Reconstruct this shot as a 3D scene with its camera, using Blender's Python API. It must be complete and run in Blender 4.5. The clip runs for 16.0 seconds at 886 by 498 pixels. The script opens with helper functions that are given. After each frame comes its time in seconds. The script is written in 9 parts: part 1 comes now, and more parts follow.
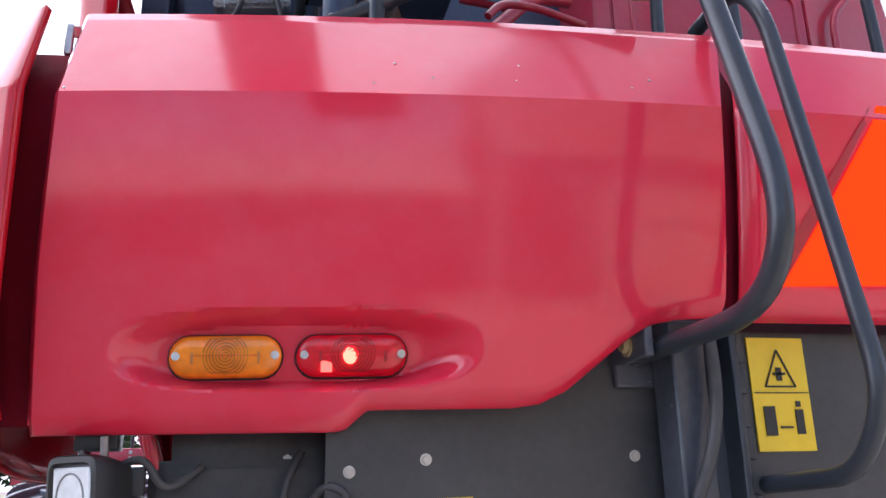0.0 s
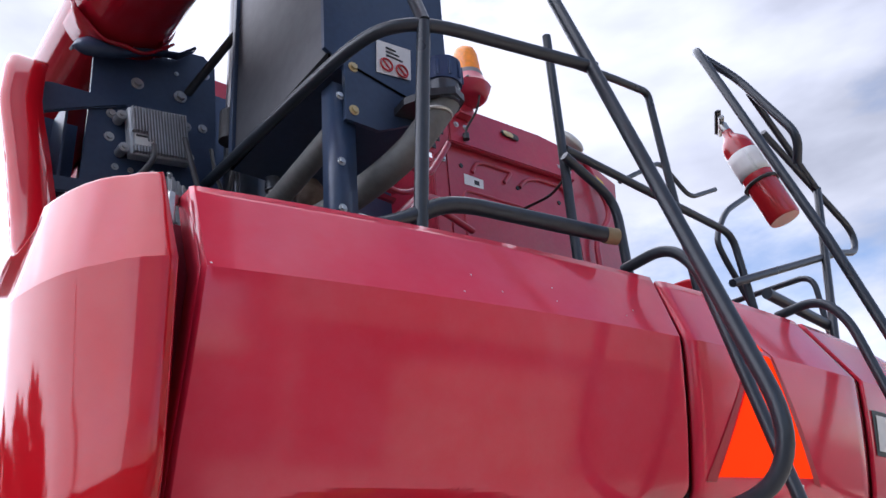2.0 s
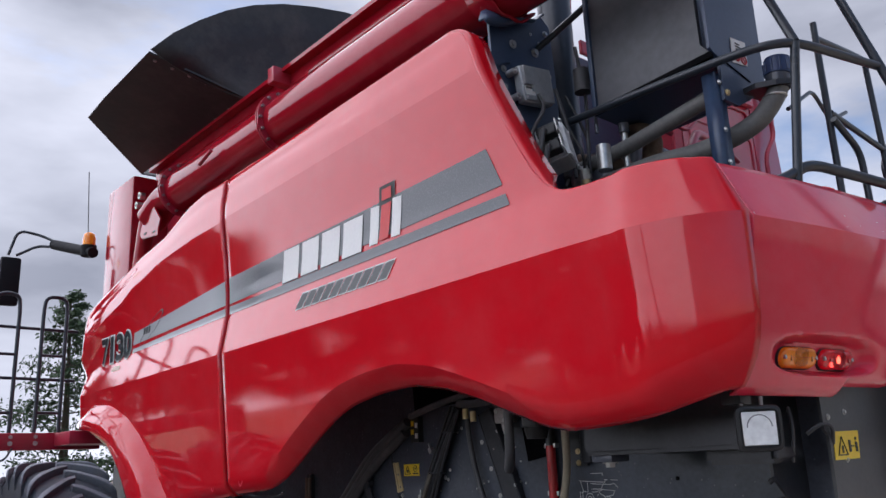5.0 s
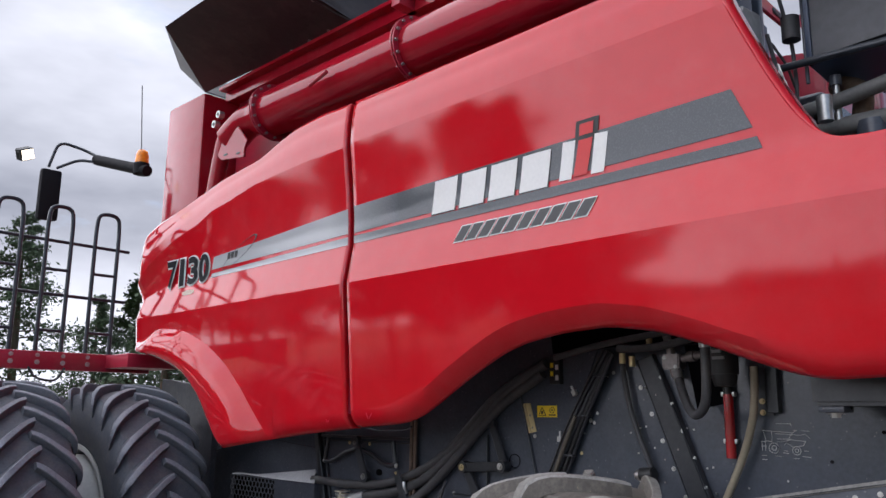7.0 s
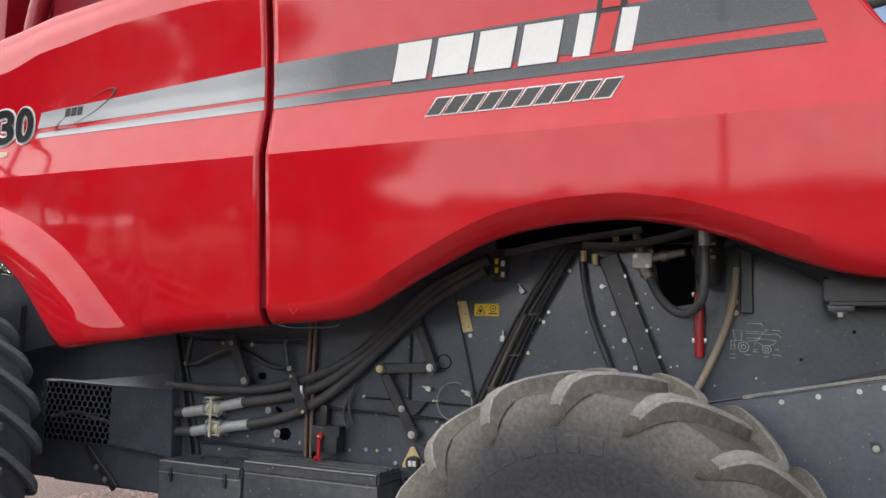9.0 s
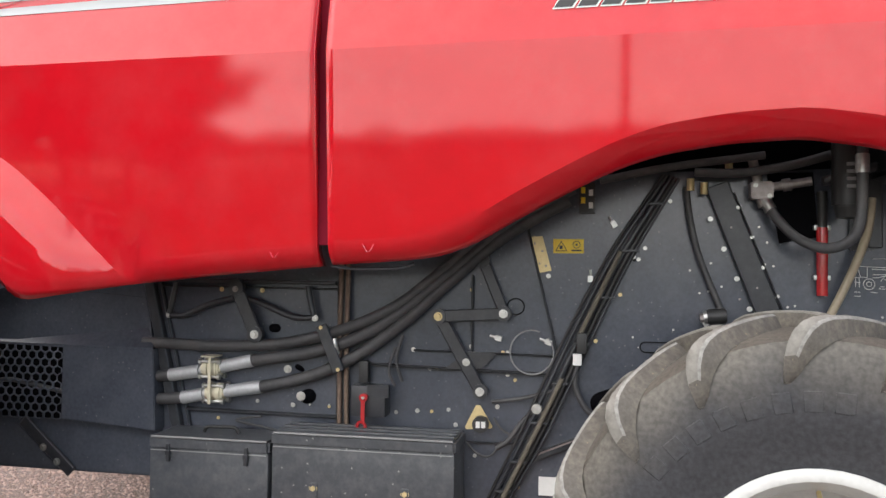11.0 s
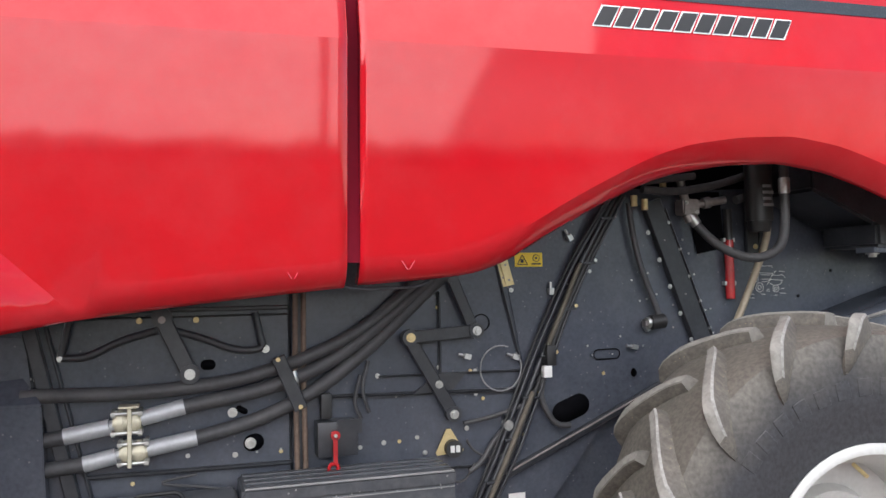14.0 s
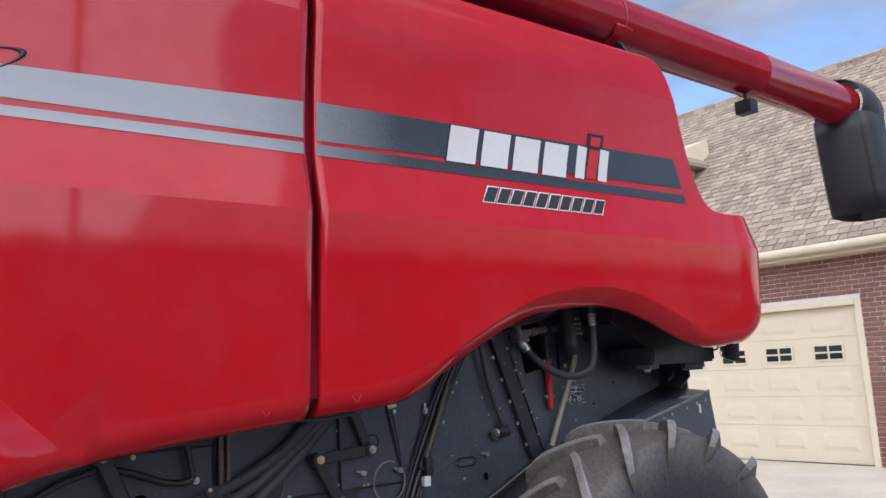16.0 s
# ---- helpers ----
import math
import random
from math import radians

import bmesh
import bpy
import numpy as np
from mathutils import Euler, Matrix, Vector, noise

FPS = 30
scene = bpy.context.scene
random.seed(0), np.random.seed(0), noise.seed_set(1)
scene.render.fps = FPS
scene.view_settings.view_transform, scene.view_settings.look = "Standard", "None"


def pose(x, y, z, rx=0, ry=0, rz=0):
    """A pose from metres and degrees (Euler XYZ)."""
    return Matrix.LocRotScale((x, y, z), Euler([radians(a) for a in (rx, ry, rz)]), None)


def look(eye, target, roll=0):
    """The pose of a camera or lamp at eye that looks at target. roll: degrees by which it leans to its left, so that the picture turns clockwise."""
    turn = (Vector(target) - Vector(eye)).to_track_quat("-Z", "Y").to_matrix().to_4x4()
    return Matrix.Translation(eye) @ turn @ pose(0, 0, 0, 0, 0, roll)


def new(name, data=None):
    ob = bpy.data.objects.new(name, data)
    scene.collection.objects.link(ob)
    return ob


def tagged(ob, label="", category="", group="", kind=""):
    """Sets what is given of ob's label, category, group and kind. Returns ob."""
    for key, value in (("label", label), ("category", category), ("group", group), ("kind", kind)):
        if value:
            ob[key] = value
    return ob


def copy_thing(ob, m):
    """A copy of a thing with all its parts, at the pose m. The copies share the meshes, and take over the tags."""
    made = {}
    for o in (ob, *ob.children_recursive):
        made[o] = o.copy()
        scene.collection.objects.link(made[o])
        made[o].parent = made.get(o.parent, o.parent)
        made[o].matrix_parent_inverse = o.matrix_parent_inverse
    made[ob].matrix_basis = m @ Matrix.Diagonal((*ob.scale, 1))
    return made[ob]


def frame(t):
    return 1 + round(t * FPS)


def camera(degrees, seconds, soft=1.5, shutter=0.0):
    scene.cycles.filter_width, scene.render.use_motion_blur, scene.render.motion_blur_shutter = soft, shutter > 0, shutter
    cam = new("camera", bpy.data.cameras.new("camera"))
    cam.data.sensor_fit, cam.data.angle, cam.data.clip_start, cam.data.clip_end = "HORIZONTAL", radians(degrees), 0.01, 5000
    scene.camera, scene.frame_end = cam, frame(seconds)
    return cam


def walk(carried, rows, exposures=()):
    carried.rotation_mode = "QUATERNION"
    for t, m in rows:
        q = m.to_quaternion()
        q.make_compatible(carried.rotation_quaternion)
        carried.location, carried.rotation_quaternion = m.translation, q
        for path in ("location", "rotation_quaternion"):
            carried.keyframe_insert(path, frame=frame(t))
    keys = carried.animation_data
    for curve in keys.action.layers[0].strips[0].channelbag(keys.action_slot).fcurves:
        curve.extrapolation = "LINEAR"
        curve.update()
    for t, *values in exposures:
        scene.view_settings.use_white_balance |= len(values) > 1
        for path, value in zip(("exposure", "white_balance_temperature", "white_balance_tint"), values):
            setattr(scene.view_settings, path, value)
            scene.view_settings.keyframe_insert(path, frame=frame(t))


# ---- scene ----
cam = camera(57.7, 16.0)
PATH = [
    (0, (-1.182, -1.024, 1.811), (-0.731, 0.845, 2.364), -1.4),
    (0.5, (-1.298, -0.971, 1.827), (-0.63, 0.791, 2.495), -2.4),
    (1, (-1.423, -0.876, 1.864), (-0.558, 0.753, 2.637), -3.2),
    (1.5, (-1.671, -0.866, 1.871), (-0.621, 0.621, 2.699), -4.1),
    (2, (-1.919, -0.915, 1.857), (-0.726, 0.45, 2.701), -5.0),
    (2.5, (-2.154, -0.999, 1.821), (-0.85, 0.273, 2.647), -5.6),
    (3, (-2.396, -1.014, 1.812), (-1.029, 0.217, 2.597), -5.8),
    (3.5, (-2.704, -0.973, 1.79), (-1.323, 0.272, 2.526), -5.4),
    (4, (-2.955, -1.024, 1.753), (-1.593, 0.276, 2.427), -4.7),
    (4.5, (-3.219, -1.007, 1.766), (-1.893, 0.368, 2.358), -3.5),
    (5, (-3.53, -0.894, 1.738), (-2.25, 0.553, 2.256), -2.6),
    (5.2, (-3.603, -0.856, 1.74), (-2.347, 0.62, 2.232), -2.2),
    (7.5, (-4.27, 0.167, 1.687), (-2.767, 1.436, 2.047), 1.4),
    (8, (-4.324, 0.465, 1.66), (-2.692, 1.575, 1.987), 1.6),
    (8.5, (-4.442, 0.738, 1.657), (-2.706, 1.695, 1.923), 1.5),
    (9, (-4.425, 0.998, 1.633), (-2.608, 1.811, 1.828), 1.4),
    (11.5, (-4.179, 2.478, 1.612), (-2.207, 2.809, 1.645), 0.5),
    (12, (-4.2, 2.732, 1.639), (-2.219, 3.008, 1.645), 0.3),
    (12.5, (-4.1, 2.999, 1.622), (-2.103, 3.108, 1.609), 0.3),
    (13, (-3.993, 3.233, 1.65), (-1.995, 3.142, 1.628), 0.1),
    (13.5, (-3.981, 3.479, 1.636), (-2.012, 3.128, 1.662), -0.4),
    (14, (-3.929, 3.629, 1.628), (-2.026, 3.022, 1.716), -1.2),
    (14.5, (-3.771, 3.838, 1.709), (-1.98, 2.959, 1.848), -1.4),
    (15, (-3.77, 4.115, 1.742), (-2.09, 3.053, 1.97), -2.1),
    (15.5, (-3.808, 4.359, 1.757), (-2.23, 3.165, 2.045), -2.9),
    (16, (-4.05, 4.601, 1.772), (-2.523, 3.345, 2.072), -3.1),
]
EXPOSURES = [(0.0, 2.02, 5650, 19), (1.0, 1.86, 5650, 18), (1.8, 1.50, 5650, 18), (2.6, 1.08, 5650, 18), (3.5, 0.86, 5650, 18), (5.0, 1.04, 5750, 17), (7.5, 1.24, 6000, 15), (9.0, 1.52, 6350, 12),
             (12.5, 2.06, 6450, 11), (14.4, 1.92, 6100, 14), (15.0, 1.46, 5950, 15), (15.5, 1.34, 5800, 16), (16.0, 1.16, 5700, 17)]
walk(cam, [(t, look(eye, target, roll)) for t, eye, target, roll in PATH], EXPOSURES)

# ---- daylight under broken cloud ----
SUN_EL, SUN_AZ = 27.0, 330.0
SUN_DIR = Vector((-0.45, 0.77, 0.45)).normalized()
world = bpy.data.worlds.new("world")
scene.world = world
world.use_nodes = True
wn, wl = world.node_tree.nodes, world.node_tree.links
wn.clear()
w_out = wn.new("ShaderNodeOutputWorld")
w_bg = wn.new("ShaderNodeBackground")
w_sky = wn.new("ShaderNodeTexSky")
w_sky.sky_type, w_sky.sun_disc = "NISHITA", False
w_sky.sun_elevation, w_sky.sun_rotation = radians(SUN_EL), radians(SUN_AZ)
w_gain = wn.new("ShaderNodeVectorMath")
w_gain.operation = "SCALE"
w_gain.inputs["Scale"].default_value = 0.08
w_co = wn.new("ShaderNodeTexCoord")
w_map = wn.new("ShaderNodeMapping")
w_map.inputs["Scale"].default_value = (1.0, 1.0, 2.6)
w_map.inputs["Location"].default_value = (0.3, 0.9, 0.2)
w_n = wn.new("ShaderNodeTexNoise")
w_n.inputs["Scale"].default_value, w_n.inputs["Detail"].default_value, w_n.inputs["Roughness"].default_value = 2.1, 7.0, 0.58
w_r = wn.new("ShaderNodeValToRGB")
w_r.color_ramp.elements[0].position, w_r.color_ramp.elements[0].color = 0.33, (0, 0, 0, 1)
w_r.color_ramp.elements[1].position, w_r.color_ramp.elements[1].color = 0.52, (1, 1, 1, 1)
w_n2 = wn.new("ShaderNodeTexNoise")
w_n2.inputs["Scale"].default_value, w_n2.inputs["Detail"].default_value = 1.7, 6.0
w_r2 = wn.new("ShaderNodeValToRGB")
w_r2.color_ramp.elements[0].position, w_r2.color_ramp.elements[0].color = 0.36, (0.124, 0.132, 0.150, 1)
w_r2.color_ramp.elements[1].position, w_r2.color_ramp.elements[1].color = 0.64, (0.50, 0.498, 0.50, 1)
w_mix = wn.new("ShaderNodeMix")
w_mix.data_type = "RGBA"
wl.new(w_co.outputs["Generated"], w_map.inputs["Vector"])
wl.new(w_map.outputs["Vector"], w_n.inputs["Vector"])
wl.new(w_map.outputs["Vector"], w_n2.inputs["Vector"])
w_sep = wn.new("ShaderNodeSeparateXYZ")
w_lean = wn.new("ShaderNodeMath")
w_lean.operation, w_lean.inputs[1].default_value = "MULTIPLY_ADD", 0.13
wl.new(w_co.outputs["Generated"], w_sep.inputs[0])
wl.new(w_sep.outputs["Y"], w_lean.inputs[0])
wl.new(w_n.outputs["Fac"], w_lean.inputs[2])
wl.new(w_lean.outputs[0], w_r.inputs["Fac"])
wl.new(w_n2.outputs["Fac"], w_r2.inputs["Fac"])
wl.new(w_sky.outputs["Color"], w_gain.inputs[0])
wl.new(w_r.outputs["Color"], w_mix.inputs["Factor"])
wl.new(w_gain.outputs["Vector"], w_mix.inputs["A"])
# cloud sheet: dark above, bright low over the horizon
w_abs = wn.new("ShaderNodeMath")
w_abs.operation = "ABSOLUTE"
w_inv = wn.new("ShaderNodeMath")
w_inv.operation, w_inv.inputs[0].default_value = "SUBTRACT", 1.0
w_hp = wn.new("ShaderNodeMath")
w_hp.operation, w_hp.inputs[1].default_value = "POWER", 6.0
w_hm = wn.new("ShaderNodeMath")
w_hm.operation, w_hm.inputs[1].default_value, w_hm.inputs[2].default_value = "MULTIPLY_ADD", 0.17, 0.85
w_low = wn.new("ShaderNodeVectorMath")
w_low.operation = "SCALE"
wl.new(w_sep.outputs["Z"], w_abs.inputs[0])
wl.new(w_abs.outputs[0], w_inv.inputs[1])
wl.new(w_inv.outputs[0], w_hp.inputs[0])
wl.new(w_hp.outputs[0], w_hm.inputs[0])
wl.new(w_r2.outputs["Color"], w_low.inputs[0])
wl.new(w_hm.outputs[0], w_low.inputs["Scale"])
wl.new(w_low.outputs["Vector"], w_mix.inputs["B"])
# brighter cloud round the veiled sun
w_dot = wn.new("ShaderNodeVectorMath")
w_dot.operation = "DOT_PRODUCT"
w_dot.inputs[1].default_value = SUN_DIR
w_pos = wn.new("ShaderNodeMath")
w_pos.operation, w_pos.inputs[1].default_value = "MAXIMUM", 0.0
w_pow = wn.new("ShaderNodeMath")
w_pow.operation, w_pow.inputs[1].default_value = "POWER", 5.0
w_glow = wn.new("ShaderNodeVectorMath")
w_glow.operation, w_glow.inputs[0].default_value = "SCALE", (0.42, 0.41, 0.395)
w_sum = wn.new("ShaderNodeVectorMath")
w_sum.operation = "ADD"
wl.new(w_co.outputs["Generated"], w_dot.inputs[0])
wl.new(w_dot.outputs["Value"], w_pos.inputs[0])
wl.new(w_pos.outputs[0], w_pow.inputs[0])
wl.new(w_pow.outputs[0], w_glow.inputs["Scale"])
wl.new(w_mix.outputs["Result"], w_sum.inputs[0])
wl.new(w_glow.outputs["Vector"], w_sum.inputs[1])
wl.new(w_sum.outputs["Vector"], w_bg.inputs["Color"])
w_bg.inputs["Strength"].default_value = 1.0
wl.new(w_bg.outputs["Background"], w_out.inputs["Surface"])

sun = new("sun", bpy.data.lights.new("sun", "SUN"))
sun.data.energy, sun.data.angle, sun.data.color = 1.80, radians(150), (1.0, 0.97, 0.93)
sun.rotation_euler = SUN_DIR.to_track_quat("Z", "Y").to_euler()

# ---- materials ----
def mat(name, base, rough=0.5, metal=0.0, coat=0.0, vary=0.18, scale=6.0, fine=60.0, bump=0.15, dust=None, dust_amt=0.0, dust_scale=3.0,
        per_object=0.0, stretch=(1, 1, 1), spec=0.5, trans=0.0, emit=None, emit_strength=0.0, per_island=0.0, bump_dist=0.004, gloss_coat=0.05, specks=0.0, speck_scale=55.0, speck_colour=(0.42, 0.41, 0.39)):
    """A surface with broad and fine variation of colour and gloss, fine relief, and an optional layer of dust."""
    m = bpy.data.materials.new(name)
    m.use_nodes = True
    n, l = m.node_tree.nodes, m.node_tree.links
    bsdf = n["Principled BSDF"]
    co = n.new("ShaderNodeTexCoord")
    mp = n.new("ShaderNodeMapping")
    mp.inputs["Scale"].default_value = stretch
    l.new(co.outputs["Object"], mp.inputs["Vector"])
    n1, n2 = n.new("ShaderNodeTexNoise"), n.new("ShaderNodeTexNoise")
    n1.inputs["Scale"].default_value, n1.inputs["Detail"].default_value = scale, 5
    n2.inputs["Scale"].default_value, n2.inputs["Detail"].default_value = fine, 4
    l.new(mp.outputs["Vector"], n1.inputs["Vector"])
    l.new(mp.outputs["Vector"], n2.inputs["Vector"])
    add = n.new("ShaderNodeMath")
    add.operation = "ADD"
    l.new(n1.outputs["Fac"], add.inputs[0])
    l.new(n2.outputs["Fac"], add.inputs[1])
    last = add.outputs[0]
    for amount, node, out in ((per_object, "ShaderNodeObjectInfo", "Random"), (per_island, "ShaderNodeNewGeometry", "Random Per Island")):
        if amount:
            oi = n.new(node)
            ma = n.new("ShaderNodeMath")
            ma.operation, ma.inputs[1].default_value = "MULTIPLY_ADD", amount
            l.new(oi.outputs[out], ma.inputs[0])
            l.new(last, ma.inputs[2])
            last = ma.outputs[0]
    rng = n.new("ShaderNodeMapRange")
    extra = per_object + per_island
    rng.inputs["From Min"].default_value, rng.inputs["From Max"].default_value = 0.6, 1.4 + extra
    rng.inputs["To Min"].default_value, rng.inputs["To Max"].default_value = 1 - vary, 1 + vary
    l.new(last, rng.inputs["Value"])
    tint = n.new("ShaderNodeVectorMath")
    tint.operation = "SCALE"
    tint.inputs[0].default_value = base
    l.new(rng.outputs["Result"], tint.inputs["Scale"])
    colour = tint.outputs["Vector"]
    rr = n.new("ShaderNodeMapRange")
    rr.inputs["To Min"].default_value, rr.inputs["To Max"].default_value = max(0.02, rough * 0.75), min(1, rough * 1.25)
    l.new(n1.outputs["Fac"], rr.inputs["Value"])
    gloss = rr.outputs["Result"]
    if dust:
        nd = n.new("ShaderNodeTexNoise")
        nd.inputs["Scale"].default_value, nd.inputs["Detail"].default_value, nd.inputs["Roughness"].default_value = dust_scale, 8, 0.7
        l.new(mp.outputs["Vector"], nd.inputs["Vector"])
        cut = n.new("ShaderNodeMapRange")
        cut.inputs["From Min"].default_value, cut.inputs["From Max"].default_value = 0.45, 0.7
        cut.inputs["To Max"].default_value = dust_amt
        l.new(nd.outputs["Fac"], cut.inputs["Value"])
        mx = n.new("ShaderNodeMix")
        mx.data_type = "RGBA"
        mx.inputs["B"].default_value = (*dust, 1)
        l.new(cut.outputs["Result"], mx.inputs["Factor"])
        l.new(colour, mx.inputs["A"])
        colour = mx.outputs["Result"]
    if specks:
        vo, near, pick, amt, mx = (n.new(k) for k in ("ShaderNodeTexVoronoi", "ShaderNodeMath", "ShaderNodeMath", "ShaderNodeMath", "ShaderNodeMix"))
        vo.inputs["Scale"].default_value = speck_scale
        l.new(mp.outputs["Vector"], vo.inputs["Vector"])
        near.operation, near.inputs[1].default_value = "LESS_THAN", 0.13
        l.new(vo.outputs["Distance"], near.inputs[0])
        pick.operation, pick.inputs[1].default_value = "GREATER_THAN", 0.62
        l.new(vo.outputs["Color"], pick.inputs[0])
        amt.operation = "MULTIPLY"
        l.new(near.outputs[0], amt.inputs[0])
        l.new(pick.outputs[0], amt.inputs[1])
        scl = n.new("ShaderNodeMath")
        scl.operation, scl.inputs[1].default_value = "MULTIPLY", specks
        l.new(amt.outputs[0], scl.inputs[0])
        mx.data_type = "RGBA"
        mx.inputs["B"].default_value = (*speck_colour, 1)
        l.new(scl.outputs[0], mx.inputs["Factor"])
        l.new(colour, mx.inputs["A"])
        colour = mx.outputs["Result"]
    l.new(colour, bsdf.inputs["Base Color"])
    l.new(gloss, bsdf.inputs["Roughness"])
    bsdf.inputs["Metallic"].default_value = metal
    bsdf.inputs["Specular IOR Level"].default_value = spec
    bsdf.inputs["Transmission Weight"].default_value = trans
    if coat:
        bsdf.inputs["Coat Weight"].default_value, bsdf.inputs["Coat Roughness"].default_value = coat, gloss_coat
    if emit:
        bsdf.inputs["Emission Color"].default_value, bsdf.inputs["Emission Strength"].default_value = (*emit, 1), emit_strength
    if bump:
        b = n.new("ShaderNodeBump")
        b.inputs["Strength"].default_value, b.inputs["Distance"].default_value = bump, bump_dist
        l.new(n2.outputs["Fac"], b.inputs["Height"])
        l.new(b.outputs["Normal"], bsdf.inputs["Normal"])
    return m


RED = mat("red_paint", (0.525, 0.0065, 0.014), 0.42, coat=1.0, vary=0.07, scale=1.5, fine=9, bump=0.010, bump_dist=0.01, dust=(0.50, 0.14, 0.15), dust_amt=0.11, dust_scale=1.6, spec=0.0, gloss_coat=0.060)
RED_TANK = mat("darker_red_paint", (0.34, 0.006, 0.018), 0.40, coat=0.8, vary=0.08, scale=1.5, fine=9, bump=0.012, bump_dist=0.01, dust=(0.42, 0.15, 0.15), dust_amt=0.12, dust_scale=1.6, spec=0.0, gloss_coat=0.10)
# dusty red, its base also raised to make up for weak sky light
RED_BACK = mat("dusty_red_paint", (0.68, 0.017, 0.050), 0.45, coat=1.0, vary=0.05, scale=0.9, fine=7, bump=0.012, bump_dist=0.01, dust=(0.62, 0.22, 0.28), dust_amt=0.30, dust_scale=0.7, spec=0.10, gloss_coat=0.11)
RED_DULL = mat("red_frame_paint", (0.42, 0.012, 0.040), 0.38, coat=0.3, vary=0.14, scale=4, bump=0.05, dust=(0.3, 0.17, 0.13), dust_amt=0.25)
BLACK = mat("black_paint", (0.068, 0.076, 0.095), 0.22, vary=0.22, scale=1.6, fine=70, bump=0.03, dust=(0.15, 0.155, 0.165), dust_amt=0.22, dust_scale=9, specks=0.22, speck_scale=40)
# darker than the sheet, partly to carry contact shade in the colour
BLACK_PART = mat("black_fitting_paint", (0.024, 0.026, 0.031), 0.34, vary=0.25, scale=6, fine=70, bump=0.05, dust=(0.10, 0.10, 0.10), dust_amt=0.25, dust_scale=14)
BLACK_GLOSS = mat("black_tube_paint", (0.024, 0.031, 0.041), 0.30, vary=0.2, scale=5, bump=0.04, dust=(0.13, 0.13, 0.13), dust_amt=0.15)
NAVY = mat("dark_blue_black_sheet", (0.030, 0.052, 0.104), 0.38, vary=0.2, scale=3, bump=0.04, dust=(0.12, 0.13, 0.14), dust_amt=0.15)
RUBBER = mat("tyre_rubber", (0.085, 0.077, 0.066), 0.75, vary=0.35, scale=6, fine=90, bump=0.5, dust=(0.24, 0.21, 0.165), dust_amt=0.45, dust_scale=22, specks=0.7, speck_scale=75, speck_colour=(0.34, 0.27, 0.17))
LUG_FRONT = mat("black_lug_rubber", (0.155, 0.165, 0.195), 0.6, vary=0.3, scale=9, fine=80, bump=0.4, dust=(0.20, 0.19, 0.17), dust_amt=0.35, dust_scale=20)
RUBBER_FRONT = mat("black_tyre_rubber", (0.070, 0.077, 0.094), 0.65, vary=0.3, scale=6, fine=90, bump=0.4, dust=(0.16, 0.145, 0.125), dust_amt=0.35, dust_scale=18)
LUG = mat("worn_lug_rubber", (0.205, 0.195, 0.174), 0.75, vary=0.3, scale=9, fine=80, bump=0.5, dust=(0.06, 0.056, 0.05), dust_amt=0.5, dust_scale=26, per_object=0.4)
LUG_EDGE = mat("scuffed_lug_edge", (0.29, 0.28, 0.26), 0.8, vary=0.3, scale=14, fine=90, bump=0.5, dust=(0.13, 0.125, 0.115), dust_amt=0.7, dust_scale=30)
HOSE = mat("black_hose_rubber", (0.052, 0.052, 0.055), 0.55, vary=0.25, scale=12, bump=0.15, dust=(0.13, 0.12, 0.11), dust_amt=0.35, dust_scale=8)
STEEL = mat("zinc_plated_steel", (0.50, 0.50, 0.48), 0.38, metal=0.9, vary=0.2, scale=30, bump=0.08)
ALU = mat("cast_aluminium", (0.46, 0.47, 0.48), 0.48, metal=0.4, vary=0.15, scale=20, bump=0.2)
RUSTY = mat("rusty_exhaust_steel", (0.17, 0.12, 0.09), 0.75, metal=0.2, vary=0.4, scale=12, bump=0.3)
BRASS = mat("yellow_zinc_plate", (0.62, 0.50, 0.26), 0.45, metal=0.5, vary=0.15, scale=14, bump=0.06)
TAN_CAP = mat("dull_tan_cap", (0.26, 0.19, 0.10), 0.6, vary=0.15, scale=14, bump=0.06)
YELLOW = mat("yellow_decal", (0.80, 0.56, 0.02), 0.4, vary=0.06, scale=10, bump=0.02)
INK = mat("black_print", (0.02, 0.02, 0.02), 0.5, vary=0.1, bump=0.0)
WHITE = mat("white_print", (0.74, 0.735, 0.71), 0.45, vary=0.06, scale=12, bump=0.02, dust=(0.5, 0.46, 0.42), dust_amt=0.15)
DECAL_RED = mat("red_print", (0.55, 0.02, 0.02), 0.4, vary=0.05, bump=0.0)
# weak emission stands in for the film's brightness in daylight
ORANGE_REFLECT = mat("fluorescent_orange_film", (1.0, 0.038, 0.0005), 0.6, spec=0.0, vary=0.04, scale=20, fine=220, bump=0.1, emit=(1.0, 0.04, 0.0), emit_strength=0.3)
DARK_REFLECT = mat("dark_red_reflective_film", (0.42, 0.02, 0.03), 0.35, vary=0.06, scale=20, fine=220, bump=0.1)
AMBER = mat("amber_lens", (1.0, 0.30, 0.006), 0.2, coat=0.3, vary=0.15, scale=60, bump=0.2, trans=0.15)
RED_LENS = mat("red_lens", (0.70, 0.004, 0.02), 0.2, coat=0.3, vary=0.2, scale=60, bump=0.2, trans=0.25)
RED_GLOW = mat("lit_red_lens", (0.9, 0.03, 0.03), 0.2, vary=0.1, scale=60, bump=0.1, emit=(1.0, 0.10, 0.05), emit_strength=1.8)
LAMP_GLASS = mat("headlamp_glass", (0.85, 0.87, 0.86), 0.15, vary=0.15, scale=40, bump=0.3, coat=0.4)
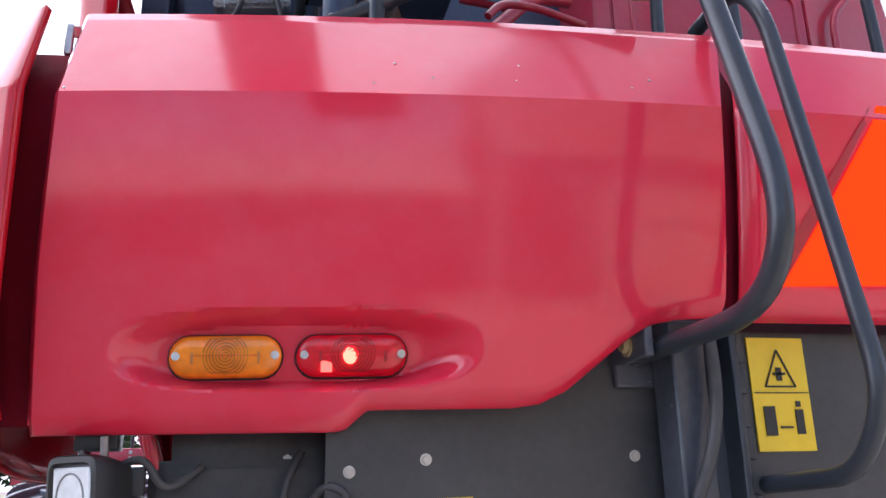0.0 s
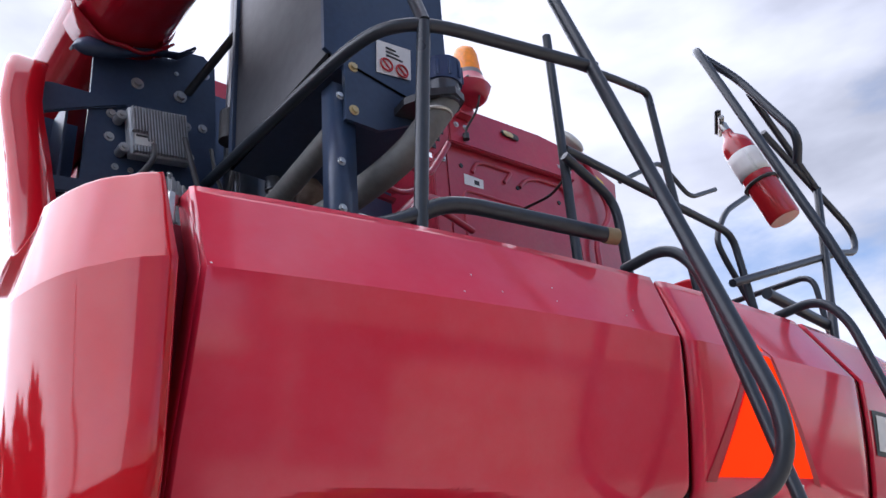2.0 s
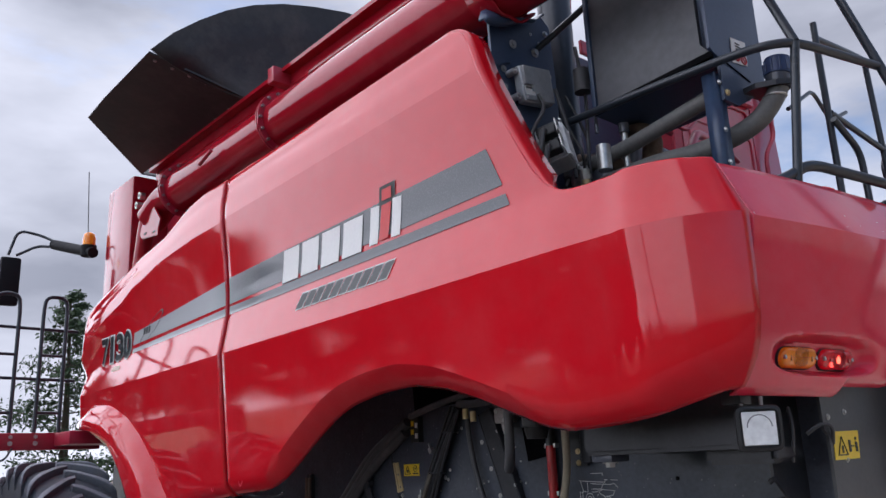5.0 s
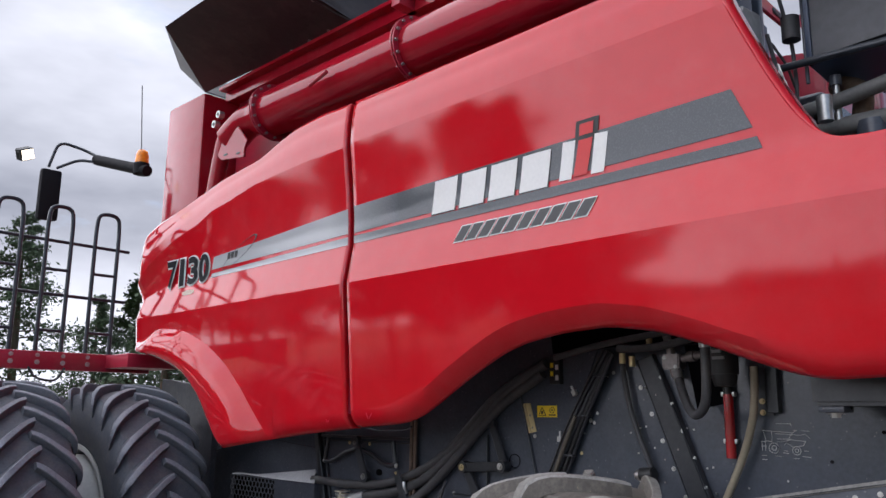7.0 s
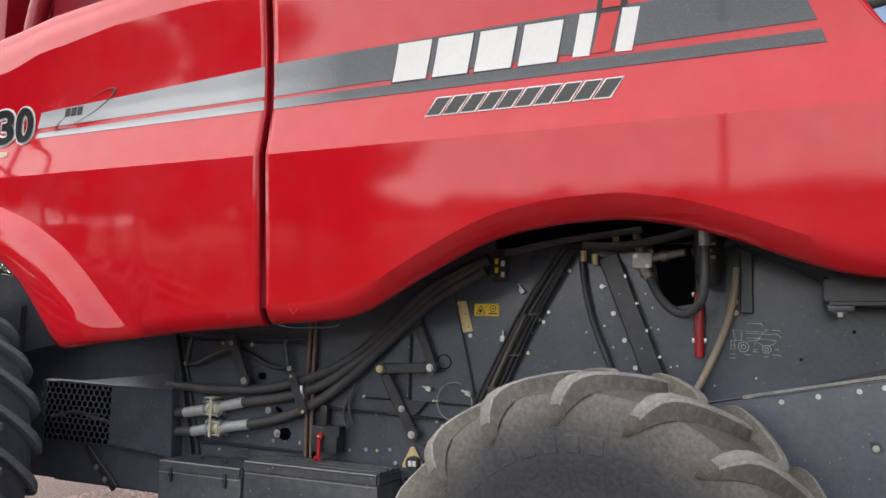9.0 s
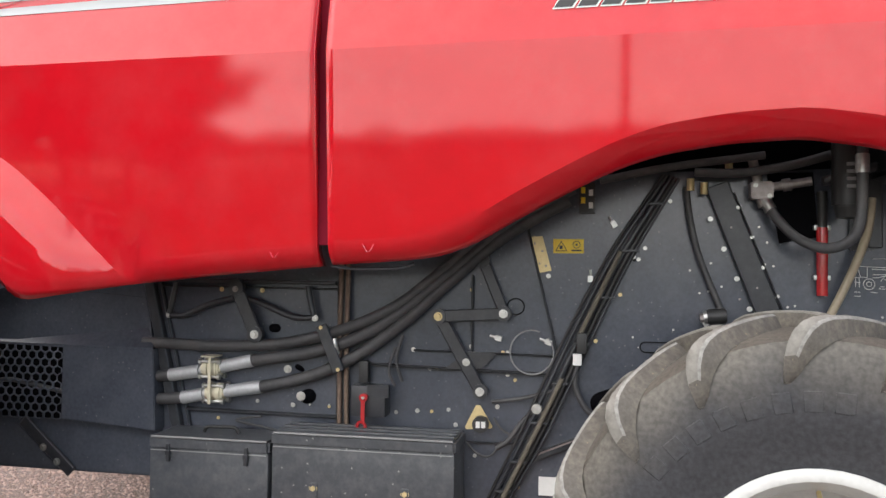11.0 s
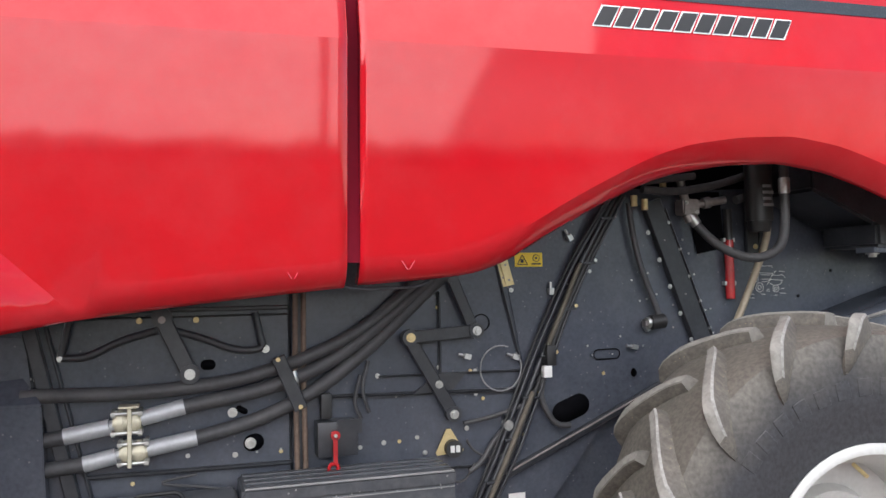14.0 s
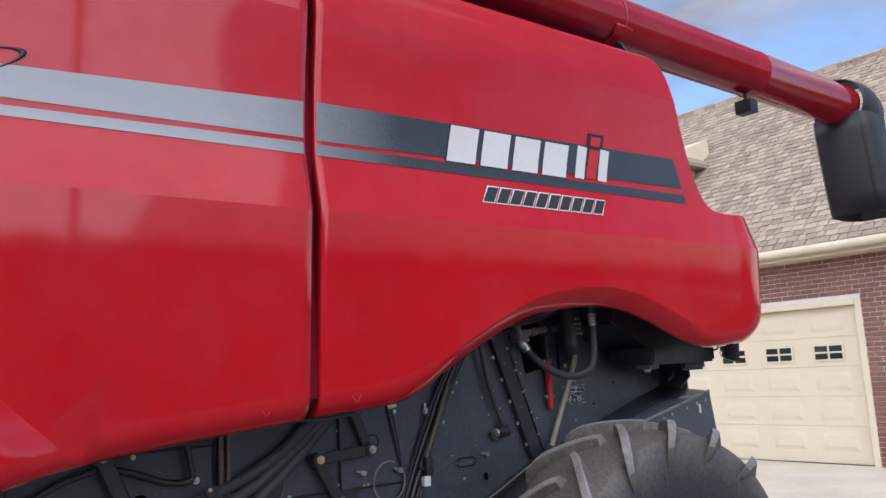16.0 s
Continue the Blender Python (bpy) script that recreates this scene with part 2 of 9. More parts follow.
GREY_PLASTIC = mat("grey_plastic", (0.24, 0.24, 0.24), 0.55, vary=0.12, scale=14, bump=0.1)
BLUE_PLASTIC = mat("navy_plastic_cap", (0.02, 0.04, 0.11), 0.4, vary=0.12, scale=14, bump=0.05)
CREAM = mat("cream_garage_paint", (0.68, 0.60, 0.44), 0.5, vary=0.05, scale=3, bump=0.05)
TAN = mat("tan_siding_paint", (0.34, 0.28, 0.21), 0.7, vary=0.08, scale=4, bump=0.1, stretch=(1, 1, 12))
BRICK = mat("red_brown_brick", (0.21, 0.096, 0.070), 0.85, vary=0.32, scale=8, fine=70, bump=0.4, per_object=0.9)
BRICK_FAR = mat("red_brown_brick_bulk", (0.21, 0.096, 0.070), 0.85, vary=0.32, scale=8, fine=70, bump=0.4, per_island=0.9)
MORTAR = mat("grey_mortar", (0.72, 0.67, 0.60), 0.9, vary=0.12, scale=8, bump=0.3)
SHINGLE = mat("grey_tan_shingle", (0.34, 0.275, 0.20), 0.9, vary=0.5, scale=9, fine=80, bump=0.4, per_object=0.9)
SHINGLE_FAR = mat("grey_tan_shingle_bulk", (0.34, 0.275, 0.20), 0.9, vary=0.5, scale=9, fine=80, bump=0.4, per_island=0.9)
GLASS_DARK = mat("window_glass", (0.02, 0.022, 0.025), 0.05, vary=0.05, bump=0.0, spec=0.6)
CONCRETE = mat("driveway_concrete", (0.60, 0.53, 0.42), 0.85, vary=0.14, scale=1.2, fine=40, bump=0.2, dust=(0.36, 0.33, 0.28), dust_amt=0.4, dust_scale=0.8)
GRAVEL = mat("reddish_gravel", (0.15, 0.10, 0.083), 0.9, vary=0.6, scale=0.7, fine=55, bump=1.0, dust=(0.44, 0.35, 0.31), dust_amt=0.8, dust_scale=45, bump_dist=0.03, specks=0.9, speck_scale=48, speck_colour=(0.50, 0.42, 0.37))
BARK = mat("bark", (0.09, 0.065, 0.045), 0.9, vary=0.3, scale=6, bump=0.5, stretch=(4, 4, 1))
LEAF = mat("evergreen_foliage", (0.045, 0.075, 0.028), 0.7, vary=0.45, scale=0.8, bump=0.0, per_island=0.6)
GRASS = mat("field_grass", (0.17, 0.16, 0.07), 0.9, vary=0.35, scale=0.15, fine=3, bump=0.4, dust=(0.3, 0.25, 0.14), dust_amt=0.5, dust_scale=0.2)
# near-black that puts the shade of gaps and pressings into the colour
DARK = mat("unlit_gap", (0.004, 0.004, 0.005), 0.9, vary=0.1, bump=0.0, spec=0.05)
LAWN = mat("lawn_grass", (0.040, 0.055, 0.020), 0.95, vary=0.35, scale=0.3, fine=5, bump=0.4, dust=(0.09, 0.08, 0.04), dust_amt=0.4, dust_scale=0.4, spec=0.1)
ROAD = mat("asphalt", (0.09, 0.09, 0.095), 0.9, vary=0.2, scale=2, bump=0.2)


# ---- mesh tools ----
def part(name, bm, material, parent=None, label="", smooth=40.0, thick=0.0, bevel=0.0, sharp=None):
    """Links a bmesh as one mesh object under a thing or a part."""
    bmesh.ops.recalc_face_normals(bm, faces=bm.faces)
    me = bpy.data.meshes.new(name)
    bm.to_mesh(me)
    bm.free()
    for poly in me.polygons:
        poly.use_smooth = True
    me.set_sharp_from_angle(angle=radians(smooth))
    if sharp:
        marks = me.attributes["sharp_edge"] if "sharp_edge" in me.attributes else me.attributes.new("sharp_edge", "BOOLEAN", "EDGE")
        for edge in me.edges:
            a, b = edge.vertices
            if (a in sharp and b in sharp) and abs(a - b) > 1:
                marks.data[edge.index].value = True
    me.materials.append(material)
    ob = new(name, me)
    ob.parent = parent
    if thick:
        mod = ob.modifiers.new("solid", "SOLIDIFY")
        mod.thickness, mod.offset = abs(thick), -1 if thick > 0 else 1
    if bevel:
        mod = ob.modifiers.new("bevel", "BEVEL")
        mod.width, mod.segments, mod.limit_method = bevel, 2, "ANGLE"
    if label:
        tagged(ob, label)
    return ob


def thing(name, label, category, group="", kind="", at=(0, 0, 0)):
    ob = new(name)
    ob.location = at
    ob.empty_display_size = 0.1
    return tagged(ob, label, category, group, kind)


def add_box(bm, lo, hi, m=None):
    """A box between two corners, turned by m."""
    c = [(lo[i] + hi[i]) / 2 for i in range(3)]
    s = [abs(hi[i] - lo[i]) for i in range(3)]
    base = Matrix.Translation(c) @ Matrix.Diagonal((*s, 1))
    return bmesh.ops.create_cube(bm, size=1.0, matrix=(m @ base) if m else base)["verts"]


def add_cyl(bm, a, b, r, r2=None, seg=14):
    """A cylinder or cone from a to b."""
    a, b = Vector(a), Vector(b)
    turn = (b - a).to_track_quat("Z", "Y").to_matrix().to_4x4()
    m = Matrix.Translation((a + b) / 2) @ turn
    return bmesh.ops.create_cone(bm, cap_ends=True, segments=seg, radius1=r, radius2=r if r2 is None else r2, depth=(b - a).length, matrix=m)["verts"]


def rounded(points, bend, steps=5):
    """A polyline with its corners rounded."""
    pts = [Vector(p) for p in points]
    out = [pts[0]]
    for a, b, c in zip(pts, pts[1:], pts[2:]):
        d1, d2 = min(bend, (a - b).length * 0.48), min(bend, (c - b).length * 0.48)
        p, q = b + (a - b).normalized() * d1, b + (c - b).normalized() * d2
        for k in range(steps + 1):
            u = k / steps
            out.append(p * (1 - u) ** 2 + b * 2 * u * (1 - u) + q * u * u)
    out.append(pts[-1])
    return out


def add_tube(bm, points, r, bend=0.06, seg=10, steps=5, wave=0.0):
    """A round bar swept along a polyline with rounded corners."""
    pts = rounded(points, bend, steps)
    rings, up = [], Vector((0.13, 0.31, 0.94))
    for k, p in enumerate(pts):
        d = (pts[min(k + 1, len(pts) - 1)] - pts[max(k - 1, 0)]).normalized()
        up = (up - d * up.dot(d)).normalized() if abs(up.dot(d)) < 0.98 else d.orthogonal().normalized()
        side = d.cross(up)
        rr = r * (1 + wave * (k % 2))
        rings.append([bm.verts.new(p + (side * math.cos(t) + up * math.sin(t)) * rr) for t in (2 * math.pi * j / seg for j in range(seg))])
    for a, b in zip(rings, rings[1:]):
        for j in range(seg):
            bm.faces.new((a[j], a[(j + 1) % seg], b[(j + 1) % seg], b[j]))
    bm.faces.new(rings[0][::-1])
    bm.faces.new(rings[-1])


def tube(name, points, r, material, parent=None, label="", bend=0.06, seg=10, steps=5, wave=0.0):
    bm = bmesh.new()
    add_tube(bm, points, r, bend, seg, steps, wave)
    return part(name, bm, material, parent, label, 50)


def box(name, lo, hi, material, parent=None, label="", bevel=0.004, m=None):
    bm = bmesh.new()
    add_box(bm, lo, hi, m)
    if bevel:
        bmesh.ops.bevel(bm, geom=bm.edges[:], offset=bevel, segments=2, affect="EDGES", profile=0.6)
    return part(name, bm, material, parent, label)


def cyl(name, a, b, r, material, parent=None, label="", r2=None, seg=18, bevel=0.0):
    bm = bmesh.new()
    add_cyl(bm, a, b, r, r2, seg)
    if bevel:
        bmesh.ops.bevel(bm, geom=[e for e in bm.edges if len(e.link_faces) == 2 and min(len(f.verts) for f in e.link_faces) >= 4 and max(len(f.verts) for f in e.link_faces) > 4], offset=bevel, segments=2, affect="EDGES")
    return part(name, bm, material, parent, label)


def plate(name, outline, depth, material, parent=None, label="", bevel=0.0, hole=None):
    """A flat plate: outline points in space, thickened along the vector depth."""
    bm = bmesh.new()
    vs = [bm.verts.new(p) for p in outline]
    f = bm.faces.new(vs)
    got = bmesh.ops.extrude_face_region(bm, geom=[f])["geom"]
    bmesh.ops.translate(bm, vec=Vector(depth), verts=[g for g in got if isinstance(g, bmesh.types.BMVert)])
    if bevel:
        bmesh.ops.bevel(bm, geom=bm.edges[:], offset=bevel, segments=2, affect="EDGES")
    return part(name, bm, material, parent, label, 30)


def lerp_table(table, x):
    """Smooth-stepped look-up in a table of pairs."""
    if x <= table[0][0]:
        return table[0][1]
    for (a, u), (b, v) in zip(table, table[1:]):
        if x <= b:
            return u + (v - u) * (x - a) / (b - a)
    return table[-1][1]


def grid_faces(bm, rows):
    vs = [[bm.verts.new(p) for p in row] for row in rows]
    for a, b in zip(vs, vs[1:]):
        for k in range(len(a) - 1):
            try:
                bm.faces.new((a[k], a[k + 1], b[k + 1], b[k]))
            except ValueError:
                pass
    return vs


# ---- ground ----
GY = 3.3  # the driveway's edge
bm = bmesh.new()
grid_faces(bm, [[(x, y, 0.0) for x in (-2500, -60, -20, 20, 60, 2500)] for y in (-2500, -60, -20, 20, 60, 2500)])
tagged(part("ground", bm, GRAVEL), "reddish brown gravel yard reaching the horizon", "ground", kind="structure")
bm = bmesh.new()
add_box(bm, (-1.25, -8.2, -0.1), (16, GY, 0.012))
tagged(part("pavement", bm, CONCRETE), "pale weathered concrete driveway slab before the garage", "driveway", kind="structure")

# ---- combine harvester ----
combine = thing("combine_harvester", "large red and black combine harvester parked before a garage", "combine harvester")

LOW_A = [(0.14, 1.90), (0.42, 1.845), (0.60, 1.825), (0.78, 1.82), (0.90, 1.845), (1.03, 1.89), (1.2, 1.955), (1.38, 2.01), (1.58, 2.04), (1.8, 2.03),
         (2.0, 2.0), (2.13, 1.96), (2.25, 1.905), (2.4, 1.83), (2.5, 1.775), (2.63, 1.70), (2.75, 1.66), (2.9, 1.645), (3.13, 1.63)]
TOP_A = [(0.0, 2.55), (0.30, 2.556), (0.60, 2.556), (0.68, 2.568), (0.74, 2.605), (0.80, 2.68), (0.87, 2.82), (0.925, 2.95), (0.985, 3.10), (1.02, 3.20), (1.05, 3.28), (1.09, 3.325), (1.16, 3.35), (2.0, 3.358), (3.13, 3.372)]
LOW_B = [(3.16, 1.625), (3.6, 1.585), (3.95, 1.545), (4.2, 1.50), (4.3, 1.485), (4.36, 1.50), (4.44, 1.60), (4.6, 1.79), (4.8, 1.94), (4.95, 2.0), (5.2, 2.07), (5.6, 2.13), (5.74, 2.13)]
TOP_B = [(3.16, 3.372), (3.45, 3.382), (3.68, 3.365), (3.83, 3.335), (4.0, 3.288), (4.10, 3.262), (4.55, 3.222), (5.12, 3.118), (5.45, 3.058), (5.62, 3.01), (5.70, 2.95), (5.74, 2.86)]
MID_B = [(3.16, 3.115), (3.6, 3.115), (4.1, 3.09), (4.42, 3.04), (4.63, 3.015), (4.83, 2.95), (5.15, 2.89), (5.45, 2.78), (5.62, 2.70), (5.74, 2.62)]
FENDER = [(3.90, 1.53), (3.96, 1.60), (4.07, 1.70), (4.22, 1.85), (4.4, 2.0), (4.63, 2.13), (4.95, 2.24), (5.31, 2.275), (5.58, 2.2), (5.74, 2.19)]
CREASE = 2.368
# section of the upper shield: a band that leans back, a hollow face that leans out, a bevelled top with a fine step
FACE = [(2.368, 0.0), (2.585, -0.040), (2.70, -0.038), (2.80, -0.031), (2.93, -0.019), (3.05, -0.003), (3.125, 0.006)]
BEVEL = [(0.0, 0.006), (0.56, 0.001), (0.62, -0.004), (0.93, -0.011), (1.0, -0.022)]


def smooth_table(table, x, w=0.05):
    return sum(lerp_table(table, x + d * w) for d in (-1, -0.5, 0, 0.5, 1)) / 5


def side_x(y, z, low, top):
    """How far out the side shield stands (from the centre) at a place along it."""
    x = 1.588 + (0.032 * (3.165 - max(y, 0.70)) if y < 3.165 else -0.030 * (min(y, 4.7) - 3.165) - 0.010 * max(0.0, y - 4.7))
    x -= 2.2 * max(0.0, y - 5.62) ** 2
    top = 3.362 if y < 3.15 else top
    mid = 3.125 if y < 3.15 else lerp_table(MID_B, y)
    if z > mid:
        x += lerp_table(BEVEL, min(1.0, (z - mid) / max(0.06, top - mid)))
    elif z > CREASE:
        low_z = min(2.585, CREASE + 0.45 * (mid - CREASE))
        zz = CREASE + (z - CREASE) * 0.217 / (low_z - CREASE) if z < low_z else 2.585 + (z - low_z) * 0.54 / (mid - low_z)
        x += smooth_table(FACE, zz, 0.012) if zz > 2.45 else lerp_table(FACE, zz)
    else:
        x -= 0.082 * (CREASE - z)
    # turned-in lower edge, with a folded lip round the arch
    d = z - low
    lip = max(0.0, min(1.0, (y - 0.75) / 0.25)) * max(0.0, min(1.0, (2.85 - y) / 0.35))
    x -= 0.050 * lip * max(0.0, 1 - d / 0.085) + (0.030 + 0.02 * (1 - lip)) * max(0.0, 1 - d / 0.075) ** 2.2 * (1 - 0.5 * min(1.0, max(0.0, (y - 3.85) / 0.3)))
    if y > 3.9:
        f = smooth_table(FENDER, y)
        if z < f:
            x += 0.10 * (1 - (1 - min(1.0, (f - z) / 0.20)) ** 2.2) * min(1.0, max(0.25, (5.74 - y) / 0.14)) * min(1.0, (y - 3.9) / 0.28)
    return x


def side_rows(y, low, top, mid):
    """Heights up one column of a shield."""
    if y > 3.9:
        f = min(max(smooth_table(FENDER, y), low + 0.03), CREASE - 0.03)
        zs = [low + (f - low) * (k / 7) ** 1.3 for k in range(7)] + [f + (CREASE - f) * k / 6 for k in range(6)]
    else:
        zs = [low + d for d in (0.0, 0.010, 0.028, 0.055, 0.085, 0.12, 0.18)] + [low + 0.24 + (CREASE - low - 0.24) * k / 6 for k in range(6)]
    mid = min(mid, top - 0.05)
    low_z = min(2.585, CREASE + 0.45 * (mid - CREASE))
    zs += [CREASE + (low_z - CREASE) * u for u in (0.0, 0.35, 0.7, 0.93, 1.0, 1.07)]
    zs += [low_z + (mid - low_z) * u for u in (0.22, 0.42, 0.62, 0.82)] + [mid + (top - mid) * u for u in (0.0, 0.3, 0.56, 0.62, 0.75, 0.88, 0.95, 1.0)]
    return zs


def side_shield(name, ys, low_t, top_t, mid_of, sign, label, corner=False):
    bm = bmesh.new()
    rows = []
    if corner:
        # the rounded corner, from the back round to the side
        plan = [(1.522, 0.118, 0.0), (1.541, 0.130, 0.09), (1.562, 0.146, 0.19), (1.582, 0.166, 0.3), (1.60, 0.195, 0.42), (1.62, 0.222, 0.54), (1.638, 0.256, 0.66), (1.653, 0.297, 0.76), (1.664, 0.34, 0.85), (1.672, 0.385, 0.92), (1.677, 0.43, 0.97)]
        for px, py, w in plan:
            low, top = lerp_table(LOW_A, py), 2.55 + 0.01 * w
            nx, ny = math.sin(w * 1.55), -math.cos(w * 1.55)
            row = []
            for z in side_rows(py, low, top, 2.46):
                off = -(0.070 - 0.015 * w) * max(0.0, 1 - (z - low) / (0.20 - 0.10 * w)) ** 2.2 - (0.03 + 0.052 * w) * max(0.0, CREASE - z)
                if z > CREASE:
                    off -= (0.088 - 0.053 * w) * (z - CREASE) / 0.19
                row.append((sign * (px + nx * off), py + ny * off, z))
            rows.append(row)
    for y in ys:
        low, top = smooth_table(low_t, y, 0.04), smooth_table(top_t, y, 0.022) if corner else lerp_table(top_t, y)
        mid = mid_of(y)
        row = []
        for z in side_rows(y, low, top, mid):
            x = side_x(y, z, low, top)
            row.append((sign * x, y, z))
        rows.append(row)
    per = len(rows[0])
    lines = [13] + ([23] if not corner else []) + ([7] if not corner else [])
    marked = set()
    for k in range(len(rows)):
        for j in lines:
            if j == 7 and rows[k][0][1] < 3.95:
                continue
            marked.add(k * per + j)
        if corner and rows[k][0][1] > 0.97:
            marked.add(k * per + 23)
        if corner and 0.95 < rows[k][0][1] < 2.65:
            marked.add(k * per + 4)
    grid_faces(bm, rows)
    return part(name, bm, RED, combine, label, 60, thick=0.012, sharp=marked)


YS_A = [0.47 + 0.05 * k for k in range(4)] + [0.66 + 0.02 * k for k in range(26)] + [1.2 + 0.05 * k for k in range(39)] + [3.127]
YS_B = [3.17] + [3.2 + 0.05 * k for k in range(18)] + [4.1 + 0.03 * k for k in range(53)] + [5.70, 5.74]
shield_a = side_shield("side_shield", YS_A, LOW_A, TOP_A, lambda y: 3.125 if y > 1.0 else min(3.125, lerp_table(TOP_A, y) - 0.08), -1, "glossy red rear side shield with an arched lower edge", True)
shield_b = side_shield("side_shield", YS_B, LOW_B, TOP_B, lambda y: lerp_table(MID_B, y), -1, "glossy red front side shield with a flared wheel arch")
for ob in (side_shield("side_shield", YS_A, LOW_A, TOP_A, lambda y: 3.125 if y > 1.0 else min(3.125, lerp_table(TOP_A, y) - 0.08), 1, "glossy red rear side shield", True),
           side_shield("side_shield", YS_B, LOW_B, TOP_B, lambda y: lerp_table(MID_B, y), 1, "glossy red front side shield")):
    ob.location.x = -0.12

# inner return of the shield's tail edge and the dark strip behind the seam
bm = bmesh.new()
rows = []
for k in range(57):
    y = 0.60 + 0.60 * (k / 56)
    z = smooth_table(TOP_A, y, 0.022)
    dy, dz = 0.02, smooth_table(TOP_A, y + 0.01, 0.022) - smooth_table(TOP_A, y - 0.01, 0.022)
    ln = math.hypot(dy, dz)
    x = side_x(y, z, 1.6, z)
    w = 0.095 * max(0.0, min(1.0, (z - 2.56) / 0.10)) * max(0.25, min(1.0, (1.25 - y) / 0.12))
    row = []
    for d in (0.0, 0.08, 0.16, 0.24, 0.32, 0.6, 1.0):
        turn = math.pi / 2 * min(1.0, d / 0.32)
        out, inn = 0.24 * w * math.sin(turn), 0.24 * w * (1 - math.cos(turn)) + w * 0.76 * max(0.0, (d - 0.32) / 0.68)
        row.append((-x + inn, y - dz / ln * out, z + dy / ln * out * 0.6))
    rows.append(row)
grid_faces(bm, rows)
part("shield_return", bm, RED, combine, "", 50, thick=0.004)
bm = bmesh.new()
add_box(bm, (-1.52, 3.07, 1.70), (-1.49, 3.23, 3.30))
# red with the shade inside the joints put into its colour
JOINT_RED = mat("shaded_joint_red", (0.16, 0.006, 0.018), 0.75, vary=0.1, bump=0.02, spec=0.1)
part("seam_strip", bm, JOINT_RED, combine, "red strip behind the shield joint")
# flanges folded inward along both edges of the joint
for y, low, ob in ((3.127, 1.632, shield_a), (3.17, 1.626, shield_b)):
    bm = bmesh.new()
    grid_faces(bm, [[(-side_x(y, z, low, 3.372) + d, y, z) for d in (0.0, 0.012, 0.05)] for z in side_rows(3.1, low, 3.372, 3.12)])
    part("joint_flange", bm, RED, ob, "", 40, thick=0.002)


# ---- back panels ----
def back_y(x, z):
    """The back's surface: bowed across, proud at its crease."""
    u = abs(x + 0.06)
    y = -0.012 + 0.072 * u * u
    y += 0.50 * (z - CREASE) if z > CREASE else 0.10 * (CREASE - z) + 0.24 * (CREASE - z) ** 2
    return y


def recess(x, z, sign):
    """Depth of the dished lamp recess."""
    cx, cz, hx, hz = -0.06 + sign * (-1.06), 1.997, 0.268, 0.060
    d = (abs((x - cx) / hx) ** 3.2 + abs((z - cz) / hz) ** 2.6) ** (1 / 2.8)
    t = max(0.0, min(1.0, (1.0 - d) / 0.32))
    return 0.046 * t * t * (3 - 2 * t)


def back_panel(sign, label):
    low = [(-1.48, 1.885), (-1.06, 1.882), (-1.045, 1.885), (-1.015, 1.912), (-0.80, 1.912), (-0.76, 1.917), (-0.72, 1.935), (-0.62, 2.015), (-0.59, 2.032), (-0.55, 2.04), (-0.46, 2.045)]
    bm = bmesh.new()
    rows = []
    n = 160
    for k in range(n + 1):
        u = k / n
        x0 = -1.478 + u * (1.478 - 0.471)
        lo = lerp_table(low, x0)
        zs = [lo + (CREASE - lo) * (j / 80) ** 1.25 for j in range(80)] + [CREASE + (2.552 - CREASE) * j / 10 for j in range(11)]
        row = []
        for z in zs:
            x = x0
            x += (1 - u) ** 12 * (0.010 * (z - CREASE) / 0.19 if z > CREASE else -0.010 * min(1.0, (CREASE - z) / 0.25))
            if z > CREASE:
                x += u**6 * 0.07 * (z - CREASE) / 0.18 * 1.0
            x = -0.06 + (x + 0.06) * (-sign if sign < 0 else -1) * -1 if sign > 0 else -0.12 - x
            edge = min(u, 1 - u) * 1.0
            y = back_y(x, z) + recess(x, z, 1 if sign > 0 else -1) + 0.008 * max(0, 1 - edge / 0.008) ** 2 + 0.02 * max(0, 1 - (z - lo) / 0.03) ** 2
            row.append((x, y, z))
        rows.append(row)
    grid_faces(bm, rows)
    return part("back_panel", bm, RED_BACK, combine, label, 27, thick=0.01)


panel_l = back_panel(1, "glossy red back panel with a dished lamp recess")
panel_r = back_panel(-1, "glossy red back panel with badge and lamps")
bm = bmesh.new()
rows = []
for k in range(25):
    u = k / 24
    row = []
    for z in [2.035 + (CREASE - 2.035) * j / 12 for j in range(12)] + [CREASE + 0.182 * j / 8 for j in range(9)]:
        w = 0.390 if z < CREASE else 0.390 - 0.0 - 0.065 * (z - CREASE) / 0.18
        x = -0.06 + (2 * u - 1) * w
        row.append((x, back_y(x, z) + 0.008 * max(0, 1 - min(u, 1 - u) / 0.012) ** 2 + 0.01 * max(0, 1 - (z - 2.035) / 0.03) ** 2, z))
    rows.append(row)
grid_faces(bm, rows)
panel_m = part("back_panel", bm, RED_BACK, combine, "narrow middle back panel carrying an orange triangle", 22, thick=0.01)
# liners behind the panel joints, dark with painted shade
for x0 in (-0.465, 0.345):
    bm = bmesh.new()
    grid_faces(bm, [[(x0 + dx, back_y(x0, z) + 0.026, z) for z in (2.06, 2.14, 2.24, CREASE, 2.50)] for dx in (-0.04, 0.05)])
    part("joint_liner", bm, JOINT_RED, combine, "", thick=0.003)
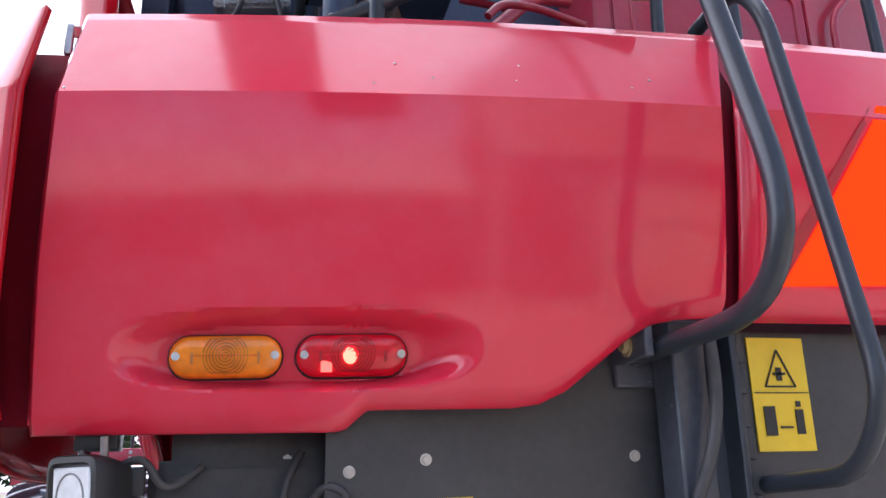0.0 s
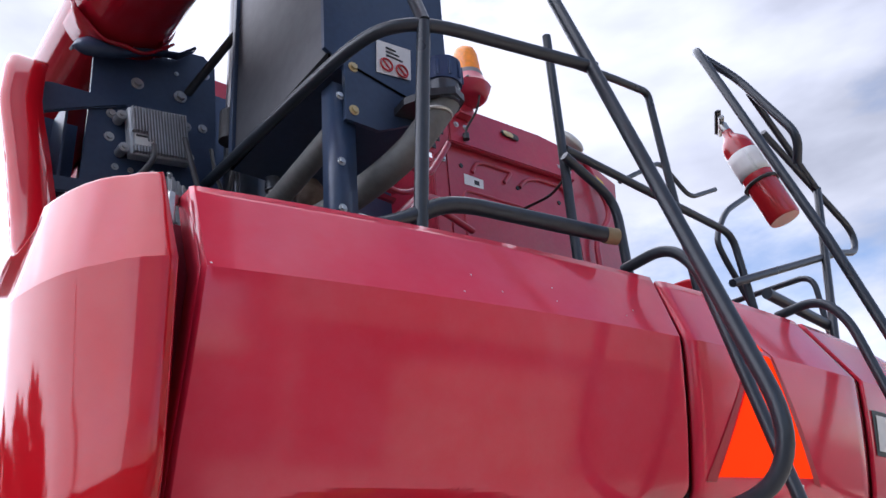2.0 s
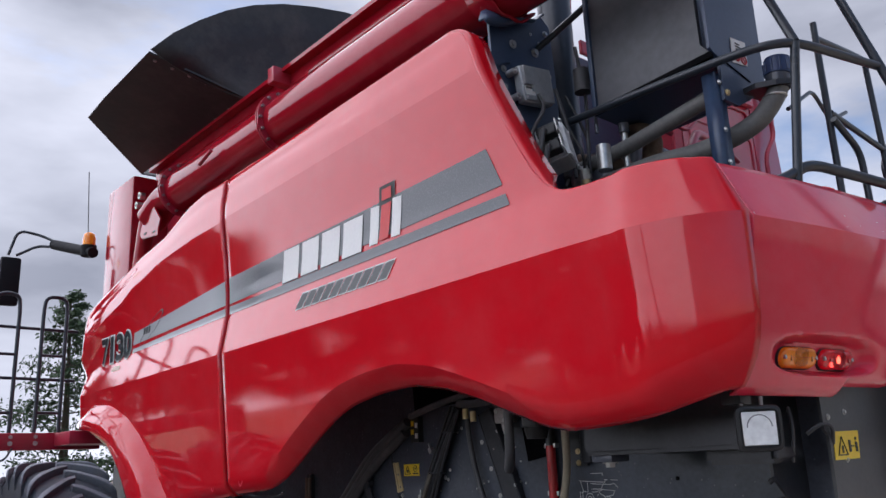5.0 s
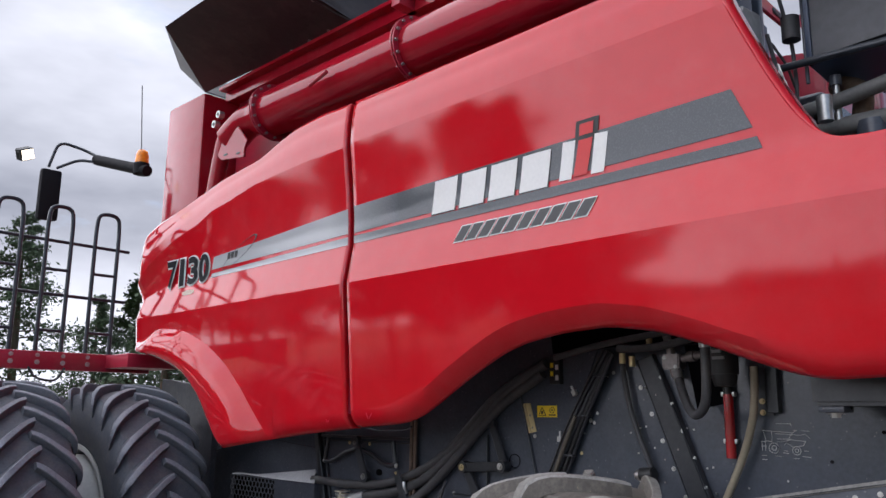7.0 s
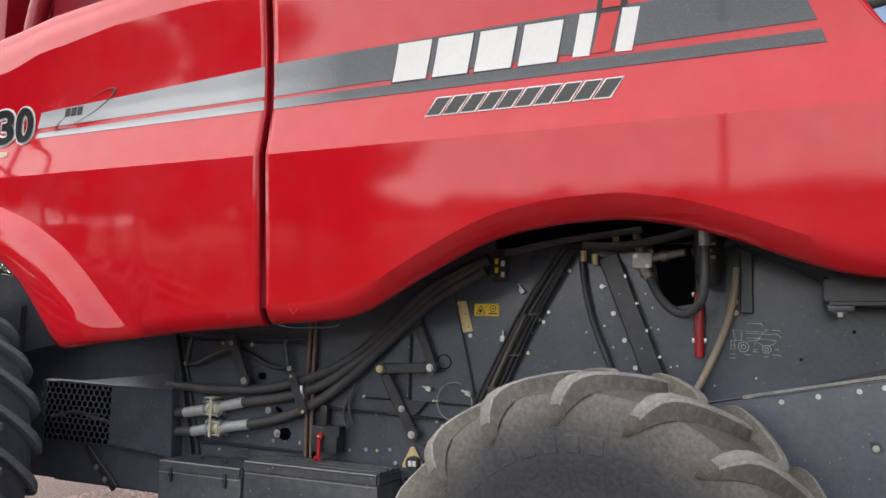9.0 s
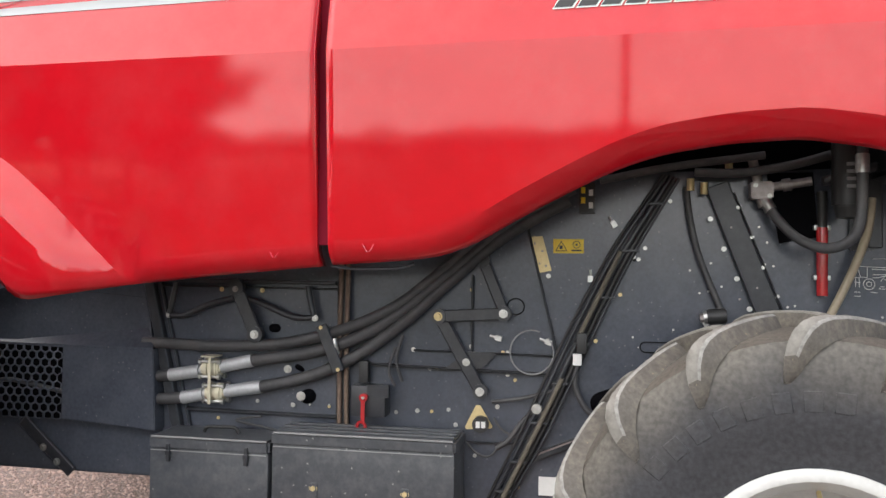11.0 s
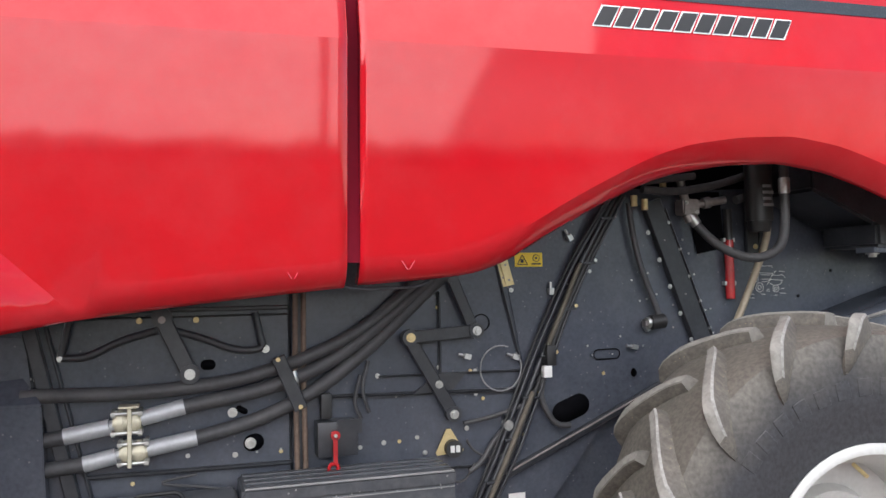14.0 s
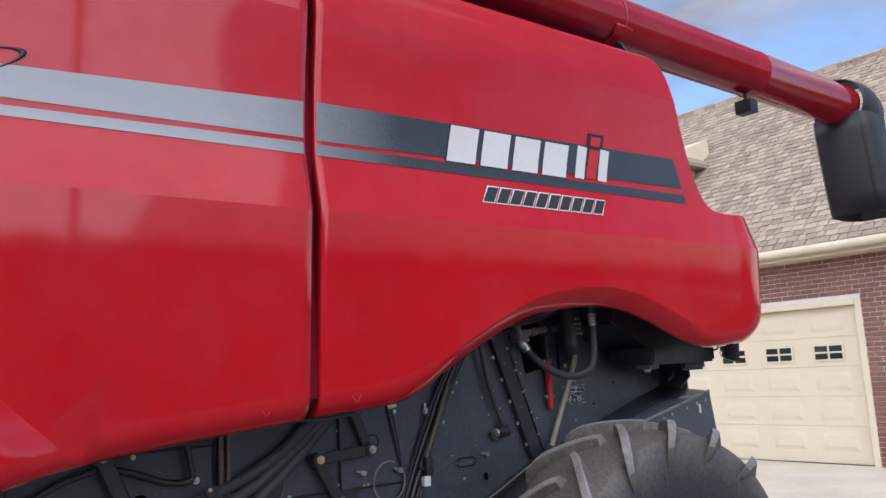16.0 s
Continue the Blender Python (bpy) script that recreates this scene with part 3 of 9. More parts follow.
# recessed red channel beside each corner joint, and the flange along the panel's edge
for s_ in (-1, 1):
    mid_x = -0.12 if s_ > 0 else 0.0
    bm = bmesh.new()
    rows = []
    for z in (1.90, 1.97, 2.05, 2.14, 2.25, CREASE, 2.44, 2.495):
        lean = 0.50 * (z - CREASE) if z > CREASE else 0.10 * (CREASE - z) + 0.20 * (CREASE - z) ** 2
        rows.append([(mid_x + s_ * px, 0.130 + lean + dy, z) for px, dy in ((1.565, 0.075), (1.50, 0.068), (1.44, 0.075))])
    grid_faces(bm, rows)
    part("joint_channel", bm, JOINT_RED, combine, "recessed red channel behind the corner joint", thick=0.004)
    bm = bmesh.new()
    rows = []
    for z in (1.90, 1.95, 2.05, 2.14, 2.25, CREASE, 2.46, 2.548):
        x = 1.478 + (-0.010 * (z - CREASE) / 0.19 if z > CREASE else 0.010 * min(1.0, (CREASE - z) / 0.25))
        x = mid_x + s_ * x
        rows.append([(x, back_y(x, z) + dy, z) for dy in (0.008, 0.02, 0.055)])
    grid_faces(bm, rows)
    part("panel_flange", bm, RED_BACK, combine, "", 40, thick=0.003)
bm = bmesh.new()
add_box(bm, (-1.498, 0.236, 2.485), (-1.486, 0.247, 2.54))
add_box(bm, (-0.003, 0.0, -0.010), (0.003, 0.07, 0.010), pose(-1.488, 0.245, 2.53, 25, 0, -35))
part("joint_bracket", bm, STEEL, combine, "zinc bracket at the corner joint", bevel=0.002)
# deck that closes the top behind the panels
bm = bmesh.new()
grid_faces(bm, [[(x, y, 2.50) for x in (-1.44, -0.5, 0.4, 1.32)] for y in (0.27, 0.5, 1.3)])
part("deck", bm, BLACK, combine, "black engine deck", thick=0.01)

# ---- inner body: threshing body and side wall ----
side_outline = [(0.26, 2.30), (0.26, 1.52), (0.62, 1.50), (1.50, 1.28), (1.97, 1.09), (2.27, 0.72), (2.60, 0.68), (4.10, 0.70), (5.00, 0.70), (5.00, 2.30)]
body = plate("body", [(-0.95, y, z) for y, z in side_outline], (1.78, 0, 0), BLACK, combine, "black sheet-steel threshing body with bolts and linkages")
box("grain_tank", (-1.15, 1.75, 2.3), (1.1, 5.05, 4.02), RED_DULL, combine, "red grain tank body", 0.01)


# ---- wheels ----
LUG_MESHES = {}


def lug_mesh(r, w, side, material, flank, sweep):
    """One tread lug, from the sidewall over the shoulder to the middle of the tread."""
    if (r, w, side, sweep) in LUG_MESHES:
        return LUG_MESHES[r, w, side, sweep]
    bm = bmesh.new()
    # across the tyre, round it, radius, half thickness, height over the carcass
    path = [(0.496, -0.115, r - 0.17, 0.010, 0.006), (0.506, -0.095, r - 0.10, 0.019, 0.030), (0.484, -0.055, r - 0.032, 0.024, 0.055), (0.40, 0.0, r - 0.004, 0.025, 0.055), (0.22, 0.085, r, 0.022, 0.055), (0.06, 0.155, r, 0.020, 0.055), (-0.04, 0.185, r - 0.004, 0.017, 0.05)]
    fine = []
    for j in range(len(path) - 1):
        p0, p1, p2, p3 = path[max(j - 1, 0)], path[j], path[j + 1], path[min(j + 2, len(path) - 1)]
        for u in (0.0, 0.5):
            fine.append([0.5 * (2 * b + (c - a) * u + (2 * a - 5 * b + 4 * c - d) * u * u + (3 * b - a - 3 * c + d) * u ** 3) for a, b, c, d in zip(p0, p1, p2, p3)])
    fine.append(path[-1])
    rings = []
    for j, (b, dt, rr, half, drop) in enumerate(fine):
        inner = rr - drop
        ring = []
        for rad, hw in ((inner, half * 2.1), (rr - 0.007, half * 1.12), (rr, half * 0.80), (rr, -half * 0.85), (rr - 0.005, -half * 1.05), (inner, -half * 1.3)):
            t = sweep * (dt + hw) / r
            ring.append(bm.verts.new((side * (b + (0.012 if rad > inner and j < 5 else -0.01 if j < 5 else 0)) * w, rad * math.sin(t), rad * math.cos(t))))
        rings.append(ring)
    for j, (p, q) in enumerate(zip(rings, rings[1:])):
        for k in range(6):
            f = bm.faces.new((p[k], p[(k + 1) % 6], q[(k + 1) % 6], q[k]))
            f.material_index = 1 if k in (0, 4, 5) or j < 2 else (2 if k == 1 else 0)  # scuffed edge, worn top, darker flanks
    bm.faces.new(rings[0])
    bm.faces.new(rings[-1][::-1])
    bmesh.ops.recalc_face_normals(bm, faces=bm.faces)
    me = bpy.data.meshes.new("lug")
    bm.to_mesh(me)
    bm.free()
    for poly in me.polygons:
        poly.use_smooth = True
    me.set_sharp_from_angle(angle=radians(50))
    me.materials.append(material)
    me.materials.append(flank)
    me.materials.append(LUG_EDGE if material is LUG else material)
    LUG_MESHES[r, w, side, sweep] = me
    return me


def carcass_mat(name, r_dark, r_dusty, dark, dusty):
    """Tyre rubber, black on the sidewall and dusty brown towards the tread, with a ragged transition."""
    m = bpy.data.materials.new(name)
    m.use_nodes = True
    n, l = m.node_tree.nodes, m.node_tree.links
    co, flat, dist = n.new("ShaderNodeTexCoord"), n.new("ShaderNodeVectorMath"), n.new("ShaderNodeVectorMath")
    flat.operation, flat.inputs[1].default_value, dist.operation = "MULTIPLY", (0, 1, 1), "LENGTH"
    l.new(co.outputs["Object"], flat.inputs[0])
    l.new(flat.outputs["Vector"], dist.inputs[0])
    rag, grit = n.new("ShaderNodeTexNoise"), n.new("ShaderNodeTexNoise")
    rag.inputs["Scale"].default_value, rag.inputs["Detail"].default_value, grit.inputs["Scale"].default_value, grit.inputs["Detail"].default_value = 7, 8, 70, 6
    add = n.new("ShaderNodeMath")
    add.operation, add.inputs[1].default_value = "MULTIPLY_ADD", 0.16
    l.new(co.outputs["Object"], rag.inputs["Vector"])
    l.new(co.outputs["Object"], grit.inputs["Vector"])
    l.new(rag.outputs["Fac"], add.inputs[0])
    l.new(dist.outputs["Value"], add.inputs[2])
    rng = n.new("ShaderNodeMapRange")
    rng.inputs["From Min"].default_value, rng.inputs["From Max"].default_value = r_dark + 0.08, r_dusty + 0.08
    l.new(add.outputs[0], rng.inputs["Value"])
    mx, sc_, gr = n.new("ShaderNodeMix"), n.new("ShaderNodeVectorMath"), n.new("ShaderNodeMapRange")
    mx.data_type, sc_.operation = "RGBA", "SCALE"
    mx.inputs["A"].default_value, mx.inputs["B"].default_value = (*dark, 1), (*dusty, 1)
    gr.inputs["From Min"].default_value, gr.inputs["From Max"].default_value, gr.inputs["To Min"].default_value, gr.inputs["To Max"].default_value = 0.3, 0.7, 0.72, 1.32
    l.new(rng.outputs["Result"], mx.inputs["Factor"])
    l.new(grit.outputs["Fac"], gr.inputs["Value"])
    l.new(mx.outputs["Result"], sc_.inputs[0])
    l.new(gr.outputs["Result"], sc_.inputs["Scale"])
    bump = n.new("ShaderNodeBump")
    bump.inputs["Strength"].default_value, bump.inputs["Distance"].default_value = 0.4, 0.004
    l.new(grit.outputs["Fac"], bump.inputs["Height"])
    bsdf = n["Principled BSDF"]
    l.new(sc_.outputs["Vector"], bsdf.inputs["Base Color"])
    l.new(bump.outputs["Normal"], bsdf.inputs["Normal"])
    bsdf.inputs["Roughness"].default_value = 0.62
    return m


SIDEWALL = carcass_mat("black_and_dusty_rubber", 0.52, 0.69, (0.034, 0.035, 0.039), (0.098, 0.089, 0.074))


def wheel(name, cx, cy, r, w, lugs, rim_r, label, rim_mat, out=-1, steer=0.0, flip=1, lug_mat=LUG, tyre_mat=RUBBER, drum=False, side_mat=None, sweep=-1):
    """A lugged farm tyre on its rim; out: the side on which the dish shows."""
    root = new(name)
    root.parent = combine
    root.location = (cx, cy, r)
    root.rotation_euler.z = radians(steer)
    tagged(root, label)
    prof = [(rim_r, 0.40), (rim_r + 0.02, 0.455), (rim_r + 0.10 * (r - rim_r) / 0.35, 0.485), (rim_r + 0.35 * (r - rim_r), 0.50), (rim_r + 0.62 * (r - rim_r), 0.495), (r - 0.10, 0.475), (r - 0.066, 0.43), (r - 0.052, 0.34), (r - 0.047, 0.16), (r - 0.045, 0.0)]
    prof = prof + [(a, -b) for a, b in prof[-2::-1]]
    bm = bmesh.new()
    seg = 72
    grid_faces(bm, [[(b * w, a * math.cos(t), a * math.sin(t)) for a, b in prof] for t in (2 * math.pi * k / seg for k in range(seg + 1))])
    bmesh.ops.remove_doubles(bm, verts=bm.verts, dist=1e-4)
    part("tyre", bm, side_mat or tyre_mat, root, "dusty black farm tyre carcass", 35)
    for side in (-1, 1):
        for k in range(lugs):
            lug = new("lug", lug_mesh(r, w, side * flip, lug_mat, tyre_mat, sweep))
            lug.parent = root
            lug.rotation_euler.x = flip * 2 * math.pi * (k + (0.5 if side > 0 else 0)) / lugs
    bm = bmesh.new()
    rp = [(rim_r + 0.022, 0.475), (rim_r - 0.012, 0.47), (rim_r - 0.03, 0.40), (rim_r - 0.055, 0.30), (rim_r - 0.06, 0.05), (rim_r * 0.55, 0.02), (rim_r * 0.5, 0.10), (0.02, 0.10)]
    grid_faces(bm, [[(out * b * w, a * math.cos(t), a * math.sin(t)) for a, b in rp] for t in (2 * math.pi * k / 48 for k in range(49))])
    bmesh.ops.remove_doubles(bm, verts=bm.verts, dist=1e-4)
    part("rim", bm, rim_mat, root, "pale grey steel rim", 35, thick=0.006)
    if drum:
        bm = bmesh.new()
        dp = [(rim_r - 0.05, 0.25), (rim_r - 0.045, 0.62), (rim_r - 0.06, 0.72), (rim_r - 0.11, 0.78), (rim_r - 0.20, 0.80), (0.05, 0.80)]
        grid_faces(bm, [[(out * b * w, a * math.cos(t), a * math.sin(t)) for a, b in dp] for t in (2 * math.pi * k / 48 for k in range(49))])
        bmesh.ops.remove_doubles(bm, verts=bm.verts, dist=1e-4)
        part("dual_spacer", bm, rim_mat, root, "pale grey spacer drum between the duals", 35, thick=0.006)
    bm = bmesh.new()
    add_cyl(bm, (out * 0.3 * w, 0.0, rim_r - 0.06), (out * 0.42 * w, 0.0, rim_r - 0.085), 0.007, seg=8)
    part("valve", bm, BRASS, root, "brass valve stem")
    return root


RIM = mat("grey_rim_paint", (0.50, 0.50, 0.48), 0.4, coat=0.2, vary=0.1, scale=6, bump=0.05, dust=(0.3, 0.27, 0.23), dust_amt=0.35)
rear = wheel("rear_wheel", -1.71, 1.60, 0.755, 0.50, 16, 0.335, "small rear steering wheel with worn dusty lugs", RIM, -1, -6, side_mat=SIDEWALL)
for start in (-52, 68, 188):
    for k in range(8):
        turn = Matrix.Rotation(radians(start + 8.2 * k), 4, "X")
        bm = bmesh.new()
        add_box(bm, (-0.2515, -0.024, 0.505), (-0.246, 0.024, 0.560), turn)
        part("raised_bar", bm, SIDEWALL, rear, "raised rubber block of unreadable lettering", bevel=0.002)
wheel("rear_wheel", 1.515, 1.62, 0.738, 0.45, 16, 0.345, "small rear steering wheel", RIM, 1, side_mat=SIDEWALL)
wheel("front_wheel", -1.76, 5.37, 0.94, 0.52, 28, 0.53, "large front drive wheel of a dual pair", RIM, drum=True, lug_mat=LUG_FRONT, tyre_mat=RUBBER_FRONT, sweep=1)
wheel("front_wheel", -2.50, 5.37, 0.94, 0.47, 28, 0.53, "large outer dual drive wheel", RIM, lug_mat=LUG_FRONT, tyre_mat=RUBBER_FRONT, sweep=1)
wheel("front_wheel", 1.75, 5.37, 0.94, 0.47, 24, 0.53, "large front drive wheel of a dual pair", RIM, 1, lug_mat=LUG_FRONT, tyre_mat=RUBBER_FRONT, sweep=1)
wheel("front_wheel", 2.38, 5.37, 0.94, 0.47, 24, 0.53, "large outer dual drive wheel", RIM, 1, lug_mat=LUG_FRONT, tyre_mat=RUBBER_FRONT, sweep=1)
cyl("axle", (-1.5, 1.62, 0.738), (1.4, 1.62, 0.738), 0.09, BLACK, combine, "black steering axle")
cyl("axle", (-2.4, 5.37, 0.94), (2.3, 5.37, 0.94), 0.13, BLACK, combine, "black drive axle")

plate("frame_rail", [(-0.90, 0.95, 1.36), (-0.90, 0.95, 1.02), (-0.90, 1.35, 0.72), (-0.90, 2.35, 0.70), (-0.90, 2.35, 1.36)], (0.04, 0, 0), BLACK, combine, "black frame rail behind the rear wheel")
plate("frame_panel", [(-1.16, 5.12, 1.70), (-1.16, 5.12, 0.75), (-1.16, 5.9, 0.75), (-1.16, 6.0, 1.70)], (0.04, 0, 0), BLACK, combine, "black frame panel behind the front wheel")
# ---- marks on the side shields ----
def side_patch(name, outline, material, proud=0.003, parent=None, label="", front=False, n=5):
    """A thin film on the side shield; outline: (y, z) corners of a convex patch, listed as a lower and an upper edge of equal length."""
    lower, upper = outline
    bm = bmesh.new()
    rows = []
    for (y0, z0), (y1, z1) in zip(lower, upper):
        row = []
        for k in range(n + 1):
            u = k / n
            y, z = y0 + (y1 - y0) * u, z0 + (z1 - z0) * u
            row.append((-side_x(y, z, 1.6, 3.38 if not front else 3.30) - proud, y, z))
        rows.append(row)
    grid_faces(bm, rows)
    return part(name, bm, material, parent, label, 30)


def stretch(ya, za, yb, zb, n=10):
    return [(ya + (yb - ya) * k / n, za + (zb - za) * k / n) for k in range(n + 1)]


def fade_mat(name, y_dark, y_light, dark, light, stipple):
    """A printed stripe that fades along its length, through a fine stipple."""
    m = bpy.data.materials.new(name)
    m.use_nodes = True
    n, l = m.node_tree.nodes, m.node_tree.links
    bsdf = n["Principled BSDF"]
    co, sep = n.new("ShaderNodeTexCoord"), n.new("ShaderNodeSeparateXYZ")
    l.new(co.outputs["Object"], sep.inputs[0])
    rng = n.new("ShaderNodeMapRange")
    rng.inputs["From Min"].default_value, rng.inputs["From Max"].default_value = y_dark, y_light
    l.new(sep.outputs["Y"], rng.inputs["Value"])
    ns = n.new("ShaderNodeTexNoise")
    ns.inputs["Scale"].default_value = stipple
    l.new(co.outputs["Object"], ns.inputs["Vector"])
    ad = n.new("ShaderNodeMath")
    ad.operation, ad.inputs[1].default_value = "MULTIPLY_ADD", 0.25
    l.new(ns.outputs["Fac"], ad.inputs[0])
    l.new(rng.outputs["Result"], ad.inputs[2])
    ramp = n.new("ShaderNodeValToRGB")
    ramp.color_ramp.elements[0].position, ramp.color_ramp.elements[0].color = 0.12, (*dark, 1)
    ramp.color_ramp.elements[1].position, ramp.color_ramp.elements[1].color = 1.1 / 1.25, (*light, 1)
    l.new(ad.outputs[0], ramp.inputs["Fac"])
    l.new(ramp.outputs["Color"], bsdf.inputs["Base Color"])
    bsdf.inputs["Roughness"].default_value, bsdf.inputs["Coat Weight"].default_value, bsdf.inputs["Coat Roughness"].default_value = 0.4, 0.5, 0.06
    bsdf.inputs["Metallic"].default_value = 0.15
    return m


STRIPE = fade_mat("charcoal_to_silver_stripe", 2.75, 3.55, (0.028, 0.034, 0.042), (0.36, 0.37, 0.38), 160)
side_patch("stripe", (stretch(3.122, 2.637, 0.936, 2.664, 40), stretch(3.122, 2.782, 1.00, 2.817, 40)), STRIPE, 0.003, shield_a, "broad charcoal stripe", n=10)
side_patch("stripe", (stretch(3.122, 2.580, 0.908, 2.585, 40), stretch(3.122, 2.623, 0.924, 2.630, 40)), STRIPE, 0.003, shield_a, "narrow charcoal stripe", n=8)
side_patch("stripe", (stretch(4.66, 2.624, 3.176, 2.640, 30), stretch(4.632, 2.706, 3.176, 2.776, 30)), STRIPE, 0.003, shield_b, "broad silver stripe", True, 8)
side_patch("stripe", (stretch(4.667, 2.571, 3.176, 2.579, 30), stretch(4.655, 2.598, 3.176, 2.623, 30)), STRIPE, 0.003, shield_b, "narrow silver stripe", True, 8)


def slab_letters(y0, y1, z0, z1, count, lean, material, parent, gap=0.12, back=None, front=False, proud=0.005, name="letter_block"):
    """A row of plain slanted blocks that stands in for lettering."""
    step = (y1 - y0) / count
    for k in range(count):
        a, b = y0 + step * (k + gap / 2), y0 + step * (k + 1 - gap / 2)
        if back:
            e = 0.005
            side_patch("outline", ([(a + e, z0 - e), (b - e, z0 - e)], [(a + e + lean, z1 + e), (b - e + lean, z1 + e)]), back, proud - 0.0012, parent, front=front)
        side_patch(name, ([(a, z0), (b, z0)], [(a + lean, z1), (b + lean, z1)]), material, proud, parent, front=front)


# badge: dark surround, four pale blocks, and a red bar between two pale bars
slab_letters(2.535, 1.805, 2.632, 2.788, 4, -0.03, WHITE, shield_a, 0.16, INK)
for ya, yb in ((1.758, 1.695), (1.600, 1.538)):
    side_patch("badge_bar", ([(ya, 2.640), (yb, 2.638)], [(ya - 0.03, 2.798), (yb - 0.03, 2.794)]), WHITE, 0.005, shield_a)
side_patch("badge_ground", ([(1.672, 2.775), (1.560, 2.775)], [(1.655, 2.868), (1.543, 2.868)]), INK, 0.0036, shield_a)
side_patch("badge_bar", ([(1.684, 2.645), (1.618, 2.645)], [(1.648, 2.788), (1.580, 2.788)]), DECAL_RED, 0.0064, shield_a, "red badge bar")
side_patch("badge_bar", ([(1.645, 2.806), (1.578, 2.806)], [(1.637, 2.852), (1.570, 2.852)]), DECAL_RED, 0.0064, shield_a, "red badge bar")
slab_letters(2.360, 1.605, 2.471, 2.540, 10, -0.045, INK, shield_a, 0.22, WHITE)


def digit_outline(ch, bold):
    """The filled shape of one character as (u, v) points and faces."""
    cu = bpy.data.curves.new("digit", "FONT")
    cu.body, cu.offset, cu.resolution_u = ch, bold, 6
    ob = bpy.data.objects.new("digit", cu)
    bpy.context.scene.collection.objects.link(ob)
    shape = ob.evaluated_get(bpy.context.evaluated_depsgraph_get())
    me = shape.to_mesh()
    pts, faces = [(v.co.x, v.co.y) for v in me.vertices], [tuple(p.vertices) for p in me.polygons]
    shape.to_mesh_clear()
    bpy.data.objects.remove(ob)
    bpy.data.curves.remove(cu)
    return pts, faces


NUMBER_BLACK = mat("black_number_film", (0.014, 0.015, 0.018), 0.6, vary=0.1, bump=0.0, spec=0.12)


def side_digits(text, y0, y1, z0, z1, lean, parent):
    """Slanted dark digits with a pale outline on the side shield; text runs from y0 to y1."""
    step = (y1 - y0) / len(text)
    for k, ch in enumerate(text):
        core, _ = digit_outline(ch, 0.035)
        lo_u, hi_u, lo_v, hi_v = min(p[0] for p in core), max(p[0] for p in core), min(p[1] for p in core), max(p[1] for p in core)
        wide = 0.44 if ch == "1" else 0.92
        for name, bold, mt, proud in (("outline", 0.078, WHITE, 0.0055), ("digit", 0.035, NUMBER_BLACK, 0.0115)):
            pts, faces = digit_outline(ch, bold)
            bm = bmesh.new()
            vs = []
            for u, v in pts:
                a, b = (u - lo_u) / (hi_u - lo_u), (v - lo_v) / (hi_v - lo_v)
                y = y0 + step * (k + 0.5 + (a - 0.5) * wide) + lean * b
                z = z0 + (z1 - z0) * b
                vs.append(bm.verts.new((-side_x(y, z, 1.6, 3.30) - proud, y, z)))
            for f in faces:
                bm.faces.new([vs[i] for i in f])
            part(name, bm, mt, parent)


side_digits("7130", 5.265, 4.685, 2.552, 2.742, -0.01, shield_b)
# looped line mark beside the silver stripe
ring = [(4.305 + 0.215 * math.cos(t), 2.694 - 0.080 * math.cos(t) + 0.042 * math.sin(t)) for t in (2 * math.pi * k / 40 for k in range(41))]
bm = bmesh.new()
rows = []
for k, (y, z) in enumerate(ring):
    e = 0.035 + 0.055 * max(0.0, -math.cos(2 * math.pi * k / 40))
    rows.append([(-side_x(yy, zz, 1.6, 3.3) - 0.0055, yy, zz) for yy, zz in ((y, z), (y + (4.305 - y) * e, z + (2.694 - z) * e))])
grid_faces(bm, rows)
part("loop_mark", bm, INK, shield_b, "thin dark looped line mark", thick=0.001)
slab_letters(4.462, 4.328, 2.668, 2.710, 3, -0.012, INK, shield_b, 0.2, None, True, 0.005)
side_patch("oval_sticker", ([(5.02, 2.487), (4.98, 2.482), (4.90, 2.482), (4.86, 2.487)], [(5.02, 2.505), (4.98, 2.515), (4.90, 2.515), (4.86, 2.508)]), mat("worn_pale_sticker", (0.62, 0.50, 0.40), 0.6, vary=0.3, scale=40, bump=0.05), 0.003, shield_b, "small pale worn sticker", True)
for yc, sh, zc in ((3.33, shield_b, 1.668), (2.98, shield_a, 1.69)):
    bm = bmesh.new()
    for s in (-1, 1):
        x = -side_x(yc, zc, 1.62, 3.38) - 0.003
        m = pose(x, yc + s * 0.012, zc, -s * 32, 4, 0)
        add_box(bm, (-0.001, -0.0011, -0.016), (0.001, 0.0011, 0.016), m)
    part("arrow_mark", bm, RED_BACK, sh, "faint moulded arrow mark")

# ---- lamps on the back ----
def stadium(cx, cz, hw, hh, n=10):
    pts = []
    for k in range(n + 1):
        t = -math.pi / 2 + math.pi * k / n
        pts.append((cx + hw - hh + hh * math.cos(t), cz + hh * math.sin(t)))
    for k in range(n + 1):
        t = math.pi / 2 + math.pi * k / n
        pts.append((cx - hw + hh + hh * math.cos(t), cz + hh * math.sin(t)))
    return pts


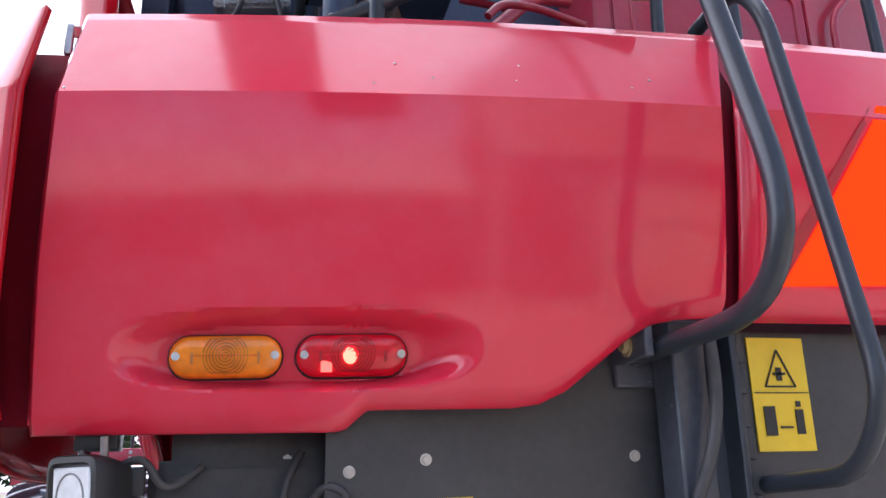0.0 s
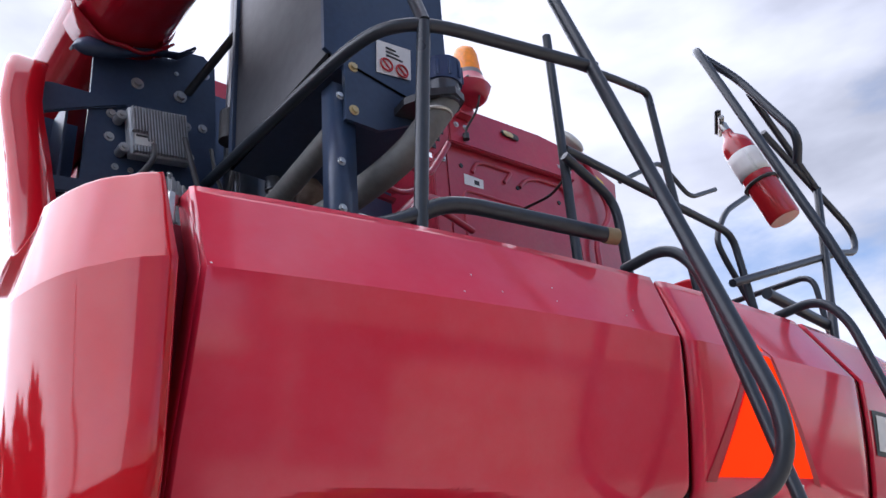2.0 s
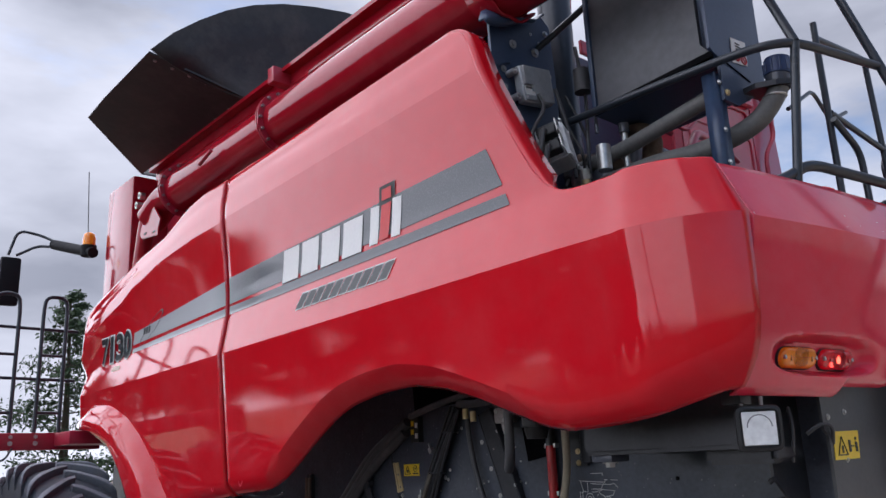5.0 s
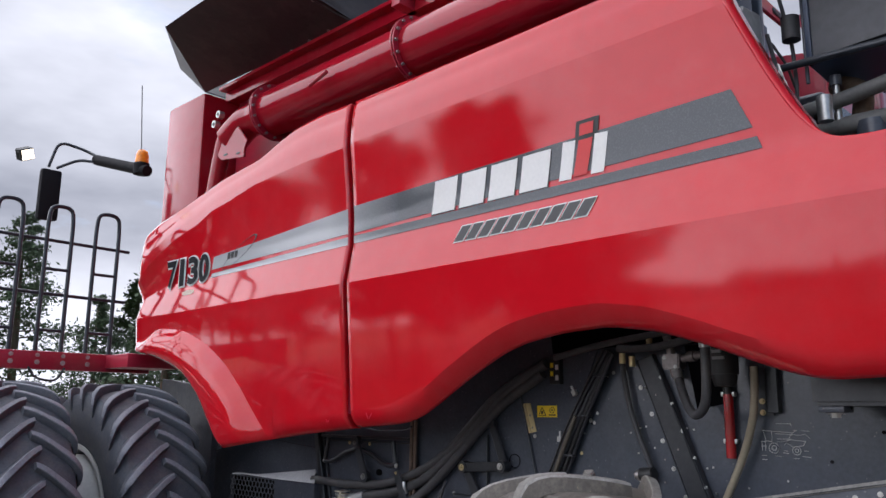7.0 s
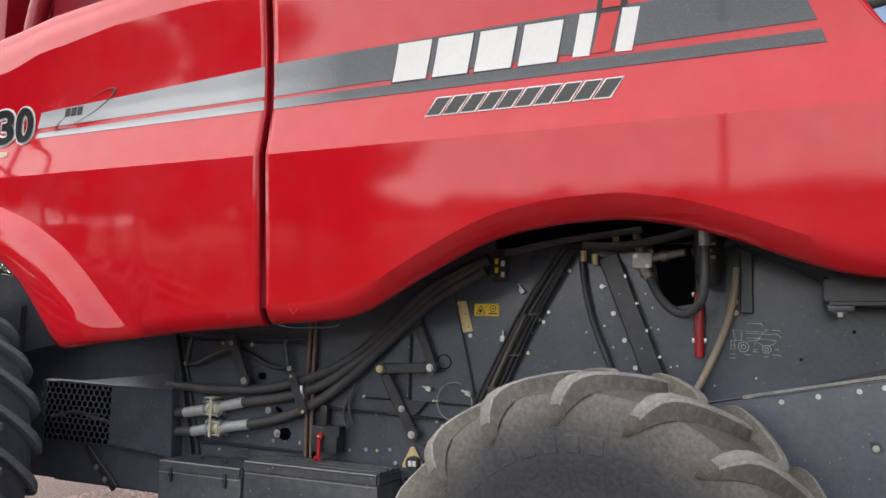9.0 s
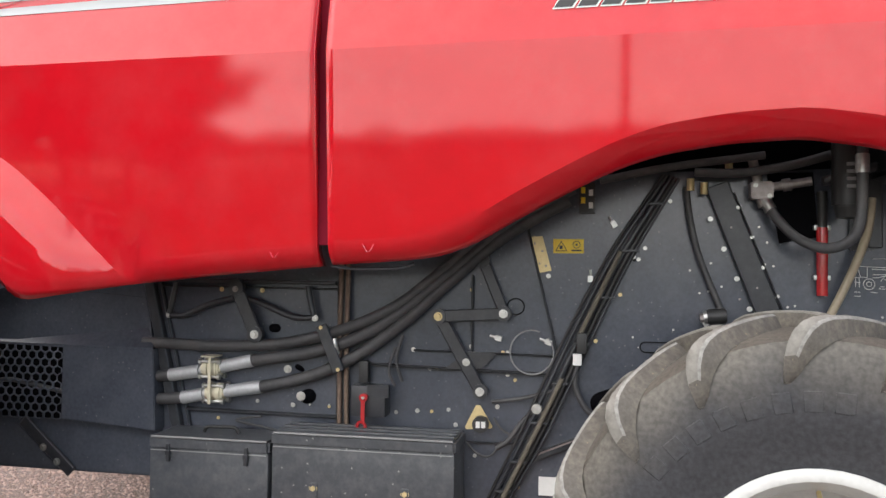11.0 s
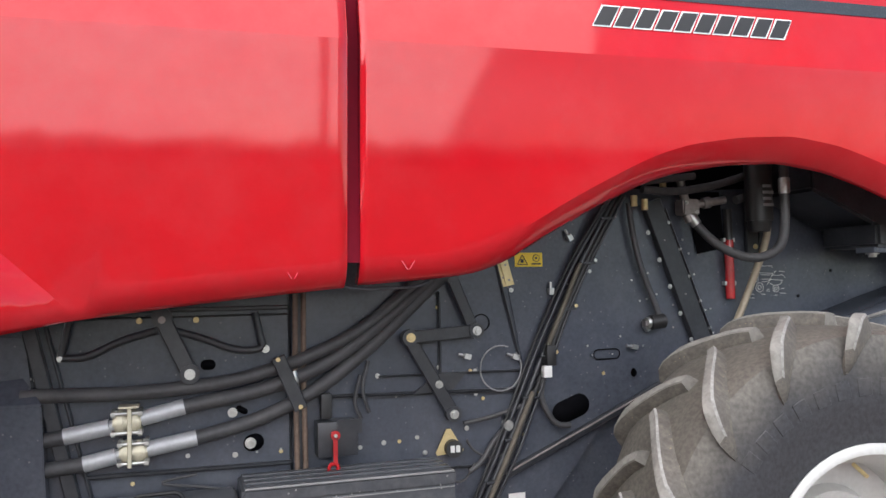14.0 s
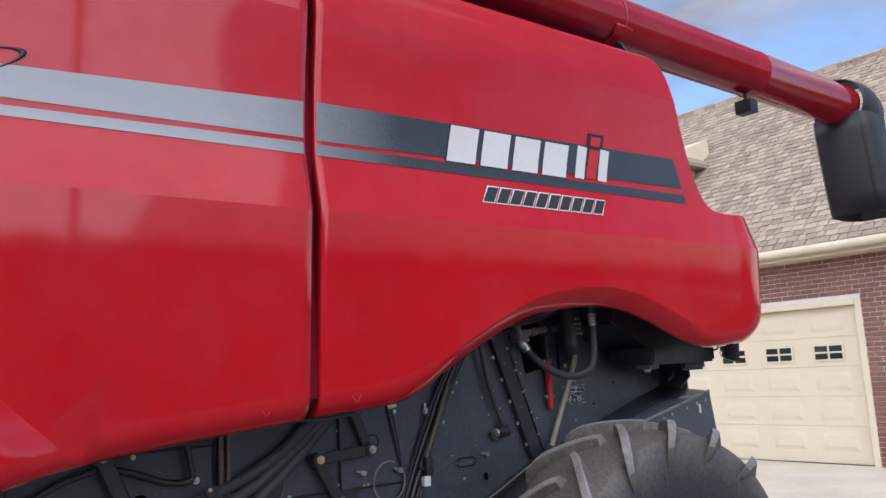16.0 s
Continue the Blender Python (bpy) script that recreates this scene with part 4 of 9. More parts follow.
def oval_lamp(cx, cz, lens_mat, parent, label, lit=False):
    y0 = back_y(cx, cz) + 0.046
    slope = back_y(cx, cz - 0.03) - back_y(cx, cz + 0.03)
    tilt = back_y(cx + 0.05, cz) - back_y(cx - 0.05, cz)

    def place(x, z, d):
        return (x, y0 + (x - cx) / 0.1 * tilt - (z - cz) / 0.06 * slope - d, z)
    bm = bmesh.new()
    rows = []
    for grow, d in ((0.0012, -0.004), (0.0012, 0.005), (-0.0005, 0.007), (-0.003, 0.006)):
        rows.append([place(x, z, d) for x, z in stadium(cx, cz, 0.082 + grow, 0.031 + grow)])
    rows = [r + [r[0]] for r in rows]
    grid_faces(bm, rows)
    lamp = part("marker_lamp", bm, INK, parent, label, 40)
    bm = bmesh.new()
    rows = [[place(x, z, d) for x, z in stadium(cx, cz, 0.081 - g, 0.030 - g)] for g, d in ((0, 0.006), (0.001, 0.014), (0.004, 0.019), (0.012, 0.0225), (0.022, 0.024), (0.0295, 0.0245))]
    rows = [r + [r[0]] for r in rows]
    grid_faces(bm, rows)
    bmesh.ops.remove_doubles(bm, verts=bm.verts, dist=1e-5)
    part("lens", bm, lens_mat, lamp, "ribbed lens", 50)
    # rings of the round optic, and the darker bowl behind it
    bm = bmesh.new()
    for k in range(1, 8):
        r = 0.0045 * k
        pts = [place(cx + r * math.cos(t), cz + max(-0.024, min(0.024, r * math.sin(t))), 0.0262 - 0.0003 * k) for t in (2 * math.pi * j / 28 for j in range(29))]
        add_tube(bm, pts, 0.0008, 0.0, 4, 1)
    part("optic", bm, AMBER_DARK if not lit else RED_DARK, lamp, "fine concentric optic rings")
    for s in (-1, 1):
        p, q = place(cx + s * 0.070, cz, 0.012), place(cx + s * 0.070, cz, 0.0245)
        bm = bmesh.new()
        add_cyl(bm, p, q, 0.0062, seg=12)
        part("screw", bm, STEEL, lamp)
        bm = bmesh.new()
        add_box(bm, (-0.0016, -0.002, -0.011), (0.0016, 0.002, 0.011), Matrix.Translation(place(cx + s * 0.047, cz, 0.0236)))
        part("rib", bm, AMBER_DARK if not lit else RED_DARK, lamp)
    if lit:
        bm = bmesh.new()
        bmesh.ops.create_uvsphere(bm, u_segments=14, v_segments=10, radius=0.011, matrix=Matrix.Translation(place(cx - 0.004, cz, 0.0225)) @ Matrix.Diagonal((1, 0.5, 1.3, 1)))
        part("bulb", bm, RED_GLOW, lamp, "glowing bulb spot")
        # glint drawn as a dim glowing bar on the lens
        bm = bmesh.new()
        add_box(bm, (-0.016, -0.002, -0.008), (0.0, 0.002, 0.008), Matrix.Translation(place(cx - 0.030, cz - 0.017, 0.0228)))
        part("bulb", bm, RED_GLOW_DIM, lamp, "glint of the lit bulb")
    return lamp


AMBER_DARK = mat("amber_optic", (0.42, 0.15, 0.02), 0.25, vary=0.15, scale=60, bump=0.0)
RED_DARK = mat("dark_red_optic", (0.30, 0.01, 0.015), 0.25, vary=0.15, scale=60, bump=0.0)
RED_GLOW_DIM = mat("dim_lit_red", (0.8, 0.03, 0.03), 0.2, vary=0.1, bump=0.0, emit=(1.0, 0.08, 0.05), emit_strength=0.9)
oval_lamp(-1.220, 1.992, AMBER, panel_l, "amber oval marker lamp in black gasket")
oval_lamp(-1.038, 1.992, RED_LENS, panel_l, "lit red oval tail lamp in black gasket", True)
oval_lamp(1.10, 1.992, AMBER, panel_r, "amber oval marker lamp in black gasket")
oval_lamp(0.918, 1.992, RED_LENS, panel_r, "lit red oval tail lamp in black gasket", True)


# ---- triangle, badge on the back ----
def back_patch(name, pts_low, pts_high, material, parent, label="", proud=0.003, n=8):
    bm = bmesh.new()
    rows = []
    for k in range(n + 1):
        u = k / n
        a = [pts_low[0][i] + (pts_low[1][i] - pts_low[0][i]) * u for i in (0, 1)]
        b = [pts_high[0][i] + (pts_high[1][i] - pts_high[0][i]) * u for i in (0, 1)]
        row = []
        for j in range(9):
            v = j / 8
            x, z = a[0] + (b[0] - a[0]) * v, a[1] + (b[1] - a[1]) * v
            row.append((x, back_y(x, z) - proud, z))
        rows.append(row)
    grid_faces(bm, rows)
    return part(name, bm, material, parent, label, 30)


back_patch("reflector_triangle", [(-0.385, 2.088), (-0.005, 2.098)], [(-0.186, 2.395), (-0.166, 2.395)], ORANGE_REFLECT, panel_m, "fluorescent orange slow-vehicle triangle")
back_patch("reflector_border", [(-0.425, 2.078), (-0.39, 2.078)], [(-0.232, 2.355), (-0.198, 2.395)], DARK_REFLECT, panel_m, "dark red reflective triangle border", 0.002)
back_patch("reflector_border", [(0.0, 2.088), (0.035, 2.078)], [(-0.16, 2.395), (-0.125, 2.355)], DARK_REFLECT, panel_m, "dark red reflective triangle border", 0.002)
back_patch("sticker", [(-0.09, 2.072), (-0.05, 2.073)], [(-0.09, 2.082), (-0.05, 2.083)], WHITE, panel_m, "tiny faded sticker")
back_patch("badge_ground", [(0.375, 2.172), (0.93, 2.172)], [(0.375, 2.292), (0.93, 2.292)], INK, panel_r, "black badge surround")
for k in range(4):
    a = 0.39 + 0.098 * k
    back_patch("letter_block", [(a, 2.185), (a + 0.085, 2.185)], [(a + 0.006, 2.28), (a + 0.09, 2.28)], WHITE, panel_r, "", 0.005)
for a in (0.80, 0.88):
    back_patch("badge_bar", [(a, 2.185), (a + 0.035, 2.185)], [(a, 2.28), (a + 0.035, 2.28)], WHITE, panel_r, "", 0.005)
back_patch("badge_bar", [(0.842, 2.185), (0.872, 2.185)], [(0.842, 2.305), (0.872, 2.305)], DECAL_RED, panel_r, "red badge bar", 0.005)

# paint chips on the upper band of the back
for x, z in ((-1.465, 2.375), (-0.985, 2.435), (-0.79, 2.44), (-0.80, 2.405), (-0.93, 2.405), (-0.615, 2.40), (-0.58, 2.42), (-1.02, 2.39)):
    bm = bmesh.new()
    bmesh.ops.create_circle(bm, cap_ends=True, segments=7, radius=random.uniform(0.0012, 0.0024), matrix=Matrix.Translation((x, back_y(x, z) - 0.0012, z)) @ pose(0, 0, 0, 60, 0, 0))
    part("paint_chip", bm, WHITE, panel_l, "", thick=0.0005)

# ---- unloading auger ----
auger = new("unloading_auger")
auger.parent = combine
tagged(auger, "long red unloading auger tube folded back along the roof")
AX, AZ, AR = -1.355, 3.66, 0.157
bm = bmesh.new()
prof = [(4.23, 0), (4.23, AR), (3.03, AR), (1.0, AR), (-0.39, AR), (-0.40, AR + 0.004), (-0.41, AR), (-1.72, AR), (-1.72, 0)]
grid_faces(bm, [[(AX + r * math.cos(t), y, AZ + r * math.sin(t)) for y, r in prof] for t in (2 * math.pi * k / 48 for k in range(49))])
bmesh.ops.remove_doubles(bm, verts=bm.verts, dist=1e-5)
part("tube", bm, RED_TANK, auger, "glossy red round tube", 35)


def flange(y, n=16, r0=AR, parent=auger):
    bm = bmesh.new()
    for dy in (-0.014, 0.006):
        add_cyl(bm, (AX, y + dy, AZ), (AX, y + dy + 0.008, AZ), r0 + 0.035, seg=40)
    fl = part("flange", bm, RED_DULL, parent, "bolted flange ring")
    for k in range(n):
        t = 2 * math.pi * k / n
        x, z = AX + (r0 + 0.02) * math.cos(t), AZ + (r0 + 0.02) * math.sin(t)
        bm = bmesh.new()
        add_cyl(bm, (x, y - 0.028, z), (x, y + 0.024, z), 0.0095, seg=6)
        part("bolt", bm, STEEL_DULL, fl)


STEEL_DULL = mat("dull_steel", (0.30, 0.27, 0.26), 0.45, metal=0.7, vary=0.2, scale=30, bump=0.08)
flange(4.245)
flange(2.87)
# elbow down to the tank
bm = bmesh.new()
add_cyl(bm, (AX, 4.25, AZ), (AX - 0.02, 4.42, AZ), AR * 0.98, 0.115, 32)
add_tube(bm, [(AX - 0.02, 4.40, AZ), (AX - 0.03, 4.54, AZ), (AX - 0.05, 4.70, AZ - 0.10)], 0.112, 0.12, 24, 8)
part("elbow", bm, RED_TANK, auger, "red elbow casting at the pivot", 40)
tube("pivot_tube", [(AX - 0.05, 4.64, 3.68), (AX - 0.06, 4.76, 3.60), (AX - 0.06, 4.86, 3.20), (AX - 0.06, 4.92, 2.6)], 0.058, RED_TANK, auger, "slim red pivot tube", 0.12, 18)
gus = plate("gusset", [(AX - 0.12, y, z) for y, z in ((4.50, 3.60), (4.37, 3.47), (4.40, 3.41), (4.40, 3.36), (4.69, 3.40), (4.74, 3.44), (4.68, 3.56))], (0.016, 0, 0), RED_TANK, auger, "red gusset plate with slotted holes", 0.003)
for y, z in ((4.63, 3.425), (4.47, 3.40)):
    box("slot", (AX - 0.123, y - 0.022, z - 0.006), (AX - 0.119, y + 0.022, z + 0.006), INK, gus, "", 0)
for y, z in ((4.74, 3.74), (4.79, 3.68)):
    bolt_ring = cyl("bolt", (AX - 0.14, y, z), (AX - 0.10, y, z), 0.026, STEEL, auger, "bright pivot bolt")
    cyl("bolt_centre", (AX - 0.143, y, z), (AX - 0.139, y, z), 0.013, INK, bolt_ring)
cyl("latch_pin", (AX - 0.20, 3.58, AZ - 0.06), (AX - 0.20, 3.42, AZ - 0.02), 0.012, RED_DULL, auger)
# rubber spout
bm = bmesh.new()
ring_pts = []
for y, zc, rx, rz in ((-1.68, AZ, 0.205, 0.205), (-1.78, AZ, 0.205, 0.21), (-1.90, AZ - 0.03, 0.21, 0.25), (-2.02, AZ - 0.06, 0.20, 0.26)):
    ring_pts.append([(AX + rx * math.cos(t), y, zc + rz * math.sin(t)) for t in (2 * math.pi * k / 28 for k in range(29))])
grid_faces(bm, ring_pts)
part("spout_collar", bm, INK, auger, "black rubber spout collar", 40, thick=0.012)
bm = bmesh.new()
grid_faces(bm, [[(AX + sx * w, y + dy, z) for sx, w, dy in ((-1, 0.17, 0), (-1, 0.215, -0.08), (-1, 0.215, -0.35), (-1, 0.15, -0.46), (1, 0.15, -0.46), (1, 0.215, -0.35), (1, 0.215, -0.08), (1, 0.17, 0), (-1, 0.17, 0))]
                for y, z in ((-1.62, 3.56), (-1.62, 3.44), (-1.66, 3.2), (-1.70, 2.95), (-1.74, 2.80))])
part("spout", bm, INK, auger, "black rubber unloading spout", 40, thick=0.012)
# work lamp hung under the tube
work = new("work_lamp")
work.parent = auger
tagged(work, "small black work lamp under the tube")
box("housing", (AX - 0.06, -0.36, 3.36), (AX + 0.06, -0.26, 3.455), INK, work, "", 0.015)
cyl("stem", (AX, -0.31, 3.44), (AX, -0.31, 3.53), 0.012, INK, work)
# seam band where the tube rests in its cradle
tube("band", [(AX + (AR + 0.003) * math.cos(t), 1.12, AZ + (AR + 0.003) * math.sin(t)) for t in (2 * math.pi * k / 40 for k in range(41))], 0.004, RED_DULL, auger, "", 0, 6, 1)

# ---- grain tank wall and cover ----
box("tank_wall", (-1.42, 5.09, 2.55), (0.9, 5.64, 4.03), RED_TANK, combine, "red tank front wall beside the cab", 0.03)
bm = bmesh.new()
add_box(bm, (-1.24, 1.6, 4.0), (-1.12, 5.1, 4.10))
add_box(bm, (-1.30, 1.6, 4.075), (-1.10, 5.1, 4.10))
part("tank_rim", bm, RED_TANK, combine, "red tank rim rail")
box("rim_bracket", (-1.36, 3.02, 4.0), (-1.2, 3.09, 4.10), RED_DULL, combine, "small red bracket", 0.004)
cover = new("tank_cover")
cover.parent = combine
tagged(cover, "black folding grain tank cover flared open")
COVER = mat("black_cover_sheet", (0.022, 0.022, 0.024), 0.6, vary=0.3, scale=2.5, fine=25, bump=0.12, dust=(0.14, 0.12, 0.10), dust_amt=0.35, dust_scale=2.5)
plate("cover_panel", [(-1.24, 5.42, 4.17), (-1.83, 4.95, 4.35), (-1.88, 4.47, 4.30), (-1.88, 3.66, 4.30), (-1.21, 3.60, 4.14)], (0.01, 0, 0.012), COVER, cover, "black flared side cover panel")
bm = bmesh.new()
arch = [(-1.89, 4.29), (-1.75, 4.455), (-1.58, 4.605), (-1.40, 4.74), (-1.20, 4.855), (-0.97, 4.95), (-0.72, 5.02), (-0.45, 5.075), (-0.15, 5.10), (0.2, 5.09), (0.6, 5.02), (1.0, 4.88), (1.35, 4.68), (1.7, 4.36)]
base = [(-1.21 + (2.42) * k / 13, 4.12) for k in range(14)]
grid_faces(bm, [[(a[0] + (b[0] - a[0]) * u, 3.60 + 0.25 * u * (1 - u), a[1] + (b[1] - a[1]) * u) for u in (0, 0.25, 0.5, 0.75, 1)] for a, b in zip(base, arch)])
part("cover_panel", bm, COVER, cover, "black arched rear cover panel", 40, thick=0.012)
plate("cover_panel", [(-1.24, 5.42, 4.17), (-1.83, 4.95, 4.35), (-1.3, 5.75, 4.45), (1.2, 5.75, 4.45), (1.1, 5.42, 4.17)], (0, 0, 0.012), COVER, cover, "black front cover panel")
for k in range(6):
    u = (k + 0.5) / 6
    for a, b in (((-1.21, 3.62, 4.16), (-1.87, 3.68, 4.30)), ((-1.24, 4.95, 4.11), (-1.24, 3.7, 4.165))):
        p = [a[i] + (b[i] - a[i]) * u for i in range(3)]
        cyl("cover_bolt", (p[0] - 0.004, p[1] + 0.03, p[2] - 0.012), (p[0], p[1] + 0.03, p[2] + 0.006), 0.012, STEEL_DULL, cover)

# ---- engine bay ----
BAY = 1.147
cradle = plate("cradle_plate", [(x, BAY, z) for x, z in ((-1.415, 3.30), (-1.42, 3.47), (-1.39, 3.50), (-1.30, 3.515), (-1.19, 3.55), (-1.125, 3.60), (-1.085, 3.605), (-1.045, 3.572), (-1.03, 3.35), (-1.02, 2.55), (-1.42, 2.55))], (0, 0.012, 0), NAVY, combine, "dark cradle plate under the auger tube")
# rolled lip that the tube lies on, its ends curled down
lip = [(-1.492, 3.447), (-1.474, 3.494), (-1.445, 3.515), (-1.39, 3.515), (-1.315, 3.526), (-1.25, 3.54), (-1.18, 3.552), (-1.13, 3.60)]
low = [(-1.485, 3.432), (-1.455, 3.424), (-1.42, 3.428), (-1.374, 3.445), (-1.315, 3.475), (-1.26, 3.505), (-1.19, 3.53), (-1.14, 3.575)]
bm = bmesh.new()
grid_faces(bm, [[(a[0] + (b[0] - a[0]) * u, BAY - 0.012 - 0.045 * math.sin(math.pi * u * 0.8), a[1] + (b[1] - a[1]) * u) for u in (0, 0.25, 0.5, 0.75, 1)] for a, b in zip(lip, low)])
part("cradle_lip", bm, NAVY, cradle, "curled dark lip under the tube", 40, thick=0.008)
folded = plate("folded_bracket", [(x, BAY - 0.014, z) for x, z in ((-1.545, 3.310), (-1.527, 3.318), (-1.40, 3.325), (-1.33, 3.330), (-1.312, 3.316), (-1.44, 3.258), (-1.545, 3.205))], (0, 0.012, 0), NAVY, combine, "folded dark bracket under the lip", 0.004)
plate("folded_bracket", [(x, BAY - 0.05, z) for x, z in ((-1.56, 3.00), (-1.40, 3.02), (-1.33, 3.05), (-1.36, 2.98), (-1.56, 2.95))], (0, 0.046, 0), NAVY, combine, "lower folded dark bracket", 0.004)
plate("recess_sheet", [(-1.56, BAY + 0.16, 2.5), (-1.40, BAY + 0.16, 2.5), (-1.40, BAY + 0.16, 3.31), (-1.56, BAY + 0.16, 3.31)], (0, 0.012, 0), NAVY, combine, "dark sheet in the recess behind the brackets")
box("recess_rib", (-1.47, BAY + 0.02, 2.6), (-1.462, BAY + 0.16, 3.30), NAVY, combine, "upright dark rib", 0.001)
bm = bmesh.new()
grid_faces(bm, [[(AX + (AR + 0.006 + 0.010 * (y < 1.1)) * math.cos(t) * (1 + 0.02 * math.sin(5 * t)), y, AZ + (AR + 0.006 + 0.018 * (y < 1.1) * (1 + math.sin(9 * t) * 0.4)) * math.sin(t)) for y in (1.075, 1.12, 1.2)] for t in (math.pi * (1.15 + 0.66 * k / 24) for k in range(25))])
part("saddle", bm, RED_TANK, combine, "red rubber-lined saddle under the tube", thick=0.008)


def bolt(p, n, r=0.013, parent=combine, material=None, washer=True, name="bolt"):
    """A hexagon bolt head with washer at p, standing along n."""
    p, n = Vector(p), Vector(n).normalized()
    bm = bmesh.new()
    if washer:
        add_cyl(bm, p, p + n * r * 0.25, r * 1.5, seg=14)
    add_cyl(bm, p + n * r * 0.2, p + n * r * 0.95, r, r * 0.92, seg=6)
    return part(name, bm, material or STEEL, parent, "", 30)


for x, z, r in ((-1.287, 3.414, 0.013), (-1.153, 3.417, 0.014), (-1.352, 3.281, 0.010), (-1.351, 3.202, 0.010), (-1.076, 3.531, 0.010), (-1.075, 3.326, 0.010), (-1.326, 3.109, 0.007), (-1.282, 3.110, 0.006), (-1.17, 3.50, 0.005), (-1.12, 3.47, 0.006)):
    bolt((x, BAY, z), (0, -1, 0), r, cradle)
# added sheet stands in for the shade between tube and shield
box("shade_sheet", (-1.22, 1.15, 3.15), (-1.20, 2.0, 3.72), NAVY, combine, "dark sheet added for the shade under the tube", 0.002)
# added dark sheet, in place of the unlit depth behind the engine
plate("dark_backing", [(-1.14, 1.70, 2.4), (-0.30, 1.70, 2.4), (-0.30, 1.70, 3.9), (-1.14, 1.70, 3.9)], (0, 0.02, 0), NAVY, combine, "dark sheet added for the shade behind the engine")
# finned control unit
em = pose(-1.229, BAY, 3.215, 0, -8, 0)


def on_unit(name, lo, hi, material, parent, label="", bevel=0.0):
    bm = bmesh.new()
    add_box(bm, lo, hi, em)
    return part(name, bm, material, parent, label, 30, bevel=bevel)


ecu = on_unit("control_unit", (-0.086, -0.062, -0.076), (0.086, -0.022, 0.080), ALU, cradle, "finned cast aluminium control unit", 0.006)
for k in range(19):
    x = -0.078 + 0.0087 * k
    on_unit("fin", (x - 0.0021, -0.078, -0.070 if k > 6 else (-0.004 if k < 5 else -0.03)), (x + 0.0021, -0.060, 0.074), ALU, ecu)
for k in range(7):
    x = -0.078 + 0.0087 * k
    on_unit("fin", (x - 0.0021, -0.078, -0.072), (x + 0.0021, -0.060, -0.052), ALU, ecu)
on_unit("label_plate", (-0.074, -0.066, -0.046), (-0.012, -0.062, -0.010), WHITE, ecu, "pale printed label")
on_unit("print_bar", (-0.070, -0.0675, -0.019), (-0.036, -0.0655, -0.013), INK, ecu)
for x, z in ((-0.098, 0.058), (-0.098, -0.048), (0.095, 0.058), (0.095, -0.048)):
    cyl("lug", em @ Vector((x, -0.045, z)), em @ Vector((x, -0.005, z)), 0.015, ALU, ecu)
    bolt(em @ Vector((x, -0.045, z)), (0, -1, 0), 0.008, ecu)
# second control unit lower down, with its plugs
cm = pose(-1.215, 1.03, 2.92, -14, 12, 22)
bm = bmesh.new()
add_box(bm, (-0.055, -0.06, -0.085), (0.055, 0.05, 0.095), cm)
bmesh.ops.bevel(bm, geom=bm.edges[:], offset=0.008, segments=2, affect="EDGES")
ctl = part("control_unit", bm, ALU, combine, "cast aluminium engine control unit with plugs")
for k in range(5):
    for lo, hi in (((-0.060, -0.05 + 0.021 * k, -0.075), (-0.052, -0.042 + 0.021 * k, 0.085)), ((-0.045 + 0.021 * k, -0.066, -0.075), (-0.037 + 0.021 * k, -0.058, 0.085))):
        bm = bmesh.new()
        add_box(bm, lo, hi, cm)
        part("rib", bm, ALU, ctl)
for x, y, z in ((-0.05, -0.056, 0.09), (0.05, -0.056, 0.09), (-0.05, -0.056, -0.08), (0.05, -0.056, -0.08)):
    bolt(cm @ Vector((x, y - 0.004, z)), cm.to_3x3() @ Vector((0, -1, 0)), 0.007, ctl)
for x, z in ((-0.075, 0.035), (-0.075, -0.045)):
    bm = bmesh.new()
    add_box(bm, (x - 0.022, -0.045, z - 0.026), (x + 0.022, 0.035, z + 0.026), cm)
    part("plug", bm, INK, ctl, "black connector plug", bevel=0.006)
    bm = bmesh.new()
    add_tube(bm, [cm @ Vector(p) for p in ((x + 0.02, -0.052, z + 0.032), (x - 0.03, -0.052, z + 0.032), (x - 0.03, -0.052, z - 0.032), (x + 0.02, -0.052, z - 0.032))], 0.0035, 0.01, 6, 3)
    part("clip", bm, STEEL, ctl, "bright wire clip")
    tube("harness", [cm @ Vector(p) for p in ((x - 0.02, 0.0, z), (x - 0.05, 0.0, z - 0.02), (x - 0.06, 0.03, z - 0.12))], 0.012, HOSE, ctl, "black cable harness", 0.03, 8)
for k, pts in enumerate((((-1.25, 1.06, 3.16), (-1.26, 1.02, 3.08), (-1.33, 1.04, 2.98), (-1.38, 1.06, 2.7)), ((-1.31, 1.02, 2.9), (-1.36, 1.0, 2.86), (-1.38, 1.04, 2.6)), ((-1.17, 1.04, 3.2), (-1.12, 1.02, 3.0), (-1.16, 0.98, 2.8)),
                         ((-1.0, 1.05, 3.45), (-1.02, 1.0, 3.2), (-1.06, 0.98, 3.0), (-1.05, 1.0, 2.7)))):
    tube("harness", pts, 0.008, HOSE, combine, "black corrugated cable harness", 0.06, 8, 6, 0.08)
